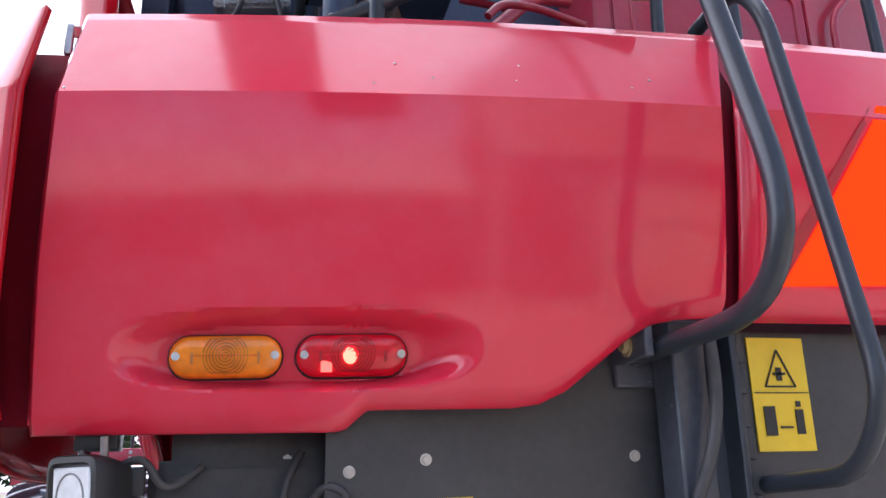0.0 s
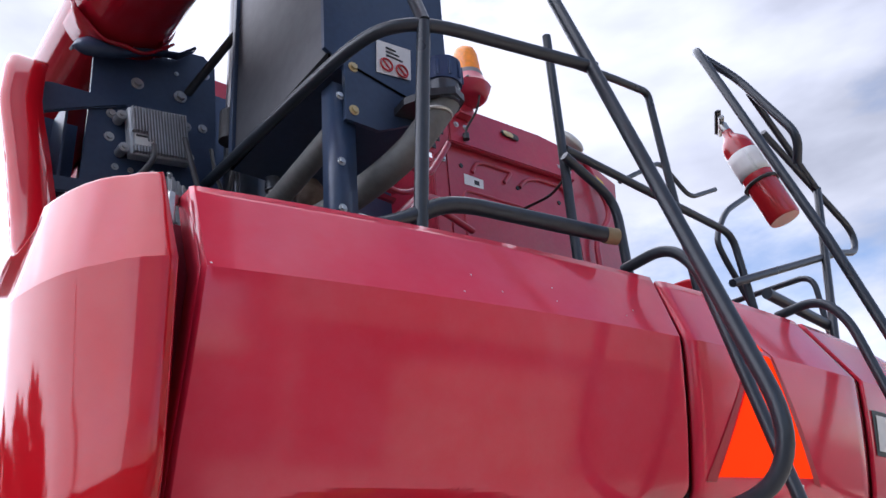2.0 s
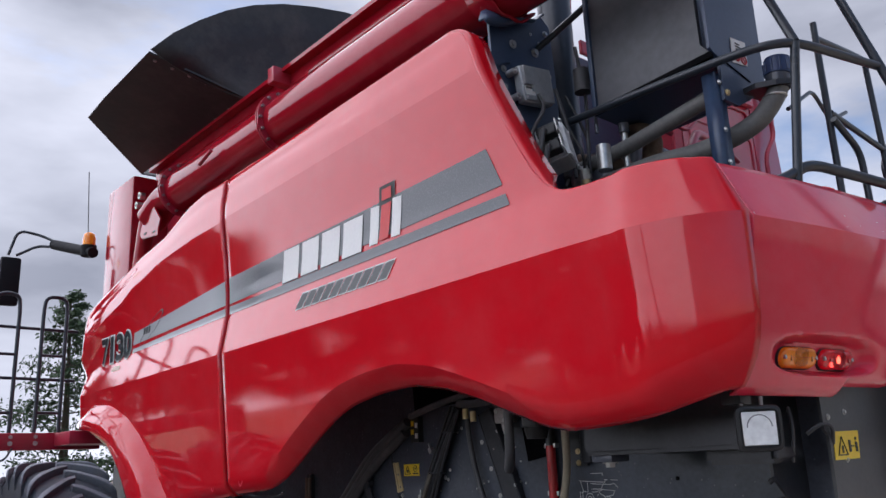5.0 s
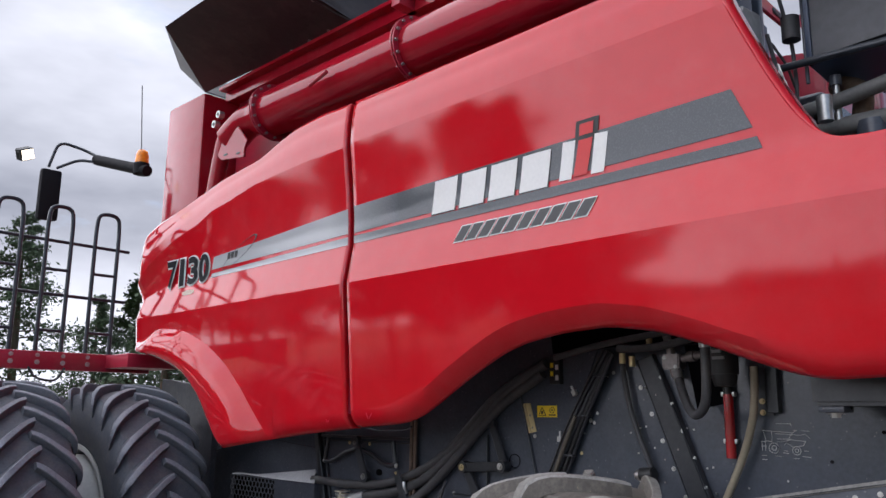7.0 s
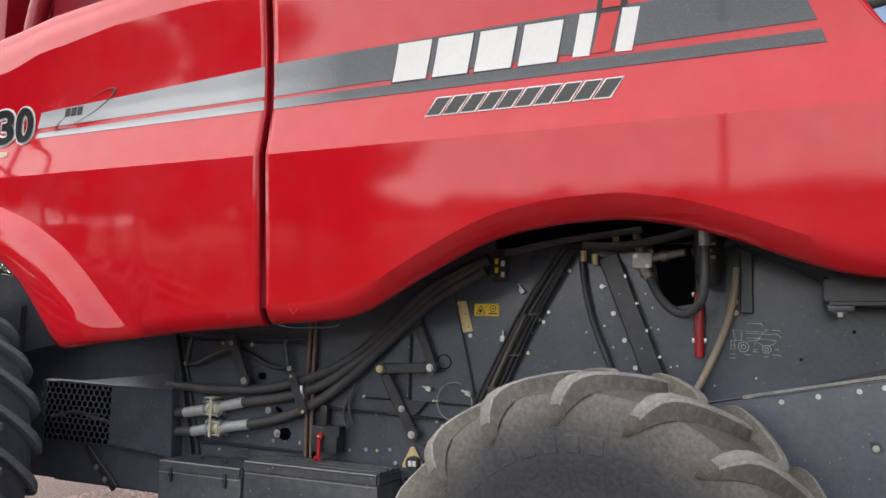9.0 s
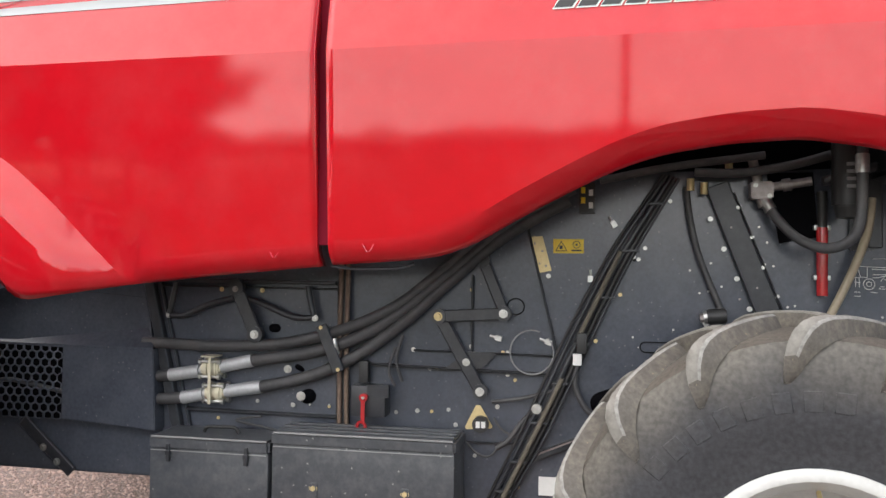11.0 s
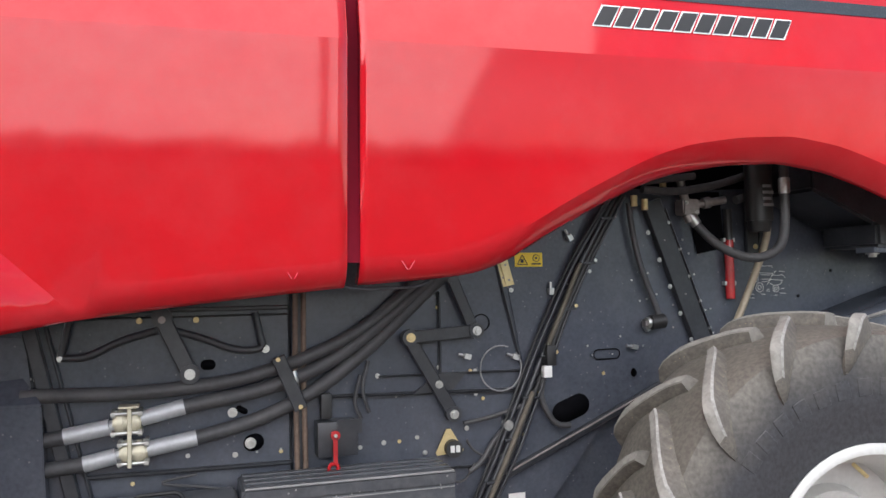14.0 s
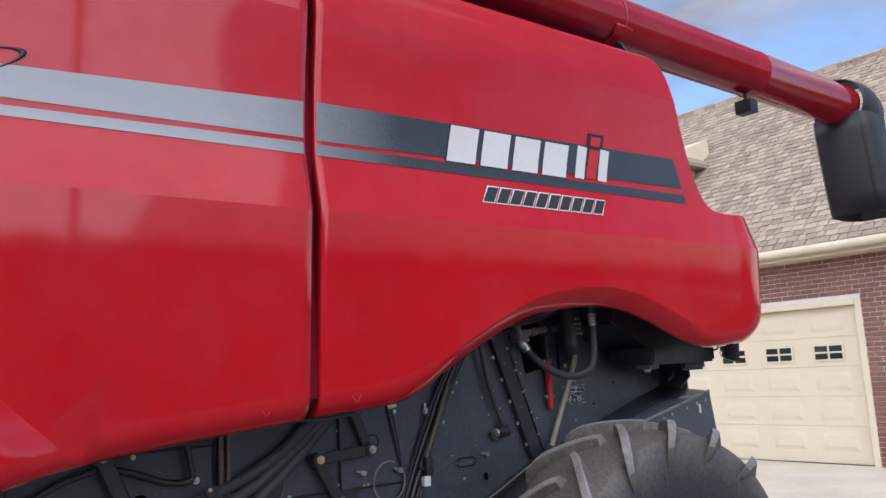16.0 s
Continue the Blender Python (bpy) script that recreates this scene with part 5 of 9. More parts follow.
for p, r, h, mt in (((-1.10, 0.98, 2.74), 0.022, 0.10, STEEL), ((-1.07, 1.02, 2.80), 0.030, 0.07, ALU), ((-1.12, 1.06, 2.70), 0.026, 0.08, STEEL_DULL), ((-1.05, 1.07, 2.78), 0.018, 0.12, STEEL), ((-1.16, 0.93, 2.70), 0.016, 0.07, BRASS)):
    bm = bmesh.new()
    add_cyl(bm, p, (p[0] - 0.02, p[1] - 0.01, p[2] + h), r, seg=14)
    add_cyl(bm, (p[0] - 0.014, p[1] - 0.007, p[2] + h * 0.6), (p[0] - 0.018, p[1] - 0.009, p[2] + h * 0.78), r * 1.35, seg=6)
    part("fitting", bm, mt, combine, "metal hydraulic fitting")
for pts in (((-1.10, 0.98, 2.84), (-1.14, 0.95, 2.90), (-1.12, 1.02, 3.02)), ((-1.07, 1.02, 2.87), (-1.04, 0.98, 2.95), (-1.09, 1.0, 3.08), (-1.08, 1.06, 3.2)), ((-1.12, 1.06, 2.78), (-1.18, 1.0, 2.80), (-1.24, 0.97, 2.74))):
    tube("wiring", pts, 0.006, INK, combine, "thin black wiring", 0.04, 7, 5)
cyl("filter_cap", (-1.13, 0.86, 2.80), (-1.13, 0.86, 2.90), 0.028, STEEL, combine, "bright metal filter cap")
cyl("filter", (-1.05, 0.99, 3.20), (-1.05, 0.99, 3.30), 0.036, HOSE, combine, "dark filter cartridge")
cyl("sight_glass", (-0.98, 0.86, 2.83), (-0.98, 0.86, 3.0), 0.013, STEEL, combine, "thin bright metal rod")
cyl("filler_cap", (-0.98, 0.86, 2.99), (-0.98, 0.86, 3.03), 0.022, BLACK, combine)
for a, b, r, mt in (((-0.86, 1.25, 2.62), (-0.62, 1.25, 2.62), 0.20, BLACK), ((-1.02, 1.05, 2.6), (-1.02, 1.3, 2.85), 0.05, HOSE), ((-0.95, 0.75, 2.56), (-0.95, 0.75, 2.82), 0.06, BLACK)):
    cyl("engine_part", a, b, r, mt, combine, "dark engine part", None, 20)
bm = bmesh.new()
add_box(bm, (-1.0, 0.95, 2.5), (0.2, 1.7, 2.92))
add_box(bm, (-0.92, 0.85, 2.5), (-0.3, 1.0, 2.78))
add_box(bm, (-0.7, 1.0, 2.9), (0.1, 1.6, 3.1))
part("engine_block", bm, BLACK, combine, "black engine block", bevel=0.02)
tube("exhaust_pipe", [(-0.72, 0.62, 2.62), (-0.86, 0.74, 2.76), (-0.95, 0.95, 2.90), (-0.98, 1.1, 2.95)], 0.028, RUSTY, combine, "rusty exhaust pipe")
tube("exhaust_pipe", [(-0.90, 0.80, 2.86), (-0.90, 0.78, 2.98), (-0.86, 0.9, 3.04)], 0.04, RUSTY, combine, "rusty bent pipe")
COOLANT = mat("dusty_coolant_hose", (0.125, 0.125, 0.120), 0.6, vary=0.25, scale=9, bump=0.15, dust=(0.22, 0.21, 0.19), dust_amt=0.4, dust_scale=7)
for pts, r in ((((-1.0, 1.30, 2.88), (-1.0, 0.85, 2.915), (-1.0, 0.46, 2.985)), 0.030), (((-1.06, 1.3, 2.62), (-1.05, 0.7, 2.66), (-0.98, 0.35, 2.63)), 0.026),
               (((-0.81, 0.29, 3.02), (-0.855, 0.30, 2.95), (-0.90, 0.36, 2.86), (-0.95, 0.55, 2.81), (-0.96, 0.75, 2.83), (-0.98, 1.1, 2.80)), 0.036)):
    tube("coolant_hose", pts, r, COOLANT, combine, "thick dusty black coolant hose", 0.12, 14, 8)
tube("vertical_pipe", [(-0.87, 1.25, 2.7), (-0.87, 1.25, 4.5)], 0.078, BLACK_GLOSS, combine, "black vertical pipe behind the radiator", 0.05, 16)
tube("stay_bar", [(-1.13, 1.16, 3.44), (-1.05, 0.85, 3.60), (-0.98, 0.30, 3.86)], 0.014, BLACK_GLOSS, combine, "thin black stay bar")
tube("stay_bar", [(-1.05, 0.94, 3.0), (-1.05, 0.94, 3.62)], 0.008, BLACK, combine)
tube("red_rod", [(-0.75, 1.3, 3.2), (-0.75, 1.25, 3.9)], 0.012, RED_DULL, combine, "thin red rod")
# radiator housing
plate("radiator_screen", [(-1.075, 0.92, 3.083), (-1.075, 0.40, 3.112), (-1.075, 0.435, 3.160), (-1.075, 0.435, 3.92), (-1.075, 0.92, 3.92)], (0.02, 0, 0), mat("satin_screen_sheet", (0.050, 0.053, 0.062), 0.42, vary=0.3, scale=2.5, fine=25, bump=0.12, dust=(0.16, 0.15, 0.15), dust_amt=0.3, dust_scale=2.5), combine, "black radiator screen panel")
box("screen_frame", (-1.087, 0.905, 3.075), (-1.071, 0.925, 3.92), NAVY, combine, "screen edge frame", 0.002)
# lower seal, coloured near-black like an unlit gap
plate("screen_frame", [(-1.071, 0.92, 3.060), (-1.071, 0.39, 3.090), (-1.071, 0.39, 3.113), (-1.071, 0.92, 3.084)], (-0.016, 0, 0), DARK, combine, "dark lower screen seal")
plate("radiator_housing", [(-1.100, 0.385, 3.92), (-1.100, 0.385, 3.119), (-1.075, 0.385, 3.104), (-1.045, 0.385, 3.10), (-1.045, 0.385, 2.935), (-0.95, 0.385, 2.935), (-0.90, 0.385, 2.96), (-0.72, 0.385, 3.06), (-0.70, 0.385, 3.92)], (0, 0.012, 0), NAVY, combine, "dark blue-black radiator housing side")
tube("seam", [(-1.02, 0.383, 3.092), (-0.925, 0.383, 3.075), (-0.84, 0.383, 3.06)], 0.003, DARK, combine, "dark seam between the housing sheets", 0.01, 6)
plate("radiator_housing", [(-1.073, 0.398, 3.085), (-1.073, 0.92, 3.06), (-0.72, 0.92, 3.05), (-0.72, 0.398, 3.075)], (0, 0, 0.02), NAVY, combine, "dark radiator housing bottom")
plate("radiator_housing", [(-0.72, 0.40, 3.07), (-0.72, 0.92, 3.05), (-0.72, 0.92, 3.92), (-0.72, 0.40, 3.92)], (0.02, 0, 0), NAVY, combine, "dark radiator housing inner side")
notice = plate("notice", [(-0.947, 0.381, 3.208), (-0.952, 0.381, 3.106), (-0.845, 0.381, 3.122), (-0.839, 0.381, 3.222)], (0, 0.002, 0), WHITE, combine, "white notice with two red ban signs")
for x in (-0.922, -0.874):
    bm = bmesh.new()
    add_tube(bm, [(x + 0.018 * math.cos(t), 0.378, 3.138 + 0.018 * math.sin(t)) for t in (2 * math.pi * k / 20 for k in range(21))], 0.0025, 0, 5, 1)
    add_box(bm, (-0.016, -0.001, -0.0025), (0.016, 0.001, 0.0025), pose(x, 0.378, 3.138, 0, 45, 0))
    part("ban_sign", bm, DECAL_RED, notice, "red ban ring")
for k in range(3):
    box("print_bar", (-0.92, 0.3785, 3.168 + 0.012 * k), (-0.87 - 0.01 * k, 0.3805, 3.172 + 0.012 * k), INK, notice, "", 0)
for x, z in ((-1.020, 3.092), (-1.022, 2.966)):
    bolt((x, 0.385, z), (0, -1, 0), 0.009, combine, BRASS)
# post, cap and bracket by the rail
bm = bmesh.new()
grid_faces(bm, [[(x, y, 2.5), (x, y, 3.04)] for x, y in ((-1.070, 0.45), (-1.070, 0.40), (-1.010, 0.40), (-1.010, 0.45))])
part("bracket_post", bm, NAVY, combine, "folded dark steel bracket post", 30, thick=0.009)
for z in (3.0, 2.82, 2.7):
    bolt((-1.055, 0.394, z), (0, -1, 0), 0.007)
plate("cap_bracket", [(-0.91, 0.335, 2.995), (-0.88, 0.27, 2.995), (-0.83, 0.235, 3.0), (-0.785, 0.255, 3.005), (-0.765, 0.30, 3.01), (-0.765, 0.40, 3.015), (-0.90, 0.40, 2.995)], (0, 0, 0.02), BLACK_PART, combine, "dark cap bracket plate")
cap = cyl("filler_neck", (-0.825, 0.29, 3.0), (-0.825, 0.285, 3.06), 0.044, BLACK, combine, "black filler neck")
cyl("cap", (-0.825, 0.285, 3.05), (-0.822, 0.28, 3.115), 0.048, BLUE_PLASTIC, cap, "navy blue ribbed filler cap", 0.044, 20)
for k in range(10):
    t = 2 * math.pi * k / 10
    box("cap_rib", (-0.824 + 0.046 * math.cos(t) - 0.004, 0.283 + 0.046 * math.sin(t) - 0.004, 3.055), (-0.824 + 0.046 * math.cos(t) + 0.004, 0.283 + 0.046 * math.sin(t) + 0.004, 3.105), BLUE_PLASTIC, cap, "", 0.002)
bm = bmesh.new()
add_tube(bm, [(-0.845 + 0.039 * math.cos(t), 0.30 + 0.039 * math.sin(t), 2.965) for t in (2 * math.pi * k / 20 for k in range(21))], 0.005, 0, 6, 1)
part("hose_clamp", bm, STEEL, combine, "bright hose clamp")

# red engine cover behind the ladder
ec = new("engine_cover")
ec.parent = combine
tagged(ec, "dark red engine cover with pressed handholds")
EY = 1.15
plate("front_panel", [(-0.055, EY, 2.45), (0.70, EY, 2.45), (0.70, EY, 3.72), (-0.055, EY, 3.69)], (0, 0.03, 0), RED_DULL, ec, "", 0.006)
plate("flange", [(-0.125, EY + 0.01, 2.45), (-0.06, EY - 0.004, 2.45), (-0.06, EY - 0.004, 3.625), (-0.115, EY + 0.01, 3.54)], (0, 0.02, 0), RED_DULL, ec, "folded red flange strip", 0.004)
plate("upper_panel", [(-0.055, EY - 0.035, 3.618), (0.70, EY - 0.035, 3.655), (0.79, EY + 0.005, 3.857), (0.53, EY + 0.005, 3.875), (-0.025, EY + 0.005, 3.845)], (0, 0.03, 0), RED_DULL, ec, "", 0.006)
plate("upper_flange", [(-0.125, EY, 3.786), (-0.03, EY - 0.02, 3.845), (-0.058, EY - 0.03, 3.622), (-0.115, EY, 3.54)], (0, 0.02, 0), RED_DULL, ec, "folded red corner flange", 0.004)
plate("side_panel", [(-0.115, EY + 0.03, 2.45), (-0.115, EY + 0.03, 3.54), (-0.115, 1.65, 3.62), (-0.115, 1.65, 2.45)], (0.02, 0, 0), RED_DULL, ec)
plate("side_panel", [(0.72, EY + 0.03, 2.45), (0.76, EY + 0.04, 3.84), (0.80, 1.75, 3.80), (0.92, 1.75, 2.45)], (0.02, 0, 0), RED_DULL, ec)
plate("wing_panel", [(0.705, EY, 2.5), (1.16, EY + 0.1, 2.5), (1.13, EY + 0.06, 3.366), (1.09, EY + 0.05, 3.572), (1.11, EY + 0.04, 3.80), (0.80, EY, 3.85), (0.705, EY, 3.66)], (0, 0.02, 0), RED_DULL, ec, "slanted red wing panel", 0.004)
tube("wing_edge", [(0.805, EY - 0.01, 3.85), (0.945, EY - 0.01, 3.616), (0.939, EY - 0.01, 3.535), (0.806, EY - 0.01, 3.388), (0.80, EY - 0.01, 2.8)], 0.014, RED_DULL, ec)
for pts in (((0.078, 3.525), (0.10, 3.574), (0.147, 3.593), (0.312, 3.597), (0.258, 3.53)), ((0.35, 3.535), (0.388, 3.581), (0.469, 3.611), (0.637, 3.62), (0.66, 3.56))):
    tube("handhold", [(x, EY - 0.004, z) for x, z in pts], 0.009, RED_DULL, ec, "pressed handhold rim", 0.03)
for x0, x1, z0, z1 in ((0.02, 0.66, 2.55, 3.43),):
    tube("pressing", [(x0, EY - 0.001, z0), (x0, EY - 0.001, z1), (x1, EY - 0.001, z1 + 0.02), (x1, EY - 0.001, z0)], 0.007, RED_DULL, ec, "pressed panel outline", 0.04)
sticker = plate("label_sticker", [(0.03, EY - 0.002, 3.458), (0.134, EY - 0.002, 3.463), (0.138, EY - 0.002, 3.507), (0.033, EY - 0.002, 3.508)], (0, 0.001, 0), WHITE, ec, "small white sticker")
box("print_bar", (0.085, EY - 0.0035, 3.472), (0.112, EY - 0.0025, 3.492), INK, sticker, "", 0)
bm = bmesh.new()
bm.faces.new([bm.verts.new((x, EY - 0.029 + (z - 3.70) * 0.17, z)) for x, z in stadium(0.322, 3.785, 0.052, 0.018)])
lift = part("slot", bm, INK, ec, "oval lifting slot", thick=0.003)
bm = bmesh.new()
bm.faces.new([bm.verts.new((x, EY - 0.033 + (z - 3.70) * 0.17, z)) for x, z in stadium(0.308, 3.783, 0.030, 0.014)])
part("slot_back", bm, BRASS, lift, "tan plate behind the slot", thick=0.002)
for x, z in ((0.021, 3.80), (0.0, 3.724), (0.051, 3.725), (-0.107, 3.519), (-0.075, 3.542), (0.609, 3.709), (0.677, 3.699)):
    bolt((x, EY - 0.036 + max(0.0, z - 3.62) * 0.17 if z > 3.6 else EY - 0.004, z), (0, -1, 0), 0.009, ec)
for x, z in ((0.021, 3.541), (0.34, 3.53), (0.60, 3.53)):
    cyl("hole", (x, EY - 0.004, z), (x, EY + 0.002, z), 0.010, INK, ec)
plate("wing_sticker", [(0.929, EY + 0.008, 3.692), (0.994, EY + 0.012, 3.70), (0.972, EY + 0.012, 3.754), (0.912, EY + 0.008, 3.779)], (0, 0.002, 0), YELLOW, ec, "small yellow sticker")
# fan guard beside the cover
guard = new("fan_guard")
guard.parent = combine
tagged(guard, "red rounded guard with slots")
for k in range(6):
    y = 0.52 + 0.05 * k
    tube("guard_bar", [(-0.72, y, 2.55), (-0.70, y, 2.72 + 0.01 * k), (-0.50, y, 2.80 + 0.012 * k), (-0.30, y, 2.72 + 0.01 * k), (-0.27, y, 2.55)], 0.012, RED_DULL, guard, "", 0.08, 8)
tube("guard_bar", [(-0.62, 0.50, 2.75), (-0.62, 0.85, 2.82)], 0.014, RED_DULL, guard)
tube("guard_bar", [(-0.38, 0.50, 2.75), (-0.38, 0.85, 2.82)], 0.014, RED_DULL, guard)
tube("guard_bar", [(-0.66, 0.8, 2.9), (-0.45, 0.85, 3.12), (-0.33, 0.88, 3.14)], 0.02, RED_DULL, guard)
tube("guard_rim", [(-0.70, 0.84, 3.165), (-0.655, 0.85, 3.243), (-0.52, 0.86, 3.252), (-0.40, 0.87, 3.215), (-0.325, 0.87, 3.33), (-0.29, 0.87, 3.39)], 0.011, RED_DULL, guard, "red guard rim", 0.05, 8)
tube("guard_rim", [(-0.70, 0.84, 3.165), (-0.66, 0.85, 3.13), (-0.50, 0.87, 3.12), (-0.40, 0.87, 3.20)], 0.009, RED_DULL, guard, "red guard rim", 0.05, 8)
for k in range(4):
    plate("guard_slat", [(-0.665 + 0.008 * k, 0.865 + 0.02 * k, 3.222 - 0.024 * k), (-0.51 + 0.008 * k, 0.875 + 0.02 * k, 3.215 - 0.024 * k), (-0.51 + 0.008 * k, 0.885 + 0.02 * k, 3.205 - 0.024 * k), (-0.665 + 0.008 * k, 0.875 + 0.02 * k, 3.212 - 0.024 * k)], (0, 0.012, -0.002), RED_DULL, guard)
tube("guard_rim", [(-0.64, 0.68, 2.93), (-0.60, 0.69, 2.98), (-0.50, 0.70, 2.985), (-0.36, 0.72, 2.96)], 0.011, RED_DULL, guard, "red guard rim", 0.05, 8)
xbar = plate("cross_bar", [(-0.62, 1.30, 3.66), (-0.19, 1.30, 3.665), (-0.19, 1.30, 3.725), (-0.62, 1.30, 3.735)], (0, 0.02, 0), RED_DULL, combine, "red cross bar with an oval slot", 0.004)
bm = bmesh.new()
bm.faces.new([bm.verts.new((x, 1.297, z)) for x, z in stadium(-0.345, 3.700, 0.060, 0.017)])
part("slot", bm, INK, xbar, "dark oval slot", thick=0.002)
plate("gusset", [(-0.19, 1.30, 3.665), (-0.12, 1.16, 3.70), (-0.12, 1.16, 3.79), (-0.19, 1.30, 3.725)], (0.01, 0.01, 0), RED_DULL, xbar, "slanted red gusset", 0.003)
# added dark sheet, in place of the unlit interior behind the bar
plate("dark_backing", [(-0.80, 1.45, 2.4), (-0.10, 1.45, 2.4), (-0.10, 1.45, 3.77), (-0.80, 1.45, 3.74)], (0, 0.02, 0), NAVY, combine, "dark sheet added for the shade behind the cross bar")
hinge = plate("hinge_strip", [(-0.175, EY - 0.03, 3.535), (-0.14, EY - 0.03, 3.53), (-0.072, EY - 0.035, 3.665), (-0.105, EY - 0.035, 3.685)], (0, 0.008, 0), RED_DULL, combine, "slotted red hinge strip", 0.002)
for u in (0.2, 0.5, 0.8):
    box("slot", (-0.163 + 0.075 * u - 0.010, EY - 0.0395, 3.535 + 0.135 * u - 0.012), (-0.163 + 0.075 * u + 0.010, EY - 0.036, 3.535 + 0.135 * u + 0.012), INK, hinge, "", 0)
# beacon on the cover
beacon = new("beacon")
beacon.parent = combine
tagged(beacon, "amber warning beacon on a red bracket")
BXC, BYC = 0.035, 1.07
box("bracket", (BXC - 0.03, BYC + 0.03, 3.77), (BXC + 0.05, BYC + 0.10, 3.83), RED_DULL, beacon, "red beacon bracket", 0.01)
bm = bmesh.new()
prof = [(0.0, 3.815), (0.060, 3.815), (0.076, 3.828), (0.090, 3.862), (0.093, 3.872), (0.084, 3.885), (0.072, 3.915), (0.066, 3.925)]
grid_faces(bm, [[(BXC + r * math.cos(t), BYC + r * math.sin(t), z) for r, z in prof] for t in (2 * math.pi * k / 28 for k in range(29))])
bmesh.ops.remove_doubles(bm, verts=bm.verts, dist=1e-5)
part("base", bm, RED_DULL, beacon, "red dished beacon base", 40)
for k in range(4):
    t = 0.8 + math.pi / 2 * k
    bolt((BXC + 0.086 * math.cos(t), BYC + 0.086 * math.sin(t), 3.876), (0, 0, 1), 0.007, beacon)
cyl("ring", (BXC, BYC, 3.92), (BXC, BYC, 3.945), 0.066, GREY_PLASTIC, beacon, "grey base ring")
bm = bmesh.new()
prof = [(0.060, 3.945), (0.059, 3.99), (0.055, 4.04), (0.047, 4.07), (0.03, 4.086), (0.0, 4.09)]
grid_faces(bm, [[(BXC + r * math.cos(t), BYC + r * math.sin(t), z) for r, z in prof] for t in (2 * math.pi * k / 24 for k in range(25))])
bmesh.ops.remove_doubles(bm, verts=bm.verts, dist=1e-5)
part("dome", bm, AMBER, beacon, "amber dome", 60)
tube("cable", [(BXC, BYC - 0.06, 3.81), (BXC + 0.005, BYC - 0.03, 3.75), (0.03, EY - 0.045, 3.70), (0.025, EY - 0.045, 3.66)], 0.005, INK, beacon)
cyl("plug", (0.025, EY - 0.045, 3.645), (0.025, EY - 0.045, 3.672), 0.014, INK, beacon, "black cable plug")
# pale round receiver dome
dome = new("receiver_dome")
dome.parent = combine
tagged(dome, "pale grey disc on a cable")
bm = bmesh.new()
bmesh.ops.create_uvsphere(bm, u_segments=20, v_segments=10, radius=0.062, matrix=Matrix.Translation((0.31, 0.80, 3.565)) @ pose(0, 0, 0, 55, 0, 20) @ Matrix.Diagonal((1, 1, 0.38, 1)))
part("disc", bm, mat("pale_plastic", (0.55, 0.53, 0.47), 0.5, vary=0.08, bump=0.05), dome)
tube("cable", [(0.31, 0.82, 3.54), (0.33, 0.80, 3.50), (0.325, 0.84, 3.46), (0.33, 0.95, 3.40), (0.34, 1.14, 3.42)], 0.006, INK, dome)

# ---- rails, ladder ----
RAIL = 0.0150


def rail(points, r=RAIL, bend=0.07, parent=None, name="rail", label=""):
    return tube(name, points, r, BLACK_GLOSS, parent or rails, label, bend, 14, 7)


rails = new("guard_rails")
rails.parent = combine
tagged(rails, "black tubular guard rails round the engine deck")
rail([(-1.092, 1.25, 3.08), (-1.092, 0.60, 3.066), (-1.092, 0.30, 3.055), (-1.07, 0.19, 3.052), (-0.99, 0.13, 3.06), (-0.55, 0.03, 3.06)], 0.0156, 0.10)
rail([(-1.0, 0.135, 3.06), (-0.995, 0.215, 2.50)], 0.0152)
rail([(-1.12, 0.235, 2.56), (-1.02, 0.215, 2.60), (-0.93, 0.185, 2.655), (-0.545, 0.068, 2.616)], 0.0184, 0.08)
cyl("end_cap", (-0.57, 0.075, 2.617), (-0.540, 0.066, 2.6155), 0.0192, TAN_CAP, rails, "dull tan end cap")
rail([(-1.0, 0.134, 3.06), (-0.99, 0.30, 3.55), (-0.95, 0.55, 3.86)], 0.0156)
rail([(-0.405, 0.30, 2.45), (-0.36, 0.31, 3.44)], 0.0135)
rail([(-0.365, 0.31, 3.37), (-0.05, 0.30, 3.40), (0.11, 0.30, 3.415), (0.15, 0.30, 2.45)], 0.0127, 0.03)
rail([(-0.375, 0.30, 3.03), (0.43, 0.30, 2.965), (0.46, 0.30, 2.6)], 0.0127, 0.06)
rail([(-0.41, 0.278, 2.985), (-0.335, 0.275, 2.945), (-0.262, 0.27, 2.905), (-0.238, 0.265, 2.855), (-0.245, 0.26, 2.5)], 0.0135, 0.05)
rail([(0.878, 1.0, 3.651), (1.252, 1.0, 3.877), (1.455, 1.0, 3.729), (1.729, 1.0, 3.857)], 0.0125, 0.07)
rail([(1.068, 0.5, 3.401), (0.812, 0.5, 3.247), (0.696, 0.5, 3.105), (0.701, 0.5, 3.046), (0.817, 0.5, 2.873), (1.05, 0.5, 2.50)], 0.0120, 0.07)
rail([(0.70, 0.22, 3.42), (1.18, 0.20, 3.12), (1.15, 0.20, 3.02), (0.98, 0.20, 2.98), (0.28, 0.26, 2.74)], 0.0131, 0.07)
rail([(0.632, 0.20, 3.563), (0.975, 0.20, 3.24)], 0.0130)
rail([(0.975, 0.20, 3.25), (0.70, 0.20, 2.50)], 0.0145)
rail([(0.36, 0.20, 2.70), (0.80, 0.22, 2.665)], 0.0180)
rail([(1.42, 0.5, 2.6), (1.42, 0.5, 3.1), (1.42, 1.2, 3.12)], 0.0131)
ladder = new("ladder")
ladder.parent = combine
tagged(ladder, "black tubular boarding ladder with two handrails")
LB = 0.0162
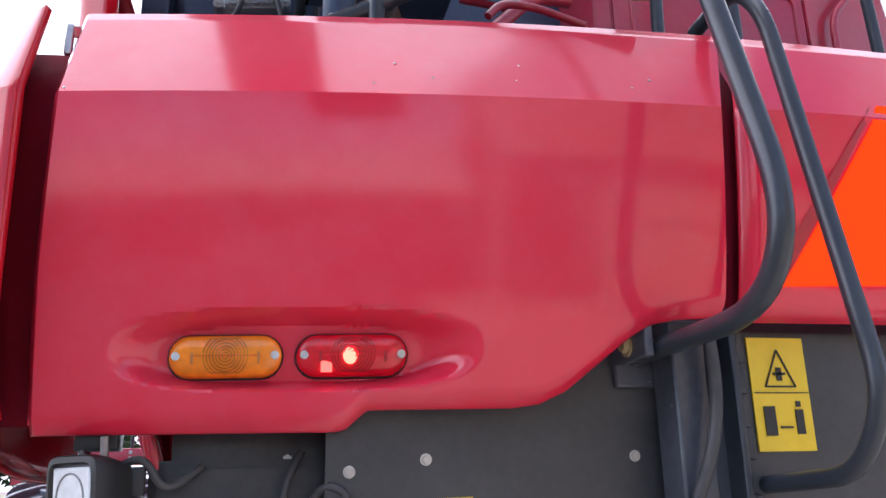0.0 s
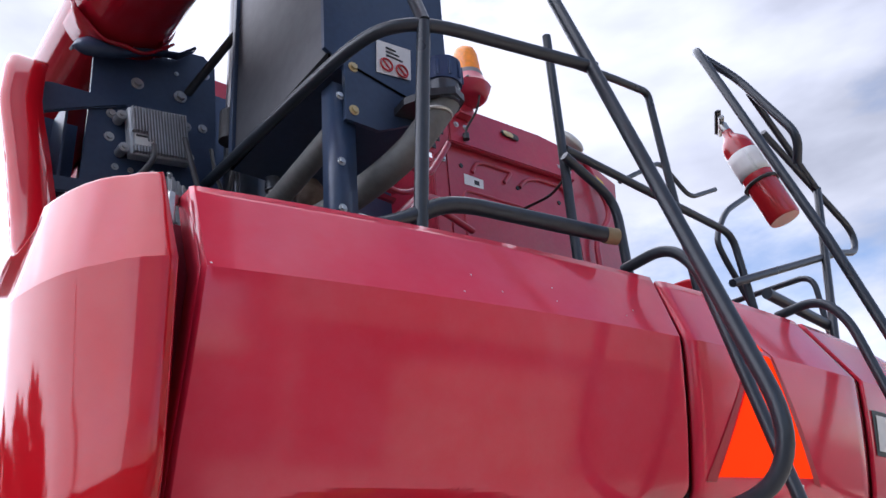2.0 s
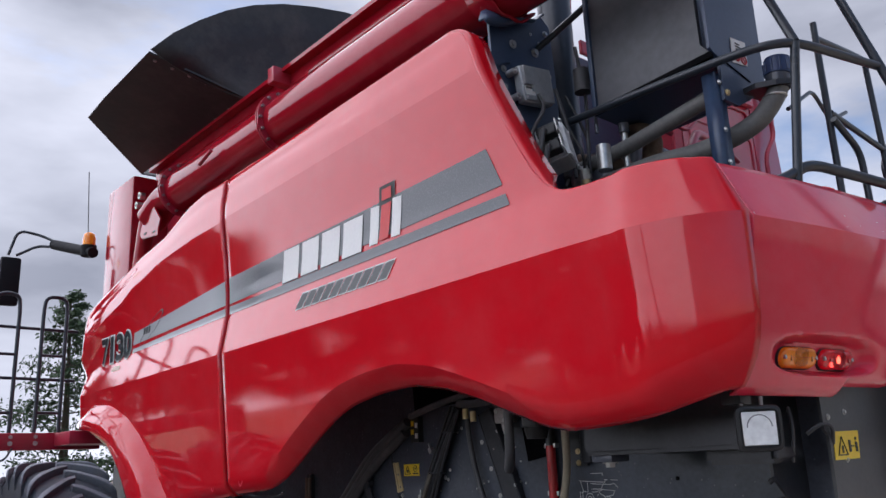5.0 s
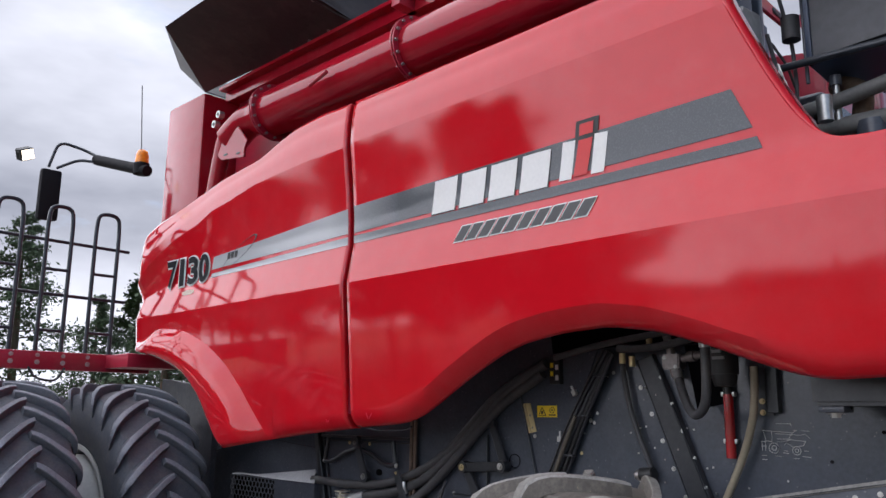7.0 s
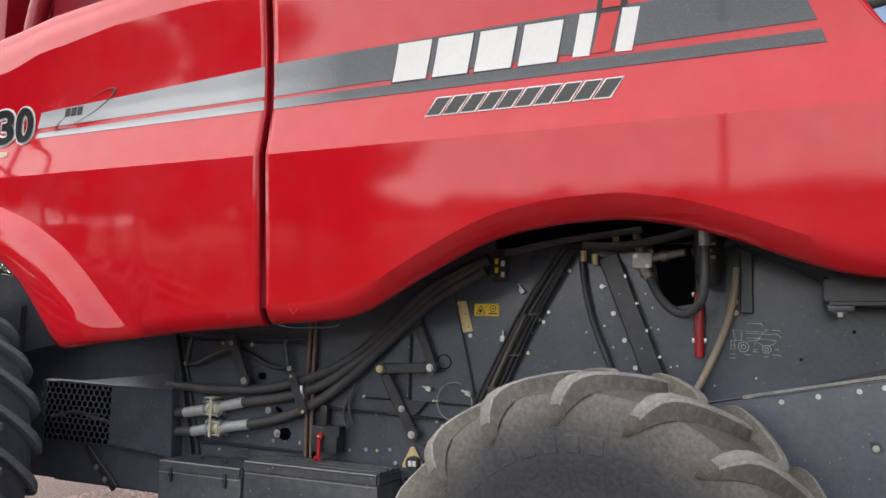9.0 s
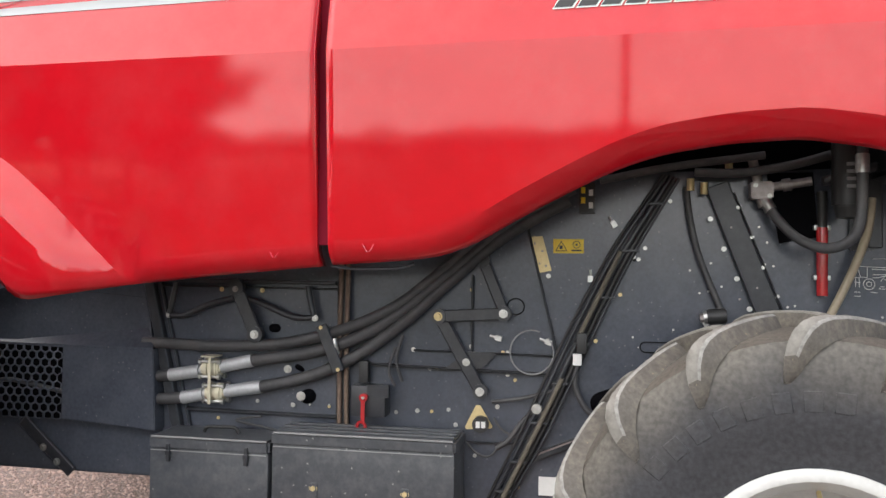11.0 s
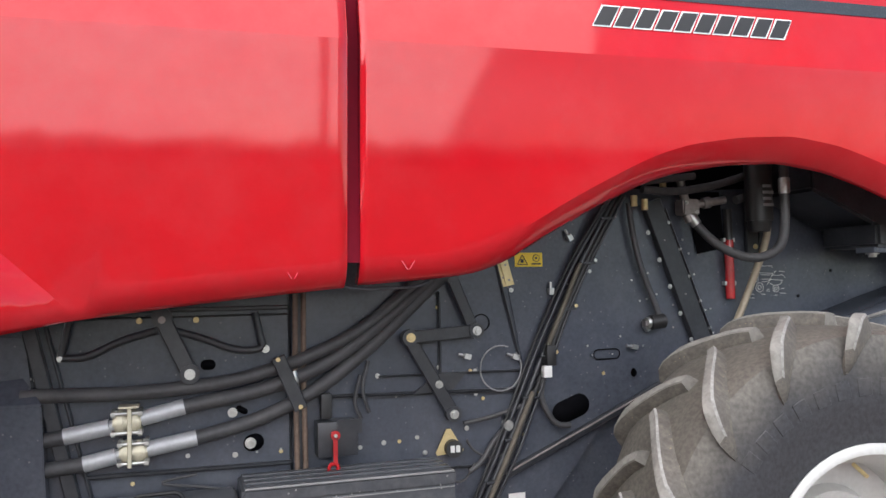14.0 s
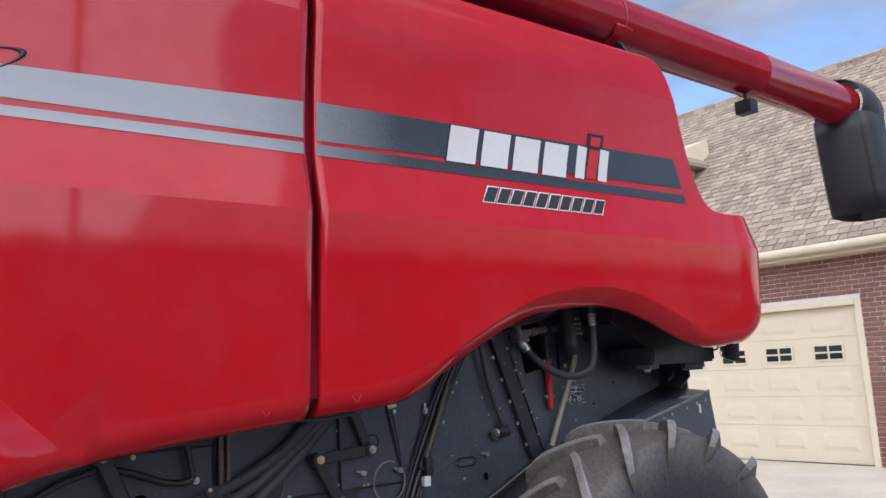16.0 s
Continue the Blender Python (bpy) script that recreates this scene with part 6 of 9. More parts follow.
rail([(-0.565, 0.62, 3.83), (-0.565, 0.40, 3.80), (-0.565, 0.17, 3.55), (-0.565, 0.03, 3.06), (-0.565, -0.235, 2.11), (-0.565, -0.16, 2.005), (-0.565, 0.22, 2.0)], LB, 0.10, ladder, "handrail", "black bent handrail tube")
rail([(0.42, 0.16, 2.025), (0.42, -0.06, 2.02), (0.42, -0.175, 2.10), (0.42, 0.0, 2.82), (0.42, 0.25, 3.70), (0.50, 0.29, 3.74), (0.57, 0.20, 3.60), (0.57, 0.05, 3.27), (0.62, 0.10, 3.20)], 0.0156, 0.06, ladder, "handrail", "black bent handrail tube")
rail([(-0.405, 0.16, 1.79), (-0.405, -0.09, 1.805), (-0.405, -0.155, 1.90), (-0.405, -0.035, 2.53), (-0.405, 0.03, 2.61), (-0.405, 0.16, 2.60)], 0.0135, 0.06, ladder, "stile", "black ladder stile tube")
rail([(0.30, 0.16, 1.79), (0.30, -0.09, 1.805), (0.30, -0.155, 1.90), (0.30, -0.035, 2.53), (0.30, 0.03, 2.61), (0.30, 0.16, 2.60)], 0.0135, 0.06, ladder, "stile", "black ladder stile tube")
rail([(-0.12, 0.0, 2.0), (-0.10, -0.01, 1.9), (0.12, -0.01, 1.88)], 0.0066, 0.03, ladder, "loop")

# fire extinguisher strapped to the rail
ext = thing("fire_extinguisher", "red fire extinguisher strapped to a black rail", "fire extinguisher")
EXT = mat("extinguisher_red", (0.40, 0.010, 0.014), 0.25, coat=0.6, vary=0.06, bump=0.02)
e0, e1 = Vector((0.748, 0.25, 3.08)), Vector((0.685, 0.345, 3.48))
ax = (e1 - e0).normalized()
bm = bmesh.new()
prof = [(0.0, 0.0), (0.054, 0.002), (0.058, 0.012), (0.058, 0.335), (0.052, 0.362), (0.038, 0.382), (0.022, 0.40), (0.020, 0.425), (0.0, 0.425)]
m = Matrix.Translation(e0) @ ax.to_track_quat("Z", "Y").to_matrix().to_4x4()
grid_faces(bm, [[m @ Vector((r * math.cos(t), r * math.sin(t), h)) for r, h in prof] for t in (2 * math.pi * k / 28 for k in range(29))])
bmesh.ops.remove_doubles(bm, verts=bm.verts, dist=1e-5)
part("cylinder", bm, EXT, ext, "red steel cylinder", 40)
bm = bmesh.new()
grid_faces(bm, [[m @ Vector((0.0595 * math.cos(t), 0.0595 * math.sin(t), h)) for h in (0.20, 0.235, 0.27, 0.305)] for t in (2 * math.pi * k / 28 for k in range(29))])
part("label_sleeve", bm, WHITE, ext, "pale worn label", thick=0.0008)
bm = bmesh.new()
add_tube(bm, [m @ Vector((0.062 * math.cos(t), 0.062 * math.sin(t), 0.165)) for t in (2 * math.pi * k / 24 for k in range(25))], 0.007, 0, 6, 1)
add_box(bm, (-0.12, -0.02, 0.15), (-0.07, 0.02, 0.18), m)
part("strap", bm, INK, ext, "black bracket strap")
bm = bmesh.new()
add_cyl(bm, m @ Vector((0, 0, 0.42)), m @ Vector((0, 0, 0.46)), 0.018, seg=12)
add_box(bm, (-0.09, -0.010, 0.462), (0.05, 0.010, 0.472), m)
part("valve", bm, STEEL, ext, "metal valve")
bm = bmesh.new()
add_box(bm, (-0.115, -0.012, 0.486), (0.055, 0.012, 0.502), m)
bmesh.ops.bevel(bm, geom=bm.edges[:], offset=0.005, segments=2, affect="EDGES")
part("lever", bm, mat("dark_lever", (0.05, 0.045, 0.042), 0.5, vary=0.1, bump=0.05), ext, "brownish squeeze lever")

# ---- side wall of the threshing body ----
SX = -0.953


def on_wall(y, z, d=0.0):
    return (SX - d, y, z)


def wall_plate(name, pts, thick, material, parent=combine, label="", d=0.0, bevel=0.0):
    return plate(name, [on_wall(y, z, d) for y, z in pts], (-thick, 0, 0), material, parent, label, bevel)


def bar_link(name, a, b, width, d0, d1, material, parent=combine, label="", boss=0.03):
    """A flat link bar with round bosses between two pivots on the wall."""
    (ya, za), (yb, zb) = a, b
    bm = bmesh.new()
    dy, dz = yb - ya, zb - za
    ln = math.hypot(dy, dz)
    ny, nz = -dz / ln * width / 2, dy / ln * width / 2
    vs = []
    for d in (d0, d1):
        vs.append([bm.verts.new(on_wall(y, z, d)) for y, z in ((ya + ny, za + nz), (yb + ny, zb + nz), (yb - ny, zb - nz), (ya - ny, za - nz))])
    bm.faces.new(vs[0])
    bm.faces.new(vs[1][::-1])
    for k in range(4):
        bm.faces.new((vs[0][k], vs[0][(k + 1) % 4], vs[1][(k + 1) % 4], vs[1][k]))
    bmesh.ops.bevel(bm, geom=bm.edges[:], offset=0.004, segments=1, affect="EDGES")
    for y, z in (a, b):
        if boss:
            add_cyl(bm, on_wall(y, z, d0 - 0.01), on_wall(y, z, d1 + 0.006), boss, seg=20)
    ob = part(name, bm, material, parent, label, 35)
    return ob


def pivot(y, z, d, parent, material=None, r=0.016):
    bolt(on_wall(y, z, d), (-1, 0, 0), r * 0.54, parent, material or STEEL)


# near-black with the shade of openings put into its colour
W_DARK = mat("opening_shade_black", (0.004, 0.004, 0.005), 0.9, vary=0.1, bump=0.0, spec=0.03)
# sheet joints, ribs and folded edges
for a, b, w, d in (((4.15, 1.60), (3.985, 0.90), 0.045, 0.035), ((4.10, 1.60), (3.93, 0.90), 0.012, 0.02), ((3.24, 1.72), (3.24, 0.95), 0.026, 0.022), ((3.275, 1.72), (3.275, 0.95), 0.008, 0.012), ((3.96, 1.005), (3.27, 1.0), 0.014, 0.02),
                   ((2.95, 1.288), (2.37, 1.282), 0.008, 0.016), ((3.18, 1.228), (2.37, 1.21), 0.010, 0.02), ((3.14, 1.218), (2.37, 1.20), 0.005, 0.016), ((2.705, 1.60), (2.705, 1.28), 0.010, 0.018), ((2.485, 1.80), (2.365, 1.30), 0.010, 0.012),
                   ((4.10, 1.56), (3.28, 1.558), 0.016, 0.03), ((4.10, 1.535), (3.28, 1.533), 0.007, 0.02), ((2.72, 0.925), (2.45, 0.925), 0.008, 0.014), ((1.76, 1.96), (1.505, 1.30), 0.085, 0.03), ((1.70, 1.93), (1.46, 1.32), 0.008, 0.036), ((1.80, 1.95), (1.555, 1.31), 0.006, 0.034), ((1.20, 1.98), (1.20, 1.72), 0.05, 0.03)):
    bar_link("rib", a, b, w, 0.0, d, BLACK_PART, body, "black folded steel rib", 0)
bar_link("rib", (2.47, 0.87), (1.50, 1.29), 0.03, 0.0, 0.03, BLACK_PART, body, "black folded lower edge", 0)
bar_link("edge_strip", (2.46, 0.884), (1.51, 1.295), 0.007, 0.028, 0.034, STEEL_DULL, body, "thin bright strip along the fold", 0)
wall_plate("side_panel", [(2.46, 2.05), (2.44, 1.75), (2.36, 1.32), (2.30, 1.40), (2.0, 2.05)], 0.004, BLACK, body, "slightly raised black access panel", 0.0)
# rear mudguard over the small wheel
bm = bmesh.new()
grid_faces(bm, [[(-0.95, y, z_in), (-1.29, y, z_out)] for y, z_in, z_out in ((1.52, 1.287, 1.345), (1.2, 1.379, 1.412), (0.66, 1.535, 1.524), (0.37, 1.612, 1.575))])
mud = part("mudguard", bm, BLACK, combine, "black sheet mudguard over the rear wheel", thick=0.006)
plate("mudguard_skirt", [(-1.29, 1.52, 1.335), (-1.29, 1.2, 1.402), (-1.29, 0.66, 1.514), (-1.29, 0.36, 1.566), (-1.31, 0.33, 1.20), (-1.31, 1.0, 1.0)], (0.006, 0, 0), BLACK, mud)
SCUFFED = mat("scuffed_sheet_edge", (0.27, 0.26, 0.24), 0.5, vary=0.4, scale=9, fine=70, bump=0.2, dust=(0.07, 0.07, 0.075), dust_amt=0.8, dust_scale=18)
plate("mudguard_edge", [(-1.293, 1.20, 1.402), (-1.293, 0.37, 1.563), (-1.293, 0.37, 1.585), (-1.293, 1.20, 1.416)], (-0.005, 0, 0), SCUFFED, mud, "scuffed pale folded edge", 0.002)
plate("mudguard_edge", [(-1.298, 1.16, 1.412), (-1.298, 0.37, 1.569), (-1.298, 0.37, 1.573), (-1.298, 1.16, 1.415)], (-0.003, 0, 0), BLACK_PART, mud, "dark crease in the folded edge")
for y, z in ((1.07, 1.400), (0.951, 1.425), (0.823, 1.450), (0.746, 1.466), (0.60, 1.492), (0.50, 1.510), (0.41, 1.525)):
    bolt((-1.292, y, z), (-1, 0, 0), 0.0062, mud)
plate("mudguard_strip", [(-1.296, 0.80, 1.285), (-1.296, 0.765, 1.285), (-1.300, 0.70, 1.10), (-1.300, 0.735, 1.10)], (-0.004, 0, 0), BLACK_PART, mud, "black slanted strip")
bolt((-1.301, 0.778, 1.262), (-1, 0, 0), 0.0075, mud)
box("reflector", (-1.300, 0.475, 1.455), (-1.293, 0.490, 1.505), WHITE, mud, "small pale reflector", 0)
# moulded black box under the shield's tail, its darker black includes painted shade
plate("under_box", [(-1.30, 1.22, 1.98), (-1.30, 0.90, 1.835), (-1.30, 0.34, 1.80), (-1.30, 0.34, 2.2), (-1.30, 1.22, 2.2)], (0.33, 0, 0), BLACK_PART, combine, "black moulded box below the shield", 0.012)
bm = bmesh.new()
add_box(bm, (-1.33, 0.32, 1.745), (-1.02, 0.925, 1.85))
add_box(bm, (-1.24, 0.29, 1.70), (-1.06, 0.52, 1.76))
bmesh.ops.bevel(bm, geom=bm.edges[:], offset=0.014, segments=2, affect="EDGES")
part("under_box", bm, BLACK_PART, combine, "black moulded bracket box")
box("under_bracket", (-1.30, 0.83, 1.722), (-1.20, 0.915, 1.748), BLACK, combine, "black mounting bracket", 0.006)
bolt((-1.25, 0.875, 1.722), (0, 0, -1), 0.018)
tube("cable", [(-1.05, 0.40, 1.76), (-1.06, 0.36, 1.68), (-1.05, 0.42, 1.64)], 0.008, HOSE, combine, "short black cable")
# near-black sheets: painted shade under the shield, and the pocket behind the hoses
wall_plate("recess", [(2.30, 2.2), (2.28, 2.0), (1.95, 2.015), (1.56, 2.01), (1.10, 2.03), (1.10, 2.2)], 0.004, W_DARK, body, "near-black sheet painted as shade under the shield", 0.002)
wall_plate("pocket", [(1.575, 2.005), (1.531, 1.736), (1.393, 1.760), (1.41, 2.005)], 0.004, W_DARK, body, "near-black sheet painted as the pocket behind the valve block", 0.002)
wall_plate("pocket_bracket", [(1.285, 2.0), (1.285, 1.71), (1.20, 1.71), (1.20, 2.0)], 0.02, BLACK_PART, body, "black folded bracket plate", 0.002, 0.003)
for z in (1.766, 1.722):
    bolt(on_wall(1.243, z, 0.022), (-1, 0, 0), 0.008, body, BRASS)
wall_plate("blank_plate", [(2.054, 1.334), (2.044, 1.342), (1.962, 1.338), (1.952, 1.330), (1.956, 1.318), (1.966, 1.312), (2.044, 1.312), (2.054, 1.320)], 0.003, BLACK, body, "small oval blanking plate", 0.001)
for y in (2.049, 1.957):
    bolt(on_wall(y, 1.326, 0.004), (-1, 0, 0), 0.003, body, STEEL, False)

# hydraulic hoses and couplings
HX = -0.99
hoses = new("hydraulic_hoses")
hoses.parent = combine
tagged(hoses, "three thick black hydraulic hoses with metal couplings")
tube("hose", [(HX, 4.15, 1.29), (HX, 3.79, 1.28), (HX, 3.48, 1.30), (HX, 3.22, 1.37), (HX, 3.00, 1.47), (HX, 2.81, 1.63), (HX, 2.62, 1.80), (HX, 2.35, 1.93)], 0.024, HOSE, hoses, "", 0.12, 12)
tube("hose", [(HX, 3.66, 1.222), (HX, 3.35, 1.27), (HX, 3.13, 1.35), (HX, 2.92, 1.50), (HX, 2.74, 1.65), (HX, 2.55, 1.82), (HX, 2.30, 1.95)], 0.0255, HOSE, hoses, "", 0.12, 12)
tube("hose", [(HX, 3.62, 1.112), (HX, 3.39, 1.16), (HX, 3.17, 1.26), (HX, 2.96, 1.42), (HX, 2.79, 1.58), (HX, 2.58, 1.76), (HX, 2.32, 1.90)], 0.0255, HOSE, hoses, "", 0.12, 12)
tube("hose", [(HX, 4.14, 1.135), (HX, 4.02, 1.15)], 0.026, HOSE, hoses)
tube("hose", [(HX, 4.14, 1.04), (HX, 3.96, 1.055)], 0.026, HOSE, hoses)
for (ya, za), (yb, zb) in (((4.02, 1.15), (3.88, 1.173)), ((3.78, 1.195), (3.64, 1.226)), ((3.96, 1.055), (3.86, 1.075)), ((3.76, 1.09), (3.60, 1.116))):
    a, b = Vector((HX, ya, za)), Vector((HX, yb, zb))
    bm = bmesh.new()
    add_cyl(bm, a, b, 0.028, seg=18)
    add_cyl(bm, a + (b - a) * 0.30, b + (b - a).normalized() * 0.02, 0.021, seg=16)
    part("ferrule", bm, ALU, hoses, "crimped bright metal ferrule")
IVORY = mat("cast_ivory_zinc", (0.62, 0.58, 0.44), 0.45, metal=0.35, vary=0.15, scale=20, bump=0.1)
for y, z in ((3.825, 1.185), (3.805, 1.083)):
    bm = bmesh.new()
    for dy in (-0.020, 0.020):
        vs = add_cyl(bm, (HX, y + dy - 0.014, z), (HX, y + dy + 0.014, z), 0.043, seg=20)
        for v in vs:
            v.co.x = HX + (v.co.x - HX) * 0.85
    add_cyl(bm, (HX, y - 0.045, z), (HX, y + 0.045, z), 0.030, seg=16)
    bmesh.ops.bevel(bm, geom=[e for e in bm.edges if len(e.link_faces) == 2 and e.calc_face_angle() > 1.0], offset=0.006, segments=2, affect="EDGES")
    cpl = part("coupling", bm, IVORY, hoses, "ivory zinc bolted coupling flanges", 50)
    for k in range(4):
        t = math.pi / 4 + math.pi / 2 * k
        bm = bmesh.new()
        p = Vector((HX + 0.040 * math.cos(t), 0, z + 0.046 * math.sin(t)))
        add_cyl(bm, (p.x, y - 0.042, p.z), (p.x, y + 0.050, p.z), 0.0065, seg=8)
        add_cyl(bm, (p.x, y - 0.050, p.z), (p.x, y - 0.036, p.z), 0.012, seg=6)
        add_cyl(bm, (p.x, y + 0.036, p.z), (p.x, y + 0.047, p.z), 0.012, seg=6)
        part("coupling_bolt", bm, STEEL, cpl)
bm = bmesh.new()
add_box(bm, (HX - 0.050, 3.808, 1.04), (HX - 0.045, 3.822, 1.245))
add_box(bm, (HX - 0.062, 3.785, 1.238), (HX + 0.01, 3.85, 1.245))
part("coupling_strap", bm, IVORY, hoses, "flat coupling strap", bevel=0.002)
strap = bar_link("hose_strap", (3.325, 1.385), (3.245, 1.195), 0.05, 0.075, 0.085, BLACK_PART, combine, "black hose clamp plate", 0)
pivot(3.325, 1.375, 0.085, strap, BRASS, 0.010)
pivot(3.248, 1.205, 0.085, strap, BRASS, 0.010)
tube("clamp", [(SX - 0.07, 3.27, 1.33), (SX - 0.075, 3.262, 1.30), (SX - 0.06, 3.26, 1.27)], 0.011, STEEL, hoses, "bright clamp edge")

# linkages
la = bar_link("link", (2.835, 1.432), (2.572, 1.448), 0.048, 0.05, 0.062, BLACK_PART, combine, "black linkage bar")
pivot(2.835, 1.432, 0.07, la, BRASS, 0.022)
pivot(2.572, 1.448, 0.07, la, STEEL, 0.022)
lb = bar_link("link", (2.835, 1.43), (2.665, 1.135), 0.05, 0.03, 0.046, BLACK_PART, combine, "black linkage lever")
pivot(2.722, 1.25, 0.05, lb, STEEL, 0.019)
pivot(2.665, 1.135, 0.055, lb, STEEL, 0.022)
bar_link("link", (2.572, 1.448), (2.66, 1.66), 0.044, 0.025, 0.04, BLACK_PART, combine, "black linkage lever", 0.028)
wall_plate("link_bracket", [(2.82, 1.215), (2.72, 1.29), (2.60, 1.29), (2.66, 1.225)], 0.012, BLACK_PART, combine, "pointed black bracket plate", 0.015)
lm = bar_link("link", (3.712, 1.535), (3.622, 1.338), 0.056, 0.05, 0.064, BLACK_PART, combine, "black linkage arm", 0.034)
pivot(3.712, 1.527, 0.07, lm, STEEL_DULL, 0.016)
pivot(3.622, 1.338, 0.07, lm, STEEL, 0.023)
tube("control_arm", [on_wall(4.03, 1.41, 0.04), on_wall(3.95, 1.405, 0.04), on_wall(3.85, 1.46, 0.04), on_wall(3.73, 1.49, 0.04)], 0.013, BLACK_PART, combine, "black curved control arm", 0.08)
tube("control_arm", [on_wall(3.68, 1.49, 0.04), on_wall(3.58, 1.46, 0.04), on_wall(3.47, 1.41, 0.04), on_wall(3.37, 1.41, 0.04), on_wall(3.38, 1.45, 0.04), on_wall(3.40, 1.545, 0.04)], 0.013, BLACK_PART, combine, "black curved control arm", 0.06)
tube("control_arm", [on_wall(4.03, 1.41, 0.04), on_wall(4.0, 1.55, 0.04)], 0.012, BLACK_PART, combine)
for y, z, m_, r in ((4.03, 1.41, STEEL, 0.016), (3.365, 1.412, STEEL, 0.018), (3.785, 1.525, BRASS, 0.013), (3.60, 1.523, BRASS, 0.013), (3.48, 1.195, STEEL, 0.021), (3.42, 1.085, STEEL, 0.024)):
    pivot(y, z, 0.045, body, m_, r)
# openings drawn as flat near-black patches on the wall
for y, z, hy, hz, tilt in ((2.15, 1.115, 0.085, 0.045, -20), (3.560, 1.362, 0.026, 0.018, 0), (3.405, 1.078, 0.036, 0.030, -14), (3.445, 1.196, 0.022, 0.011, 30), (1.858, 1.245, 0.014, 0.018, 0)):
    bm = bmesh.new()
    t0 = radians(tilt)
    pts = stadium(0, 0, hy, hz)
    vs = [bm.verts.new(on_wall(y - (a * math.cos(t0) + b * math.sin(t0)), z - a * math.sin(t0) + b * math.cos(t0), 0.002)) for a, b in pts]
    bm.faces.new(vs)
    part("cutout", bm, W_DARK, body, "dark slotted opening", thick=0.002)
# pressings drawn as dark lines, their shade in the colour
for y, z, hy, hz in ((2.530, 1.475, 0.034, 0.032), (1.982, 1.327, 0.060, 0.020)):
    tube("pressed_outline", [on_wall(a, b, 0.004) for a, b in stadium(y, z, hy, hz) + stadium(y, z, hy, hz)[:1]], 0.0022, DARK, body, "dark pressed outline", 0, 5, 1)
# cable bundle along the diagonal
bundle = new("cable_bundle")
bundle.parent = combine
tagged(bundle, "dusty black cable bundle strapped down the side")
for k, (o, r, mt) in enumerate(((0.0, 0.012, BLACK_PART), (0.03, 0.009, BLACK_PART), (-0.024, 0.010, INK), (0.05, 0.006, INK), (-0.043, 0.007, BLACK_PART))):
    tube("cable", [on_wall(1.93 + o * 0.6, 1.99 + 0.2 * o, 0.03 + 0.006 * k), on_wall(2.11 + o * 0.85, 1.70 + 0.25 * o, 0.035), on_wall(2.20 + o * 0.9, 1.52 + o * 0.3, 0.04 - 0.004 * k), on_wall(2.28 + o, 1.35 + 0.3 * o, 0.03), on_wall(2.45 + o, 0.97 + 0.3 * o, 0.03 + 0.004 * k), on_wall(2.60 + o * 0.8, 0.68 + o * 0.2, 0.03)], r, mt, bundle, "", 0.10, 8)
GREY_SLEEVE = mat("dusty_grey_sleeve", (0.12, 0.105, 0.08), 0.8, vary=0.3, scale=20, bump=0.2)
tube("sleeve", [on_wall(2.12, 1.70, 0.055), on_wall(2.20, 1.53, 0.06), on_wall(2.27, 1.38, 0.055)], 0.010, GREY_SLEEVE, bundle, "dusty grey cable sleeve", 0.08, 8)
tube("sleeve", [on_wall(2.34, 1.20, 0.055), on_wall(2.44, 0.99, 0.06), on_wall(2.57, 0.72, 0.055)], 0.010, GREY_SLEEVE, bundle, "dusty grey cable sleeve", 0.08, 8)
for u in (0.08, 0.22, 0.36, 0.5, 0.62, 0.74, 0.86, 0.95):
    y, z = 1.93 + 0.67 * u, 1.99 - 1.31 * u
    box("clip", (SX - 0.058, y - 0.030, z - 0.005), (SX - 0.02, y + 0.036, z + 0.005), BLACK_PART, bundle, "", 0.002, None)
    pivot(y - 0.052, z + 0.012, 0.012, bundle, BRASS if u > 0.3 else STEEL, 0.010)
box("connector", (SX - 0.08, 2.265, 1.255), (SX - 0.05, 2.30, 1.30), WHITE, bundle, "white cable connector", 0.004)
box("connector", (SX - 0.08, 2.245, 1.30), (SX - 0.045, 2.285, 1.38), INK, bundle, "black cable connector", 0.005)
for pts, r in ((((2.28, 1.27), (2.30, 1.17), (2.24, 1.06), (2.17, 1.055)), 0.012), (((2.62, 1.095), (2.50, 1.11), (2.33, 1.16)), 0.008), (((2.60, 0.91), (2.55, 0.94), (2.50, 1.02), (2.44, 1.075)), 0.010), (((2.61, 1.03), (2.58, 0.98), (2.50, 0.95), (2.44, 0.97)), 0.005),
               (((2.72, 0.93), (2.68, 0.88), (2.62, 0.87), (2.58, 0.94)), 0.004), (((1.874, 1.95), (1.862, 1.838), (1.834, 1.707), (1.794, 1.599), (1.760, 1.52), (1.745, 1.475)), 0.0125), (((3.60, 0.99), (3.75, 0.97), (3.55, 0.94), (3.48, 0.92)), 0.005)):
    tube("cable", [on_wall(y, z, 0.03) for y, z in pts], r, HOSE, combine, "loose black cable", 0.07, 8)
cyl("cable_end", on_wall(2.44, 1.075, 0.01), on_wall(2.44, 1.075, 0.045), 0.02, STEEL, combine, "silver cable terminal")
sock = cyl("socket", on_wall(1.795, 1.452, 0.035), on_wall(1.725, 1.458, 0.040), 0.030, INK, combine, "black round cable socket with a bright collar", None, 18, 0.005)
cyl("collar", on_wall(1.808, 1.450, 0.034), on_wall(1.795, 1.452, 0.035), 0.024, STEEL, sock, "bright collar ring")
cyl("nut", on_wall(1.822, 1.448, 0.034), on_wall(1.808, 1.450, 0.034), 0.017, STEEL_DULL, sock, "", None, 6)
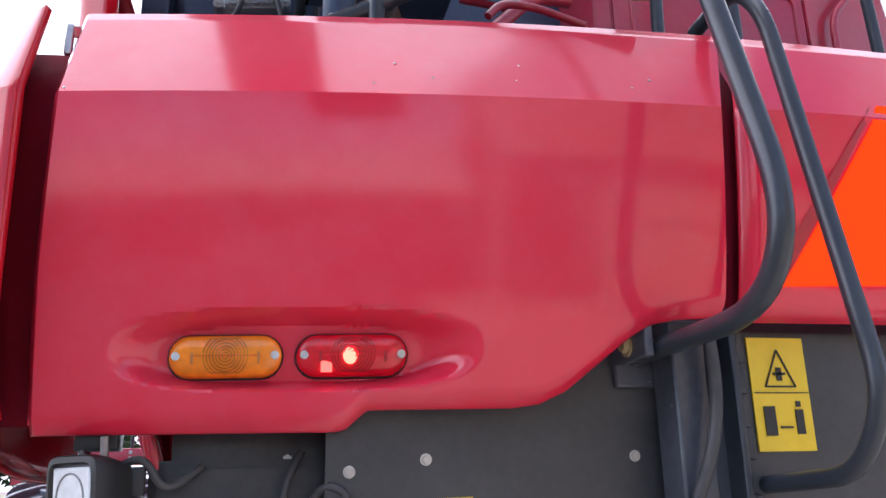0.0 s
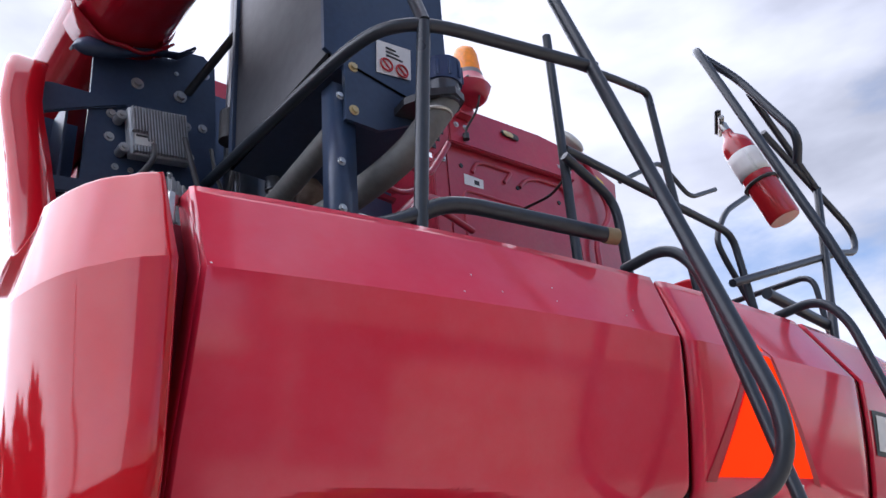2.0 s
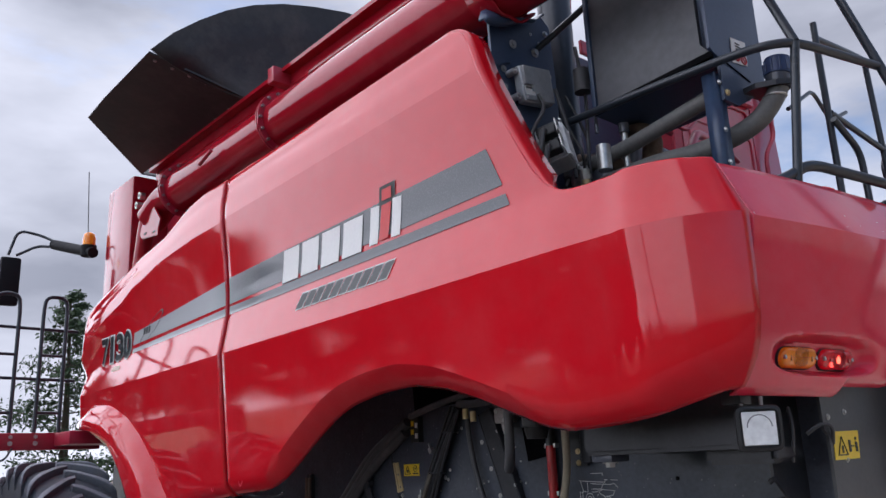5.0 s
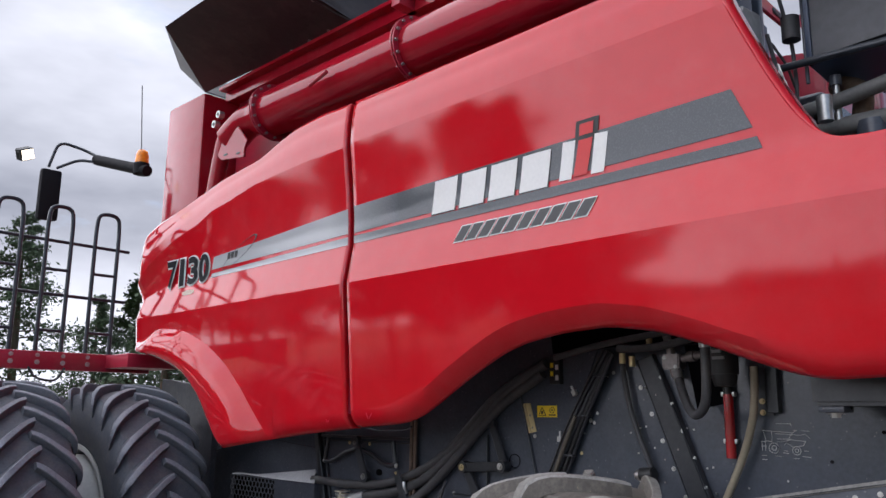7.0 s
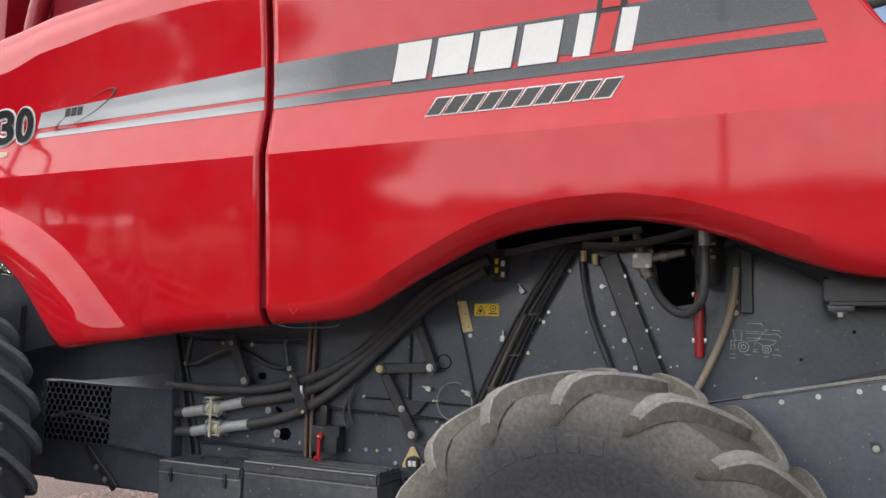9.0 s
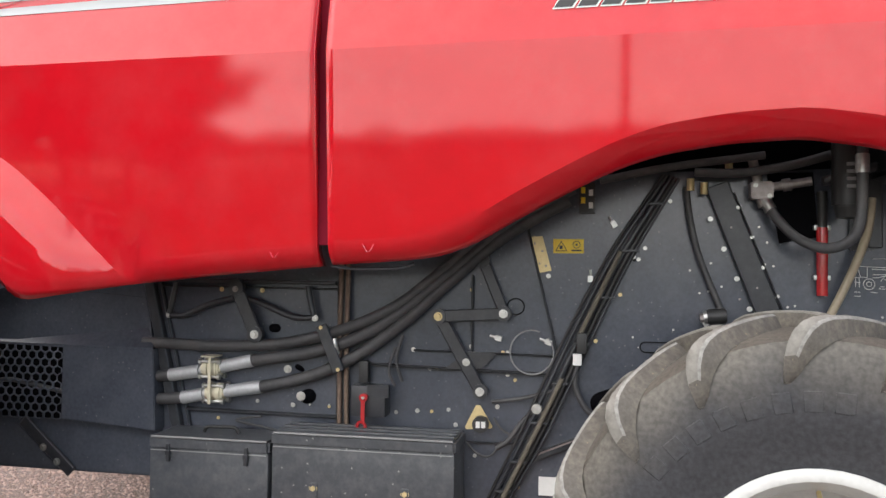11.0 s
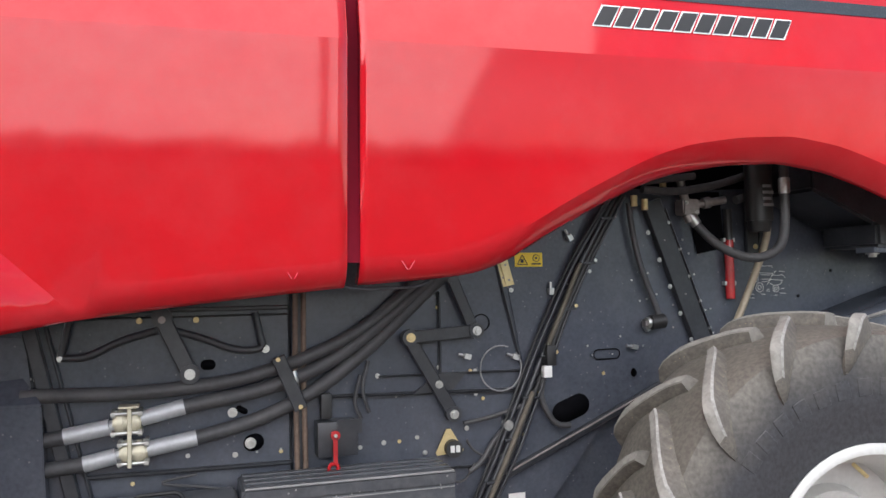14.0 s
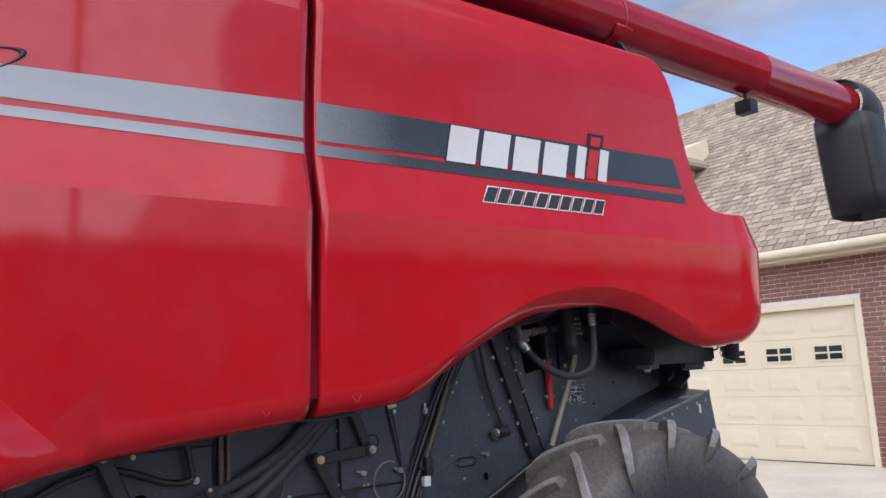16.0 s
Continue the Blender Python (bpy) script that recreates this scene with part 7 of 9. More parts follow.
# wire loop with two pale plugs
tube("wire_loop", [on_wall(2.462 + 0.086 * math.cos(t), 1.296 + 0.088 * math.sin(t), 0.03) for t in (math.pi * (0.62 - 1.85 * k / 28) for k in range(29))], 0.0032, GREY_PLASTIC, combine, "thin looped wire", 0, 6, 1)
for y, z, a in ((2.605, 1.35, 15), (2.405, 1.34, 20), (2.235, 1.60, 90), (2.150, 1.815, 60), (1.804, 1.437, 60), (1.87, 1.354, 10)):
    m = Matrix.Translation(on_wall(y, z, 0.02)) @ pose(0, 0, 0, a, 0, 0)
    bm = bmesh.new()
    add_box(bm, (-0.012, -0.022, -0.010), (0.012, 0.004, 0.010), m)
    add_cyl(bm, m @ Vector((0, 0.004, 0)), m @ Vector((0, 0.028, 0)), 0.006, seg=8)
    part("latch", bm, STEEL, combine, "small zinc latch clip")
# stickers and plates
hinge = wall_plate("hinge_plate", [(2.475, 1.755), (2.425, 1.76), (2.388, 1.622), (2.438, 1.612)], 0.004, BRASS, combine, "yellow zinc hinge plate", 0.004)
for y, z in ((2.455, 1.73), (2.435, 1.65), (2.425, 1.70), (2.41, 1.64)):
    pivot(y, z, 0.009, hinge, STEEL_DULL, 0.006)
wall_plate("hinge_plate", [(2.46, 1.76), (2.455, 1.76), (2.418, 1.615), (2.424, 1.615)], 0.009, BRASS, hinge, "", 0.004)


def pictogram_bars(parent, items):
    for lo, hi in items:
        box("print_bar", lo, hi, INK, parent, "", 0)


warn = wall_plate("warning_sign", [(2.382, 1.748), (2.262, 1.748), (2.262, 1.692), (2.382, 1.692)], 0.002, YELLOW, combine, "yellow warning sticker with black pictograms", 0.004)
bm = bmesh.new()
tri_pts = [on_wall(2.35 + a, 1.718 + b, 0.008) for a, b in ((-0.022, -0.017), (0.022, -0.017), (0.0, 0.021), (-0.022, -0.017), (0.022, -0.017))]
add_tube(bm, tri_pts, 0.0016, 0, 4, 1)
add_tube(bm, [on_wall(2.29 + 0.014 * math.cos(t), 1.726 + 0.014 * math.sin(t), 0.008) for t in (2 * math.pi * k / 16 for k in range(17))], 0.0016, 0, 4, 1)
part("pictogram", bm, INK, warn, "black triangle and ring pictogram")
pictogram_bars(warn, (((SX - 0.0085, 2.345, 1.708), (SX - 0.006, 2.357, 1.722)), ((SX - 0.0085, 2.27, 1.70), (SX - 0.006, 2.31, 1.706)), ((SX - 0.0085, 2.286, 1.722), (SX - 0.006, 2.294, 1.73))))
tag = wall_plate("tag", [(2.432, 0.802), (2.362, 0.802), (2.362, 0.728), (2.432, 0.728)], 0.002, WHITE, combine, "blank white sticker", 0.004)
sens = wall_plate("sensor_plate", [(2.686, 1.074), (2.668, 1.074), (2.618, 0.992), (2.622, 0.984), (2.724, 0.976), (2.730, 0.986)], 0.004, BRASS, combine, "triangular yellow zinc sensor plate", 0.01)
cyl("sensor", on_wall(2.664, 1.002, 0.012), on_wall(2.664, 1.002, 0.045), 0.033, INK, sens, "black round sensor")
for dy in (-0.011, 0.011):
    box("contact", (SX - 0.049, 2.662 + dy - 0.008, 0.99), (SX - 0.043, 2.662 + dy + 0.008, 1.015), WHITE, sens, "white contact square", 0)
pivot(2.675, 1.055, 0.014, sens, BRASS, 0.008)
# battery switch box with red key
sw = box("switch_box", (SX - 0.09, 3.045, 1.02), (SX - 0.01, 3.19, 1.145), BLACK_PART, combine, "black battery switch box with red key", 0.006)
box("switch_lid", (SX - 0.094, 3.03, 1.10), (SX - 0.088, 3.12, 1.15), BLACK_PART, sw, "", 0)
bm = bmesh.new()
add_cyl(bm, on_wall(3.13, 1.10, 0.09), on_wall(3.13, 1.10, 0.115), 0.017, seg=16)
add_box(bm, (SX - 0.115, 3.123, 1.0), (SX - 0.105, 3.139, 1.10))
add_tube(bm, [on_wall(3.138 + 0.017 * math.cos(t), 0.985 + 0.017 * math.sin(t), 0.11) for t in (2 * math.pi * k / 16 for k in range(17))], 0.007, 0, 6, 1)
part("red_key", bm, EXT, sw, "red plastic key on a strap")
bolt(on_wall(3.13, 1.10, 0.113), (-1, 0, 0), 0.007, sw)
box("connector", (SX - 0.05, 3.13, 1.15), (SX - 0.01, 3.17, 1.24), INK, sw, "black cable plug", 0.006)
# scattered bolts
spots = ((4.11, 1.34), (4.1, 1.25), (3.81, 0.97), (3.63, 1.05), (3.47, 1.04), (3.31, 1.04), (3.02, 1.03), (2.93, 1.04), (2.87, 1.04), (2.8, 1.05), (2.77, 0.99), (2.53, 1.18), (2.56, 1.2), (2.6, 1.07), (2.71, 1.54), (2.71, 1.31), (2.95, 1.29), (2.58, 1.29), (2.56, 1.29), (2.88, 1.215), (2.85, 1.215), (2.05, 1.67), (2.07, 1.68), (4.73, 0.91), (4.51, 0.91), (4.29, 0.79), (4.76, 1.5), (4.28, 1.48), (4.35, 1.14), (3.02, 0.96), (2.69, 0.87), (2.4, 1.6), (2, 1.25))
for k, (y, z) in enumerate(spots):
    bolt(on_wall(y, z, 0.004 if not 1.45 < y < 1.78 else 0.02), (-1, 0, 0), (0.0055, 0.0065, 0.005)[k % 3], body, (STEEL, STEEL, BRASS)[(k * 7) % 3])
for y, z in ((4.62, 0.81), (4.55, 0.75)):
    bolt((-1.005, y, z), (-1, 0, 0), 0.011, body)
for y, z in ((1.784, 1.827), (1.734, 1.712), (1.687, 1.599), (1.641, 1.485), (1.591, 1.373)):
    bolt(on_wall(y, z, 0.028), (-1, 0, 0), 0.0068, body)
for y, z in ((1.682, 1.871), (1.633, 1.757), (1.591, 1.643), (1.542, 1.534), (1.499, 1.419)):
    bolt(on_wall(y, z, 0.030), (-1, 0, 0), 0.0055, body)
for y, z in ((1.708, 1.795), (1.614, 1.566), (1.681, 1.428), (1.677, 1.522)):
    bolt(on_wall(y, z, 0.030), (-1, 0, 0), 0.0045, body, STEEL_DULL, False)
for y, z in ((1.856, 1.629), (1.807, 1.651), (1.82, 1.542), (1.917, 1.398), (1.812, 1.354), (1.776, 1.829), (1.778, 1.658), (1.787, 1.549), (1.739, 1.568), (1.603, 1.798), (1.574, 1.739), (1.582, 1.655), (1.551, 1.649), (1.474, 1.499), (1.465, 1.395), (1.50, 1.494),
             (1.327, 1.426), (1.17, 1.463), (1.969, 1.881), (2.104, 1.62), (2.155, 1.62), (4.295, 1.476), (4.126, 1.343), (4.297, 0.791), (4.513, 0.903), (4.085, 0.755), (3.70, 1.085), (3.475, 1.045), (3.395, 1.045), (3.31, 1.048), (2.07, 1.365)):
    bolt(on_wall(y, z, 0.003), (-1, 0, 0), 0.0048, body, STEEL, False)
for y, z in ((2.065, 1.668), (0.816, 1.655), (1.004, 1.543)):
    cyl("hole", on_wall(y, z, -0.002), on_wall(y, z, 0.002), 0.007, W_DARK, body, "", None, 10)
for y in (3.225, 3.255):
    tube("pipe", [on_wall(y, 1.70, 0.03), on_wall(y + 0.005, 1.32, 0.032), on_wall(y, 0.93, 0.03)], 0.010, RUSTY, body, "thin rusty brown pipe", 0.05, 8)
for y, z0, z1 in ((2.99, 1.16, 1.25), (3.02, 1.14, 1.20)):
    tube("cable", [on_wall(y, z1 + 0.1, 0.03), on_wall(y + 0.03, z1, 0.04), on_wall(y, z0, 0.03)], 0.007, HOSE, combine, "loose black cable", 0.04, 8)
# red tube, filters, tan hose near the rear wheel
cyl("red_tube", on_wall(1.383, 1.795, 0.024), on_wall(1.383, 1.54, 0.024), 0.0205, EXT, combine, "red plastic document tube", None, 16)
cyl("red_tube_cap", on_wall(1.383, 1.93, 0.024), on_wall(1.383, 1.795, 0.024), 0.018, INK, combine)
for z in (1.795, 1.607):
    box("tube_clip", (SX - 0.030, 1.354, z - 0.009), (SX - 0.004, 1.366, z + 0.009), STEEL, combine, "bright tube clip", 0.002)
    box("tube_clip", (SX - 0.030, 1.400, z - 0.009), (SX - 0.004, 1.412, z + 0.009), STEEL, combine, "bright tube clip", 0.002)
filt = cyl("oil_filter", on_wall(1.329, 2.14, 0.16), on_wall(1.329, 1.86, 0.16), 0.056, INK, combine, "black spin-on oil filter with pale print", None, 24, 0.008)
cyl("filter_foot", on_wall(1.329, 1.86, 0.16), on_wall(1.329, 1.822, 0.16), 0.050, INK, filt, "", 0.040, 20)
for k in range(4):
    box("print_bar", (SX - 0.2185, 1.300 + 0.012 * (k % 2), 1.925 + 0.026 * k), (SX - 0.212, 1.350, 1.937 + 0.026 * k), GREY_PLASTIC, filt, "", 0)
tube("return_hose", [on_wall(1.585, 1.885, 0.057), on_wall(1.555, 1.82, 0.09), on_wall(1.50, 1.745, 0.15), on_wall(1.42, 1.700, 0.24), on_wall(1.345, 1.74, 0.30), on_wall(1.329, 1.83, 0.314), on_wall(1.329, 2.14, 0.314)], 0.0185, HOSE, combine, "black looped hydraulic hose", 0.09, 12, 7)
for p, q in (((1.600, 1.915, 0.05), (1.572, 1.855, 0.07)), ((1.329, 1.965, 0.314), (1.329, 2.03, 0.314))):
    cyl("ferrule", on_wall(*p), on_wall(*q), 0.0225, STEEL, combine, "bright hose ferrule", None, 18, 0.003)
tube("drain_hose", [on_wall(1.235, 1.90, 0.10), on_wall(1.24, 1.80, 0.095), on_wall(1.262, 1.70, 0.07), on_wall(1.32, 1.55, 0.05), on_wall(1.42, 1.35, 0.045)], 0.0155, mat("tan_clear_hose", (0.32, 0.27, 0.19), 0.45, vary=0.15, scale=20, bump=0.1), combine, "tan translucent drain hose", 0.1, 10)
bm = bmesh.new()
add_box(bm, (SX - 0.085, 1.565, 1.90), (SX - 0.015, 1.645, 1.965))
bmesh.ops.bevel(bm, geom=bm.edges[:], offset=0.006, segments=2, affect="EDGES")
blk = part("valve_block", bm, STEEL_DULL, combine, "cast metal hydraulic valve block")
for a_, b_, r in (((1.565, 1.945, 0.05), (1.43, 1.965, 0.07), 0.017), ((1.53, 1.950, 0.055), (1.50, 1.955, 0.06), 0.024), ((1.615, 1.965, 0.05), (1.635, 2.05, 0.05), 0.018), ((1.605, 1.90, 0.05), (1.595, 1.87, 0.055), 0.020)):
    cyl("fitting", on_wall(*a_), on_wall(*b_), r, STEEL_DULL, blk, "", None, 12)
for y, z in ((1.63, 1.95), (1.58, 1.91)):
    bolt(on_wall(y, z, 0.085), (-1, 0, 0), 0.006, blk)
for pts, r in ((((1.40, 1.96), (1.25, 2.0), (1.12, 2.06)), 0.018), (((1.85, 2.0), (1.7, 1.99), (1.5, 2.02), (1.3, 2.08)), 0.017), (((2.2, 1.97), (1.95, 2.02), (1.6, 2.06)), 0.015)):
    tube("hydraulic_hose", [on_wall(y, z, 0.10) for y, z in pts], r, HOSE, combine, "black hydraulic hose", 0.1, 10)
for y, z in ((1.86, 1.955), (1.81, 1.94), (1.72, 2.02)):
    cyl("fitting", on_wall(y, z - 0.02, 0.05), on_wall(y, z + 0.025, 0.05), 0.014, BRASS, combine, "small brass fitting")
wall_plate("fuse_box", [(2.28, 1.97), (2.22, 1.97), (2.22, 1.85), (2.28, 1.85)], 0.03, INK, combine, "black fuse box with yellow and white labels", 0.006)
for y, z, mt in ((2.265, 1.94, YELLOW), (2.265, 1.90, YELLOW), (2.235, 1.93, WHITE), (2.235, 1.88, WHITE)):
    box("label_plate", (SX - 0.040, y - 0.008, z - 0.012), (SX - 0.036, y + 0.008, z + 0.012), mt, combine, "small label", 0)
# white line drawing sticker of a machine, as plain lines
sk = new("outline_sticker")
sk.parent = combine
tagged(sk, "white line-drawing sticker")
lines = [(-1, 14, 6, 14), (-43, -1, -33, -1), (-41, -1, -41, 15), (-35, -1, -35, 15), (-43, 7, -33, 7), (-40, -20, -23, -19), (-38, -19, -33, -2), (-33, -2, -22, -1), (-22, -1, -22, -19), (-22, -19, 16, -17), (-15, -15, 30, -13), (30, -13, 39, -15), (39, -15, 47, -8), (-13, -6, 13, -6),
         (-5, -1, 13, -5), (13, -5, 39, -3), (39, -3, 35, 4), (35, 4, 17, 7), (17, 7, 5, 1), (0, 5, 15, -15), (15, -15, 23, -21), (-13, -32, 14, -32), (14, -32, 15, -28)]
marks = [(18, -21, 25, -21), (32, -21, 47, -20), (35, 13, 43, 13), (31, 22, 47, 23), (17, 26, 25, 26), (-17, 23, -5, 24), (-43, 23, -33, 23), (-43, 30, -33, 30), (-13, -1, -5, -1), (-3, 17, 7, 18)]
segs = [((1.1752 - 0.002116 * a, 1.6081 - 0.002253 * b), (1.1752 - 0.002116 * c, 1.6081 - 0.002253 * d)) for a, b, c, d in lines + marks]
bm = bmesh.new()
for (ya, za), (yb, zb) in segs:
    add_tube(bm, [on_wall(ya, za, 0.006), on_wall(yb, zb, 0.006)], 0.0011, 0, 4, 1)
for yc, zc, r in ((1.2154, 1.586, 0.020), (1.2154, 1.586, 0.009), (1.1287, 1.579, 0.016), (1.1287, 1.579, 0.007)):
    add_tube(bm, [on_wall(yc + r * math.cos(t), zc + r * math.sin(t), 0.006) for t in (2 * math.pi * k / 16 for k in range(17))], 0.0013, 0, 4, 1)
part("line_print", bm, WHITE, sk)

# perforated screen housing
sc = new("screen_housing")
sc.parent = combine
tagged(sc, "black housing with a hexagon perforated screen")
FXS = -1.03
plate("cover", [(FXS, 4.519, 1.263), (FXS, 4.519, 0.945), (FXS, 4.066, 0.913), (FXS, 4.082, 1.262)], (0.10, 0, 0), BLACK, sc, "", 0.004)
plate("top", [(FXS, 5.05, 1.268), (FXS, 4.082, 1.262), (-0.955, 4.12, 1.30), (-0.955, 4.168, 1.372), (-0.955, 5.05, 1.28)], (0, 0, 0.006), BLACK, sc)
# near-black backing carries the shade behind the screen in its colour
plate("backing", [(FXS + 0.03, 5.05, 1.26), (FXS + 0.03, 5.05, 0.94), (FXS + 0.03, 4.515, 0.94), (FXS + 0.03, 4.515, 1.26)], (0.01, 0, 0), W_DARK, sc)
tube("inner_hose", [(FXS + 0.018, 4.98, 1.07), (FXS + 0.016, 4.80, 1.11), (FXS + 0.016, 4.62, 1.08), (FXS + 0.018, 4.52, 1.06)], 0.010, HOSE, sc, "dusty hose behind the screen", 0.06, 8)
bm = bmesh.new()
hexes = []
R_H, PITCH, ROW = 0.0185, 0.043, 0.033
for j in range(10):
    for k in range(13):
        y = 4.540 + PITCH * (k + 0.5 * (j % 2))
        z = 0.957 + ROW * j
        if y < 5.04 and z < 1.258:
            hexes.append((y, z))
for y, z in hexes:
    # each cell: a web of flat bars round a hexagonal hole
    inner = [bm.verts.new((FXS, y + R_H * math.sin(t), z + R_H * 0.95 * math.cos(t))) for t in (math.pi / 3 * q for q in range(6))]
    outer = [bm.verts.new((FXS, y + PITCH / 1.732 * math.sin(t), z + ROW / 1.5 * math.cos(t))) for t in (math.pi / 3 * q for q in range(6))]
    for q in range(6):
        bm.faces.new((inner[q], inner[(q + 1) % 6], outer[(q + 1) % 6], outer[q]))
bmesh.ops.remove_doubles(bm, verts=bm.verts, dist=0.0015)
part("screen", bm, BLACK, sc, "hexagon perforated screen", thick=0.002)
plate("edge", [(FXS - 0.001, 4.92, 1.278), (FXS - 0.001, 4.515, 1.268), (FXS - 0.001, 4.515, 1.258), (FXS - 0.001, 4.92, 1.268)], (0.004, 0, 0), BLACK, sc)
bar_link("brace", (4.735, 0.925), (4.485, 0.705), 0.052, 0.03, 0.048, BLACK_PART, combine, "black diagonal brace", 0)
plate("panel", [(-0.975, 6.0, 1.62), (-0.975, 4.14, 1.48), (-0.975, 4.05, 0.715), (-0.975, 6.0, 0.715)], (0.02, 0, 0), BLACK, combine, "black lower side panel")
plate("panel", [(-1.12, 6.0, 1.95), (-1.12, 4.45, 1.80), (-1.12, 4.40, 1.60), (-1.12, 4.62, 1.545), (-1.12, 5.3, 1.39), (-1.12, 6.0, 1.30)], (0.02, 0, 0), BLACK, combine, "black upper side panel")
# seam tie
tube("tie_rod", [(-1.40, 3.16, 1.63), (-1.38, 3.10, 1.618), (-1.36, 2.90, 1.622), (-1.36, 2.86, 1.64)], 0.006, BLACK, combine, "thin bent rod under the shield joint")

# tool boxes standing on their shelf
def toolbox(y0, y1, x0, x1, z0, z1, label, latches, ribs):
    root = new("tool_box")
    root.parent = combine
    tagged(root, label)
    box("body", (x0, y0, z0), (x1, y1, z1 - 0.05), BOXPAINT, root, "", 0.008)
    bm = bmesh.new()
    add_box(bm, (x0 - 0.006, y0 - 0.004, z1 - 0.055), (x1, y1 + 0.004, z1))
    bmesh.ops.bevel(bm, geom=bm.edges[:], offset=0.01, segments=2, affect="EDGES")
    lid = part("lid", bm, BOXPAINT, root, "scuffed black lid")
    for k in range(ribs):
        x = x0 + 0.05 + 0.06 * k
        box("rib", (x - 0.012, y0 + 0.01, z1 - 0.001), (x + 0.012, y1 - 0.01, z1 + 0.008), BOXPAINT, lid, "", 0.003)
    box("worn_edge", (x0 - 0.0075, y0 + 0.006, z1 - 0.006), (x0 - 0.001, y1 - 0.006, z1 + 0.0012), GREY_PLASTIC, lid, "worn pale edge", 0.0015)
    box("worn_edge", (x0 - 0.0085, y0 + 0.006, z1 - 0.058), (x0 - 0.0055, y1 - 0.006, z1 - 0.0545), GREY_PLASTIC, lid, "worn pale edge", 0)
    for y in latches:
        bm = bmesh.new()
        add_box(bm, (x0 - 0.014, y - 0.008, z1 - 0.10), (x0 - 0.002, y + 0.008, z1 - 0.03))
        add_box(bm, (x0 - 0.018, y - 0.011, z1 - 0.075), (x0 - 0.004, y + 0.011, z1 - 0.055))
        part("latch", bm, BLACK_PART, root, "dark metal toggle latch", bevel=0.002)
    return root


BOXPAINT = mat("scuffed_black_box_paint", (0.056, 0.060, 0.068), 0.34, vary=0.25, scale=3, fine=60, bump=0.08, dust=(0.22, 0.22, 0.22), dust_amt=0.22, dust_scale=16, specks=0.6, speck_scale=38)
b1 = toolbox(3.475, 3.985, -1.20, -0.97, 0.62, 0.935, "small scuffed black steel tool box with two latches", (3.90, 3.565), 0)
tube("handle", [(-1.10, 3.80, 0.938), (-1.10, 3.79, 0.96), (-1.10, 3.66, 0.962), (-1.10, 3.645, 0.938)], 0.007, INK, b1, "black carrying handle", 0.02)
b2 = toolbox(2.73, 3.46, -1.20, -0.97, 0.55, 0.975, "large scuffed black battery box with ribbed lid", (), 3)
for y in (3.285, 2.92):
    for z in (0.765, 0.71):
        bolt((-1.203, y, z), (-1, 0, 0), 0.011, b2, BRASS)
    box("tab", (-1.206, y - 0.014, 0.69), (-1.2, y + 0.014, 0.785), BOXPAINT, b2, "", 0.001)
box("shelf", (-1.21, 2.70, 0.52), (-0.95, 4.02, 0.55), BLACK, combine, "black box shelf", 0.004)
box("shelf", (-1.21, 3.47, 0.60), (-0.95, 4.0, 0.62), BLACK, combine, "black box shelf", 0.004)

# ---- under the back panels ----
GREY_SHEET = mat("dark_grey_sheet", (0.045, 0.047, 0.05), 0.45, vary=0.2, scale=3, bump=0.05, dust=(0.15, 0.14, 0.13), dust_amt=0.25)
under = plate("rear_plate", [(-1.07, 0.215, 2.02), (-1.07, 0.215, 1.79), (-1.045, 0.215, 1.775), (-1.05, 0.215, 1.55), (-0.50, 0.215, 1.55), (-0.50, 0.215, 2.10)], (0, 0.01, 0), GREY_SHEET, combine, "dark grey rear steel plate")
for x, z in ((-1.035, 1.826), (-0.918, 1.842), (-0.572, 1.842), (-0.95, 1.70)):
    bolt((x, 0.215, z), (0, -1, 0), 0.0062, under)
rear_door = plate("rear_door", [(-0.432, 0.115, 2.03), (-0.432, 0.115, 1.55), (0.35, 0.115, 1.55), (0.35, 0.115, 2.03)], (0, 0.02, 0), GREY_SHEET, combine, "dark grey rear access door", 0.004)
bm = bmesh.new()
add_box(bm, (-0.452, 0.095, 1.55), (-0.440, 0.15, 2.03))
for z in (1.96, 1.86, 1.76, 1.66):
    add_box(bm, (-0.436, 0.108, z - 0.03), (-0.420, 0.118, z + 0.02))
part("hinge_edge", bm, BLACK_GLOSS, rear_door, "slotted black hinge edge", bevel=0.003)
sign = plate("warning_sign", [(-0.412, 0.111, 2.02), (-0.412, 0.111, 1.842), (-0.31, 0.111, 1.842), (-0.31, 0.111, 2.02)], (0, 0.003, 0), YELLOW, combine, "yellow safety sticker with black pictograms")
bm = bmesh.new()
tp = [(-0.388, 1.942), (-0.334, 1.942), (-0.361, 2.0)]
add_tube(bm, [(x, 0.1095, z) for x, z in tp + tp[:2]], 0.0016, 0, 4, 1)
add_box(bm, (-0.366, 0.1085, 1.951), (-0.357, 0.1105, 1.972))
add_box(bm, (-0.372, 0.1085, 1.960), (-0.350, 0.1105, 1.964))
add_box(bm, (-0.397, 0.1085, 1.866), (-0.377, 0.1105, 1.911))
add_box(bm, (-0.341, 0.1085, 1.868), (-0.327, 0.1105, 1.906))
add_box(bm, (-0.338, 0.1085, 1.91), (-0.330, 0.1105, 1.919))
add_box(bm, (-0.370, 0.1085, 1.877), (-0.348, 0.1105, 1.880))
add_box(bm, (-0.409, 0.1085, 1.9315), (-0.313, 0.1105, 1.9328))
part("pictogram", bm, INK, sign, "black pictogram blocks")
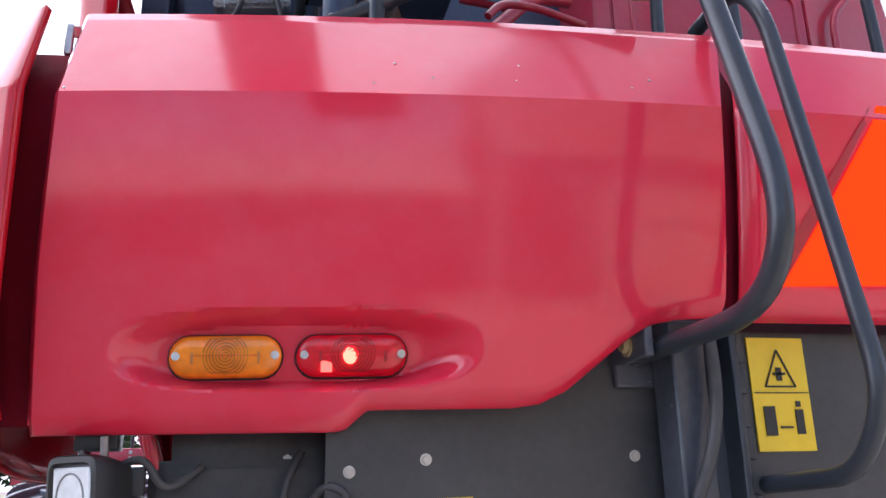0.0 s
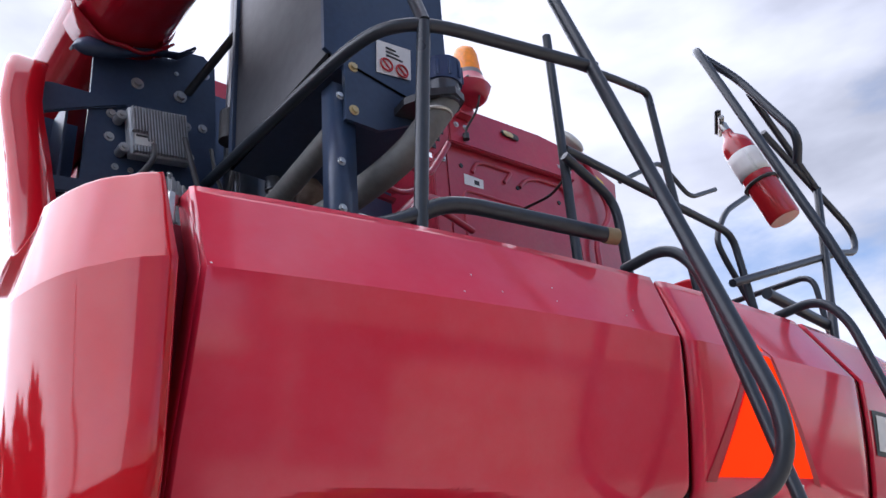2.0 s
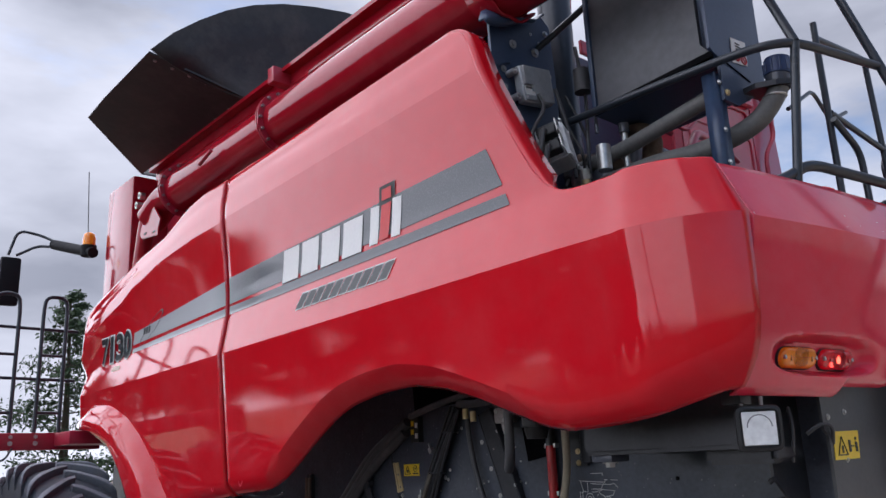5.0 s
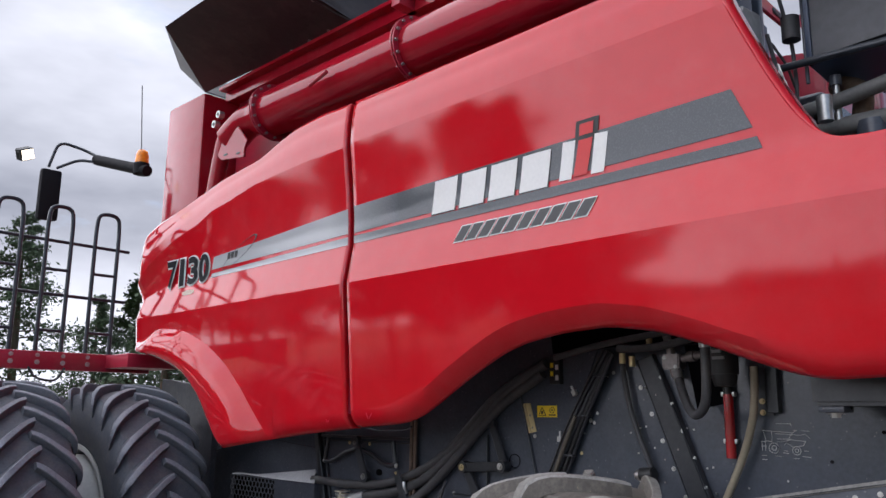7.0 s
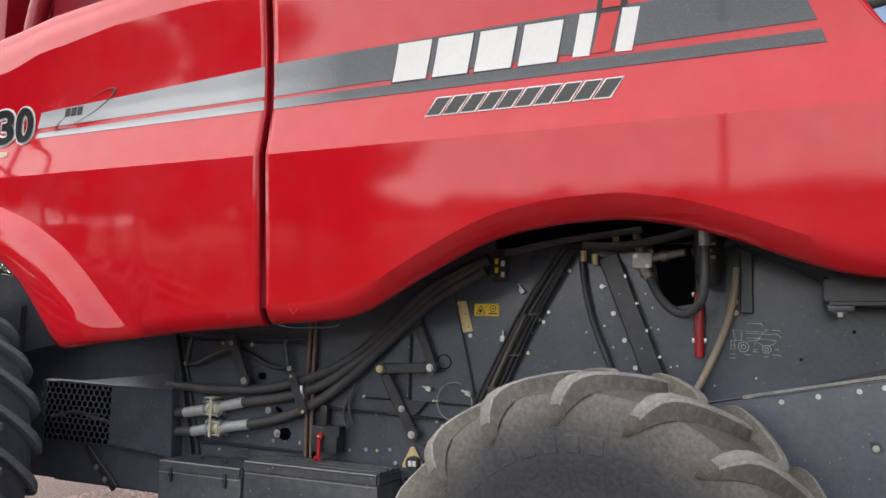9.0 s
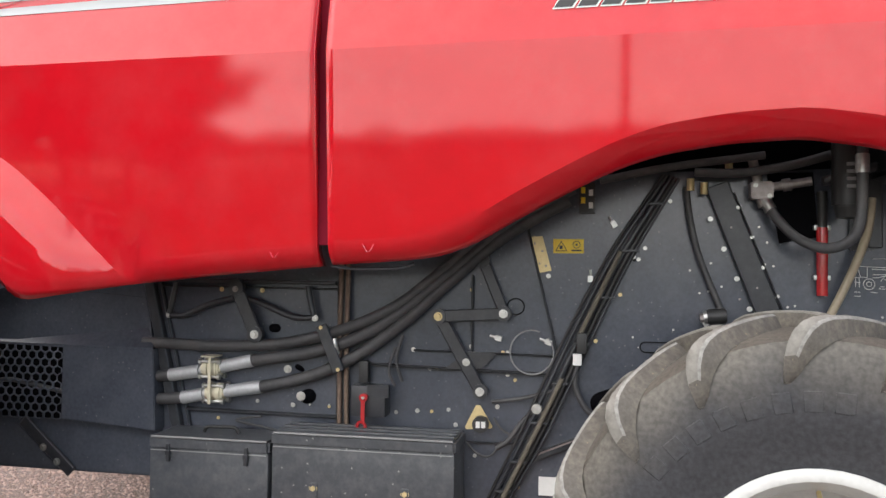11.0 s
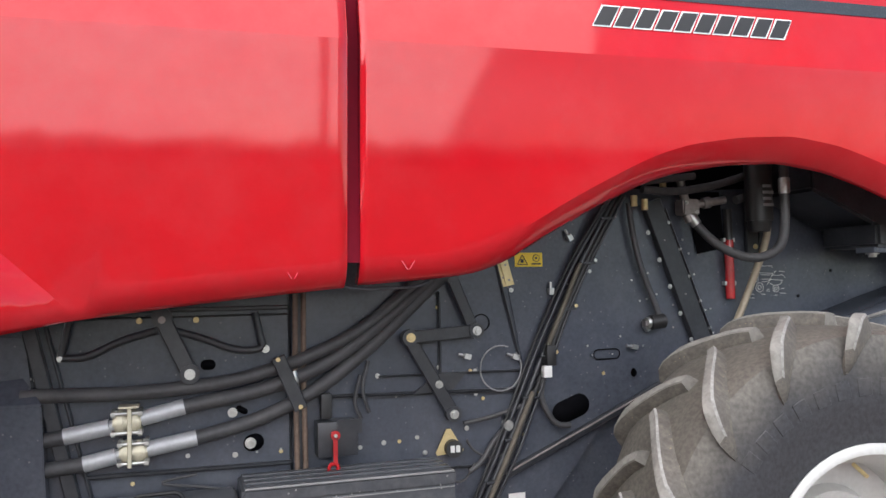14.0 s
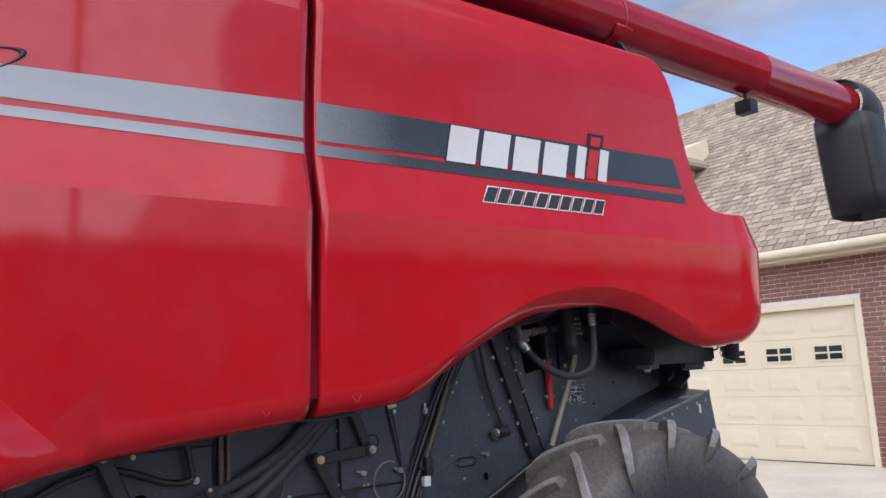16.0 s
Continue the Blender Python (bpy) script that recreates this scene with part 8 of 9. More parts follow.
# bracket that holds the ladder
bm = bmesh.new()
add_box(bm, (-0.60, 0.09, 1.985), (-0.585, 0.24, 2.045))
add_box(bm, (-0.60, 0.20, 1.95), (-0.50, 0.215, 2.05))
add_box(bm, (-0.535, 0.13, 1.60), (-0.475, 0.20, 2.05))
part("ladder_bracket", bm, BLACK, combine, "black ladder bracket", bevel=0.004)
bolt((-0.60, 0.15, 2.01), (-1, 0, 0), 0.012, combine, BRASS)
plate("gusset", [(-0.475, 0.14, 1.97), (-0.475, 0.14, 1.6), (-0.36, 0.14, 1.6), (-0.365, 0.14, 1.80)], (0, 0.012, 0), BLACK, combine, "black triangular gusset")
tube("conduit", [(-0.485, 0.10, 2.03), (-0.48, 0.10, 1.93), (-0.50, 0.10, 1.84), (-0.53, 0.12, 1.76)], 0.010, HOSE, combine, "thin black conduit")
# headlamp below the left corner, with bracket and cables
wl_ = new("rear_work_lamp")
wl_.parent = combine
tagged(wl_, "square work lamp with clear glass on a bracket")
lm = pose(-1.414, 0.235, 1.796, 4, 0, -48)
bm = bmesh.new()
grid_faces(bm, [[lm @ Vector((hw * x, y, hw * z)) for hw, y in ((0.0, 0.075), (0.030, 0.075), (0.045, 0.060), (0.058, 0.020), (0.062, 0.0), (0.060, -0.008), (0.052, -0.010), (0.049, -0.002), (0.0, -0.001))] for x, z in ((math.copysign(abs(math.cos(t)) ** 0.28, math.cos(t)), math.copysign(abs(math.sin(t)) ** 0.28, math.sin(t))) for t in (2 * math.pi * (k + 0.5) / 32 for k in range(33)))])
bmesh.ops.remove_doubles(bm, verts=bm.verts, dist=1e-5)
part("housing", bm, INK, wl_, "black square housing with a rounded rubber bezel", 40)
bm = bmesh.new()
add_box(bm, (-0.045, -0.008, -0.045), (0.045, -0.002, 0.045), lm)
part("glass", bm, LAMP_GLASS, wl_, "clear ribbed glass", bevel=0.004)
bm = bmesh.new()
add_tube(bm, [lm @ Vector((0.033 * math.cos(t), -0.0085, 0.004 + 0.033 * math.sin(t))) for t in (math.pi * k / 12 for k in range(13))], 0.0016, 0, 5, 1)
part("reflector_rim", bm, GREY_PLASTIC, wl_, "faint reflector rim behind the glass")
for x in (-0.035, 0.02):
    cyl("bolt", lm @ Vector((x, 0.03, 0.055)), lm @ Vector((x, 0.03, 0.085)), 0.006, STEEL_DULL, wl_)
box("bracket", (-1.43, 0.27, 1.865), (-1.37, 0.33, 1.93), BLACK_PART, wl_, "", 0.003)
tube("wire_loop", [(-1.352 + 0.022 * math.cos(t), 0.27, 1.79 + 0.022 * math.sin(t)) for t in (math.pi * (0.7 - 1.5 * k / 16) for k in range(17))], 0.003, GREY_PLASTIC, combine, "pale looped lamp wire", 0, 6, 1)
back = plate("corner_plate", [(-1.16, 0.345, 1.92), (-1.16, 0.345, 1.66), (-1.05, 0.345, 1.56), (-0.95, 0.345, 1.56), (-0.95, 0.345, 1.92)], (0, 0.01, 0), BLACK_PART, combine, "black corner plate behind the lamp")
for x, z in ((-1.026, 1.855), (-1.12, 1.850), (-1.03, 1.722), (-1.075, 1.80)):
    bolt((x, 0.345, z), (0, -1, 0), 0.008, back)
side_sign = plate("warning_sign", [(-1.022, 0.212, 1.783), (-1.030, 0.212, 1.700), (-0.862, 0.212, 1.702), (-0.846, 0.212, 1.786)], (0, 0.002, 0), YELLOW, combine, "yellow safety sticker with black pictograms")
bm = bmesh.new()
tp = [(-1.010, 1.714), (-0.945, 1.714), (-0.976, 1.768)]
add_tube(bm, [(x, 0.2105, z) for x, z in tp + tp[:2]], 0.0018, 0, 4, 1)
for lo, hi in (((-0.980, 1.720), (-0.970, 1.742)), ((-0.930, 1.722), (-0.916, 1.757)), ((-0.912, 1.737), (-0.892, 1.741)), ((-0.884, 1.722), (-0.870, 1.752)), ((-0.882, 1.757), (-0.872, 1.766))):
    add_box(bm, (lo[0], 0.2095, lo[1]), (hi[0], 0.2115, hi[1]))
part("pictogram", bm, INK, side_sign, "black pictogram blocks")
box("plug", (-1.345, 0.24, 1.80), (-1.325, 0.26, 1.84), INK, combine, "black cable plug", 0.003)
for pts in (((-1.38, 0.27, 1.83), (-1.33, 0.25, 1.86), (-1.30, 0.26, 1.80), (-1.25, 0.3, 1.84)), ((-1.10, 0.30, 1.86), (-1.13, 0.28, 1.80), (-1.12, 0.3, 1.70)), ((-1.09, 0.26, 1.78), (-1.07, 0.22, 1.81), (-1.04, 0.20, 1.80), (-1.02, 0.22, 1.74))):
    tube("cable", pts, 0.006, HOSE, combine, "thin black cable", 0.04)

# ---- platform, railing and mirror by the cab ----
plat = new("platform")
plat.parent = combine
tagged(plat, "red access platform with black looped railing")
box("deck_beam", (-2.95, 5.97, 1.985), (-1.25, 6.06, 2.115), RED_DULL, plat, "red platform beam", 0.008)
box("deck_beam", (-1.60, 5.60, 2.01), (-1.2, 6.0, 2.11), RED_DULL, plat, "red platform side beam", 0.008)
box("deck_plate", (-2.95, 6.04, 2.09), (-1.0, 6.9, 2.115), BLACK, plat, "dark platform plate", 0.004)
plate("deck_gusset", [(-2.95, 6.0, 2.0), (-2.55, 6.0, 2.0), (-2.62, 6.0, 1.94), (-2.95, 6.0, 1.85)], (0, 0.03, 0), RED_DULL, plat)
for a in (-1.56, -1.915, -2.27, -2.62):
    b = a - 0.178
    lp = tube("railing_loop", [(a, 6.03, 2.02), (a, 6.03, 3.10), (a - 0.015, 6.03, 3.20), (b + 0.015, 6.03, 3.20), (b, 6.03, 3.10), (b, 6.03, 2.02)], 0.0155, BLACK_GLOSS, plat, "black looped railing hoop", 0.085, 10)
    for z in (2.72, 2.27):
        tube("rung", [(a, 6.03, z), (b, 6.03, z)], 0.012, BLACK_GLOSS, lp)
    for x in (a, b):
        bolt((x, 5.965, 2.035), (0, -1, 0), 0.012, lp)
        bolt((x, 5.965, 2.085), (0, -1, 0), 0.010, lp)
for z in (2.93, 2.53):
    tube("rail_bar", [(-2.98, 6.05, z + 0.02), (-1.46, 6.05, z)], 0.013, BLACK_GLOSS, plat)
mir = new("mirror_arm")
mir.parent = combine
tagged(mir, "black mirror arm with beacon, mirror and work lamp")
MATTE = mat("matte_black_plastic", (0.016, 0.016, 0.018), 0.7, vary=0.15, scale=12, bump=0.05, spec=0.12)
tube("arm", [(-1.418, 5.94, 3.592), (-1.52, 6.72, 3.83)], 0.046, MATTE, mir, "thick black arm")
tube("arm", [(-1.51, 6.68, 3.84), (-1.60, 6.80, 3.92), (-1.80, 6.85, 3.96), (-1.86, 6.86, 3.72)], 0.013, BLACK_GLOSS, mir, "thin bent arm", 0.08)
tube("arm", [(-1.51, 6.68, 3.80), (-1.64, 6.80, 3.82), (-1.80, 6.85, 3.72)], 0.013, BLACK_GLOSS, mir, "thin bent arm", 0.06)
box("mirror", (-1.92, 6.82, 3.26), (-1.75, 6.90, 3.70), MATTE, mir, "black mirror housing", 0.03)
cyl("beacon_base", (-1.428, 6.03, 3.58), (-1.428, 6.03, 3.672), 0.062, MATTE, mir)
bm = bmesh.new()
prof = [(0.055, 3.72), (0.053, 3.78), (0.045, 3.82), (0.025, 3.838), (0.0, 3.84)]
grid_faces(bm, [[(-1.428 + r * math.cos(t), 6.03 + r * math.sin(t), z - 0.05) for r, z in prof] for t in (2 * math.pi * k / 20 for k in range(21))])
bmesh.ops.remove_doubles(bm, verts=bm.verts, dist=1e-5)
part("beacon_dome", bm, AMBER, mir, "amber beacon dome", 60)
lampm = Matrix.Translation((-2.05, 6.86, 3.79)) @ pose(0, 0, 0, 20, -25, 10)
bm = bmesh.new()
add_box(bm, (-0.06, -0.03, -0.05), (0.06, 0.05, 0.05), lampm)
part("work_lamp", bm, INK, mir, "small work lamp", bevel=0.01)
bm = bmesh.new()
add_box(bm, (-0.05, -0.036, -0.04), (0.05, -0.03, 0.04), lampm)
part("work_lamp_glass", bm, mat("lit_lamp_glass", (0.9, 0.85, 0.7), 0.2, vary=0.05, bump=0.1, emit=(1.0, 0.85, 0.6), emit_strength=1.5), mir, "lit lamp glass")
tube("antenna", [(-1.45, 5.98, 3.60), (-1.45, 6.10, 4.36)], 0.004, INK, combine, "thin whip antenna", 0, 6)
tube("hand_cable", [(-1.9, 5.96, 2.0), (-1.95, 5.96, 1.9), (-2.1, 5.96, 1.92), (-2.15, 5.96, 2.0)], 0.008, HOSE, plat, "hanging cable", 0.06)


# ---- house with garage ----
house = thing("house", "brick house with attached garage and weathered shingle roof", "house")
WY = -8.15
DL, DR, DT = 1.56, 5.09, 2.45


def wall_box(lo, hi, mt, name="wall", label="", bevel=0.0):
    return box(name, lo, hi, mt, house, label, bevel)


wall_a = wall_box((DL - 0.06, WY - 0.3, DT + 0.06), (DR + 0.06, WY - 0.012, 3.25), MORTAR, "wall", "brick wall over the garage door")
wall_b = wall_box((-0.3, WY - 0.3, 0), (DL - 0.06, WY - 0.012, 3.25), MORTAR, "wall", "brick wall beside the garage door")
wall_box((DR + 0.06, WY - 0.3, 0), (10.5, WY - 0.012, 3.25), MORTAR, "wall", "brick wall beside the garage door")
# door frame
bm = bmesh.new()
add_box(bm, (DL - 0.10, WY - 0.16, 0.0), (DL, WY + 0.012, DT + 0.10))
add_box(bm, (DR, WY - 0.16, 0.0), (DR + 0.10, WY + 0.012, DT + 0.10))
add_box(bm, (DL, WY - 0.16, DT), (DR, WY + 0.012, DT + 0.10))
bmesh.ops.bevel(bm, geom=bm.edges[:], offset=0.006, segments=1, affect="EDGES")
part("door_trim", bm, CREAM, house, "cream door trim")
gdoor = box("garage_door", (DL, WY - 0.16, 0.015), (DR, WY - 0.12, DT), CREAM, house, "cream sectional garage door", 0)
rows_d, cols_d = 5, 4
cw, rh, zb = 0.83, 0.464, 0.125
for j in range(rows_d):
    bm = bmesh.new()
    add_box(bm, (DL, WY - 0.122, zb + rh * j + 0.004 if j else 0.018), (DR, WY - 0.11, zb + rh * (j + 1) - 0.004))
    sect = part("door_section", bm, CREAM, gdoor, "", bevel=0.004)
for j in range(rows_d):
    for k in range(cols_d):
        x0, x1 = 1.77 + cw * k, 2.37 + cw * k
        z0, z1 = zb + rh * j + 0.07, zb + rh * (j + 1) - 0.07
        if j == 3:
            bm = bmesh.new()
            xm, zc = (x0 + x1) / 2 + 0.03, zb + rh * 3.5 - 0.01
            w, h = 0.25, 0.105
            add_box(bm, (xm - w, WY - 0.112, zc - h - 0.03), (xm + w, WY - 0.092, zc - h))
            add_box(bm, (xm - w, WY - 0.112, zc + h), (xm + w, WY - 0.092, zc + h + 0.03))
            for sx in (-1, 1):
                add_box(bm, (xm + sx * (w - 0.03), WY - 0.112, zc - h), (xm + sx * w, WY - 0.092, zc + h))
            add_box(bm, (xm - w, WY - 0.112, zc - 0.014), (xm + w, WY - 0.095, zc + 0.014))
            add_box(bm, (xm - 0.014, WY - 0.112, zc - h), (xm + 0.014, WY - 0.095, zc + h))
            win = part("door_window", bm, CREAM, gdoor, "small four-pane door window", bevel=0.003)
            bm = bmesh.new()
            add_box(bm, (xm - w + 0.02, WY - 0.111, zc - h), (xm + w - 0.02, WY - 0.107, zc + h))
            part("pane", bm, GLASS_DARK, win)
        else:
            bm = bmesh.new()
            grid_faces(bm, [[(x, WY - 0.111 + d, z) for x, z in ((x0 + g, z0 + g), (x1 - g, z0 + g), (x1 - g, z1 - g), (x0 + g, z1 - g), (x0 + g, z0 + g))] for g, d in ((0, 0.0), (0.012, -0.010 + 0.011), (0.03, 0.004), (0.055, 0.016), (0.10, 0.016))])
            part("door_panel", bm, CREAM, gdoor, "raised door panel")
            bm = bmesh.new()
            add_box(bm, (x0 + 0.05, WY - 0.11, z0 + 0.05), (x1 - 0.05, WY - 0.0955, z1 - 0.05))
            part("door_panel", bm, CREAM, gdoor, "raised door panel", bevel=0.006)
# eaves and gutter
bm = bmesh.new()
add_box(bm, (-0.6, WY - 0.1, 3.22), (10.9, WY + 0.42, 3.25))
add_box(bm, (-0.6, WY + 0.40, 3.24), (10.9, WY + 0.42, 3.40))
part("soffit", bm, CREAM, house, "cream soffit and fascia board")
bm = bmesh.new()
gp = [(0.42, 3.40), (0.42, 3.30), (0.45, 3.275), (0.50, 3.275), (0.54, 3.31), (0.55, 3.40), (0.53, 3.40)]
grid_faces(bm, [[(x, WY + a, z) for a, z in gp] for x in (-0.6, 10.9)])
part("gutter", bm, CREAM, house, "cream eaves gutter", 30, thick=0.004)
# roof
PITCH_R = 0.86
ROOF_D = 5.2
r_un = math.atan(PITCH_R)
bm = bmesh.new()
ry0, rz0 = WY + 0.45, 3.37
grid_faces(bm, [[(x, ry0 - d, rz0 - 0.06 + PITCH_R * d) for x in (-0.6, 10.9)] for d in (0, ROOF_D)])
grid_faces(bm, [[(x, ry0 - ROOF_D - d, rz0 - 0.06 + PITCH_R * (ROOF_D - d)) for x in (-0.6, 10.9)] for d in (0, ROOF_D)])
roof = part("roof", bm, SHINGLE_FAR, house, "steep roof of weathered grey-tan shingles", thick=0.05)
bm = bmesh.new()
for k in range(38):
    x = -0.6 + 0.3 * k
    add_box(bm, (x, ry0 - ROOF_D - 0.12, rz0 + PITCH_R * ROOF_D - 0.05), (x + 0.29, ry0 - ROOF_D + 0.12, rz0 + PITCH_R * ROOF_D + 0.05), None)
part("ridge", bm, SHINGLE_FAR, house, "shingle ridge caps")
# gable closing walls of the house's ends
for x in (-0.3, 10.4):
    plate("wall", [(x, WY - 0.02, 0), (x, WY - 8.6, 0), (x, WY - 8.6, 3.3), (x, ry0 - ROOF_D, rz0 + PITCH_R * ROOF_D - 0.1), (x, WY - 0.02, 3.3)], (0.2, 0, 0), BRICK_FAR, house, "brick gable wall")
# dormer at the roof
plate("dormer", [(5.45, -9.5, 5.55), (5.45, -10.9, 5.55), (5.45, -10.9, 6.5), (5.45, -9.5, 5.95)], (1.2, 0, 0), CREAM, house, "cream dormer wall")
plate("dormer_roof", [(5.2, -9.2, 5.72), (5.2, -9.2, 5.80), (6.0, -9.2, 6.4), (6.8, -9.2, 5.80), (6.8, -9.2, 5.72)], (0, -2.0, 0), SHINGLE_FAR, house, "small dormer roof")
plate("dormer_fascia", [(5.18, -9.17, 5.62), (5.18, -9.17, 5.76), (6.0, -9.17, 6.36), (6.82, -9.17, 5.76), (6.82, -9.17, 5.62), (6.0, -9.17, 6.2)], (0, -0.06, 0), CREAM, house, "cream dormer fascia")
# wall lamp by the door
box("wall_lamp", (0.82, WY - 0.02, 1.95), (0.96, WY + 0.14, 2.25), INK, house, "black wall lantern", 0.02)

# a further wing beyond the machine
wing = thing("house_wing", "further wing of the house with gabled roof and pale siding", "house")
box("wall", (11.0, 1.2, 0), (16.0, 8.5, 2.95), CREAM, wing, "pale siding wall", 0)
bm = bmesh.new()
grid_faces(bm, [[(10.4 + d, y, 2.85 + 0.76 * d) for y in (0.4, 9.0)] for d in (0, 3.0)])
part("roof", bm, SHINGLE_FAR, wing, "grey shingle roof", thick=0.06)
plate("gable", [(12.6, 3.25, 4.35), (12.6, 2.53, 5.98), (12.6, 1.2, 5.98), (12.6, 0.45, 4.35)], (0.9, 0, 0), TAN, wing, "tan gable wall")
plate("gable_trim", [(12.45, 3.40, 4.32), (12.45, 2.58, 6.16), (12.45, 1.15, 6.16), (12.45, 0.3, 4.32), (12.45, 0.52, 4.32), (12.45, 1.27, 5.96), (12.45, 2.46, 5.96), (12.45, 3.18, 4.32)], (0.15, 0, 0), CREAM, wing, "cream gable trim board")
plate("gable_roof", [(12.38, 3.47, 4.32), (12.38, 2.60, 6.26), (12.38, 1.13, 6.26), (12.38, 0.23, 4.32), (12.38, 0.31, 4.32), (12.38, 1.16, 6.17), (12.38, 2.57, 6.17), (12.38, 3.39, 4.32)], (2.2, 0, 0), SHINGLE_FAR, wing, "shingled gable roof edge")
for y in (1.4, 3.0, 4.6, 6.2):
    box("post", (10.5, y, 0), (10.62, y + 0.12, 2.85), CREAM, wing, "cream porch post", 0.01)
for y in (3.4, 5.4, 7.2):
    w_ = box("window", (10.96, y, 1.0), (11.0, y + 1.0, 2.3), CREAM, wing, "white framed window", 0)
    box("pane", (10.95, y + 0.06, 1.06), (10.965, y + 0.94, 2.24), GLASS_DARK, w_, "", 0)

# ---- pole beyond the yard ----
pole = thing("utility_pole", "weathered grey wooden pole beside the yard", "pole")
cyl("shaft", (-9.78, 2.4, 0), (-9.75, 2.4, 5.0), 0.055, BARK, pole, "", 0.045, 12)


# ---- trees ----
def tree_mesh(height, width, seed, leaves, conifer):
    """Meshes of a trunk with limbs and of a ragged crown of many small leaf clumps."""
    rnd = random.Random(seed)
    bt = bmesh.new()
    lean = (rnd.uniform(-0.3, 0.3), rnd.uniform(-0.3, 0.3))
    pts = [(lean[0] * u * u, lean[1] * u * u, height * 0.95 * u) for u in (0, 0.25, 0.5, 0.75, 1)]
    for (a, b), (r1, r2) in zip(zip(pts, pts[1:]), ((0.22, 0.17), (0.17, 0.12), (0.12, 0.07), (0.07, 0.02))):
        add_cyl(bt, a, b, r1 * height / 9, r2 * height / 9, 9)
    verts, faces = [], []
    clumps = []
    n_limb = 46 if conifer else 30
    for k in range(n_limb):
        u = (k + rnd.random()) / n_limb
        z = height * (0.10 + 0.88 * u) if conifer else height * (0.25 + 0.65 * u)
        reach = width * ((1 - u) ** 0.8 * 0.95 + 0.05) if conifer else width * math.sin(math.pi * min(0.97, 0.22 + 0.72 * u)) ** 0.8
        reach *= rnd.uniform(0.6, 1.12)
        t = rnd.uniform(0, 2 * math.pi)
        end = (reach * math.cos(t), reach * math.sin(t), z + reach * (rnd.uniform(-0.15, 0.25) if conifer else rnd.uniform(0.1, 0.6)))
        add_cyl(bt, (lean[0] * u, lean[1] * u, z), end, 0.035 * height / 9, 0.008, 5)
        for q in range(7):
            v = 0.25 + 0.8 * (q + rnd.random()) / 7
            clumps.append((end[0] * v, end[1] * v, z + (end[2] - z) * v, reach * 0.20 + 0.12))
    per = max(4, leaves // len(clumps))
    for cx, cy, cz, r in clumps:
        for _ in range(per):
            d = Vector((rnd.gauss(0, 1), rnd.gauss(0, 1), rnd.gauss(0, 0.7)))
            p = Vector((cx, cy, cz)) + d * r * 0.55
            s = rnd.uniform(0.05, 0.13) * (1.0 if conifer else 1.2)
            a = Vector((rnd.gauss(0, 1), rnd.gauss(0, 1), rnd.gauss(0, 1))).normalized()
            b = a.orthogonal().normalized()
            k0 = len(verts)
            verts.extend([p - a * s, p + b * s * 0.55, p + a * s, p - b * s * 0.55])
            faces.append((k0, k0 + 1, k0 + 2, k0 + 3))
    me = bpy.data.meshes.new("crown")
    me.from_pydata([tuple(v) for v in verts], [], faces)
    me.materials.append(LEAF)
    return bt, me


def tree(height, width, seed, at, conifer=True, leaves=9000, label="dark green ragged evergreen tree"):
    root = thing("tree", label, "tree", group="trees round the yard", at=at)
    bt, me = tree_mesh(height, width, seed, leaves, conifer)
    part("trunk", bt, BARK, root, "rough brown trunk")
    crown = new("crown", me)
    crown.parent = root
    return root


base_trees = [tree(8.6, 2.7, 11, (9.5, 27.0, 0)), tree(7.4, 2.4, 12, (13.0, 30.0, 0)), tree(9.4, 3.0, 13, (6.4, 33.0, 0)),
              tree(7.6, 2.9, 14, (-22.5, 19.0, 0), False, 11000, "tall dark broad-crowned tree"), tree(6.6, 2.7, 15, (-21.0, 23.0, 0), False, 11000, "tall dark broad-crowned tree")]
rng_t = random.Random(5)
spots_t = [(-21.5, 16.6, 0.72, 4), (-24.0, 17.6, 0.85, 3), (-23.5, 21.5, 1.22, 4), (-20.5, 26.5, 1.2, 3), (-18.0, 29.5, 1.15, 4), (-14.0, 33.0, 1.3, 3), (-11.0, 35.0, 1.35, 4), (-8.0, 37.0, 1.3, 3), (-25.0, 23.5, 1.32, 3), (-23.0, 28.0, 1.3, 4), (-19.0, 34.0, 1.15, 3), (-15.5, 37.5, 1.3, 4),
           (16.5, 29.0, 1.1, 0), (19.5, 26.0, 1.0, 2), (11.5, 34.0, 1.0, 1), (22.0, 22.0, 1.0, 1), (8.0, 29.5, 0.8, 1)]
for x, y, s, which in spots_t:
    src = base_trees[which]
    cp = copy_thing(src, pose(x, y, 0, 0, 0, rng_t.uniform(0, 360)))
    cp.scale = (s, s, s)
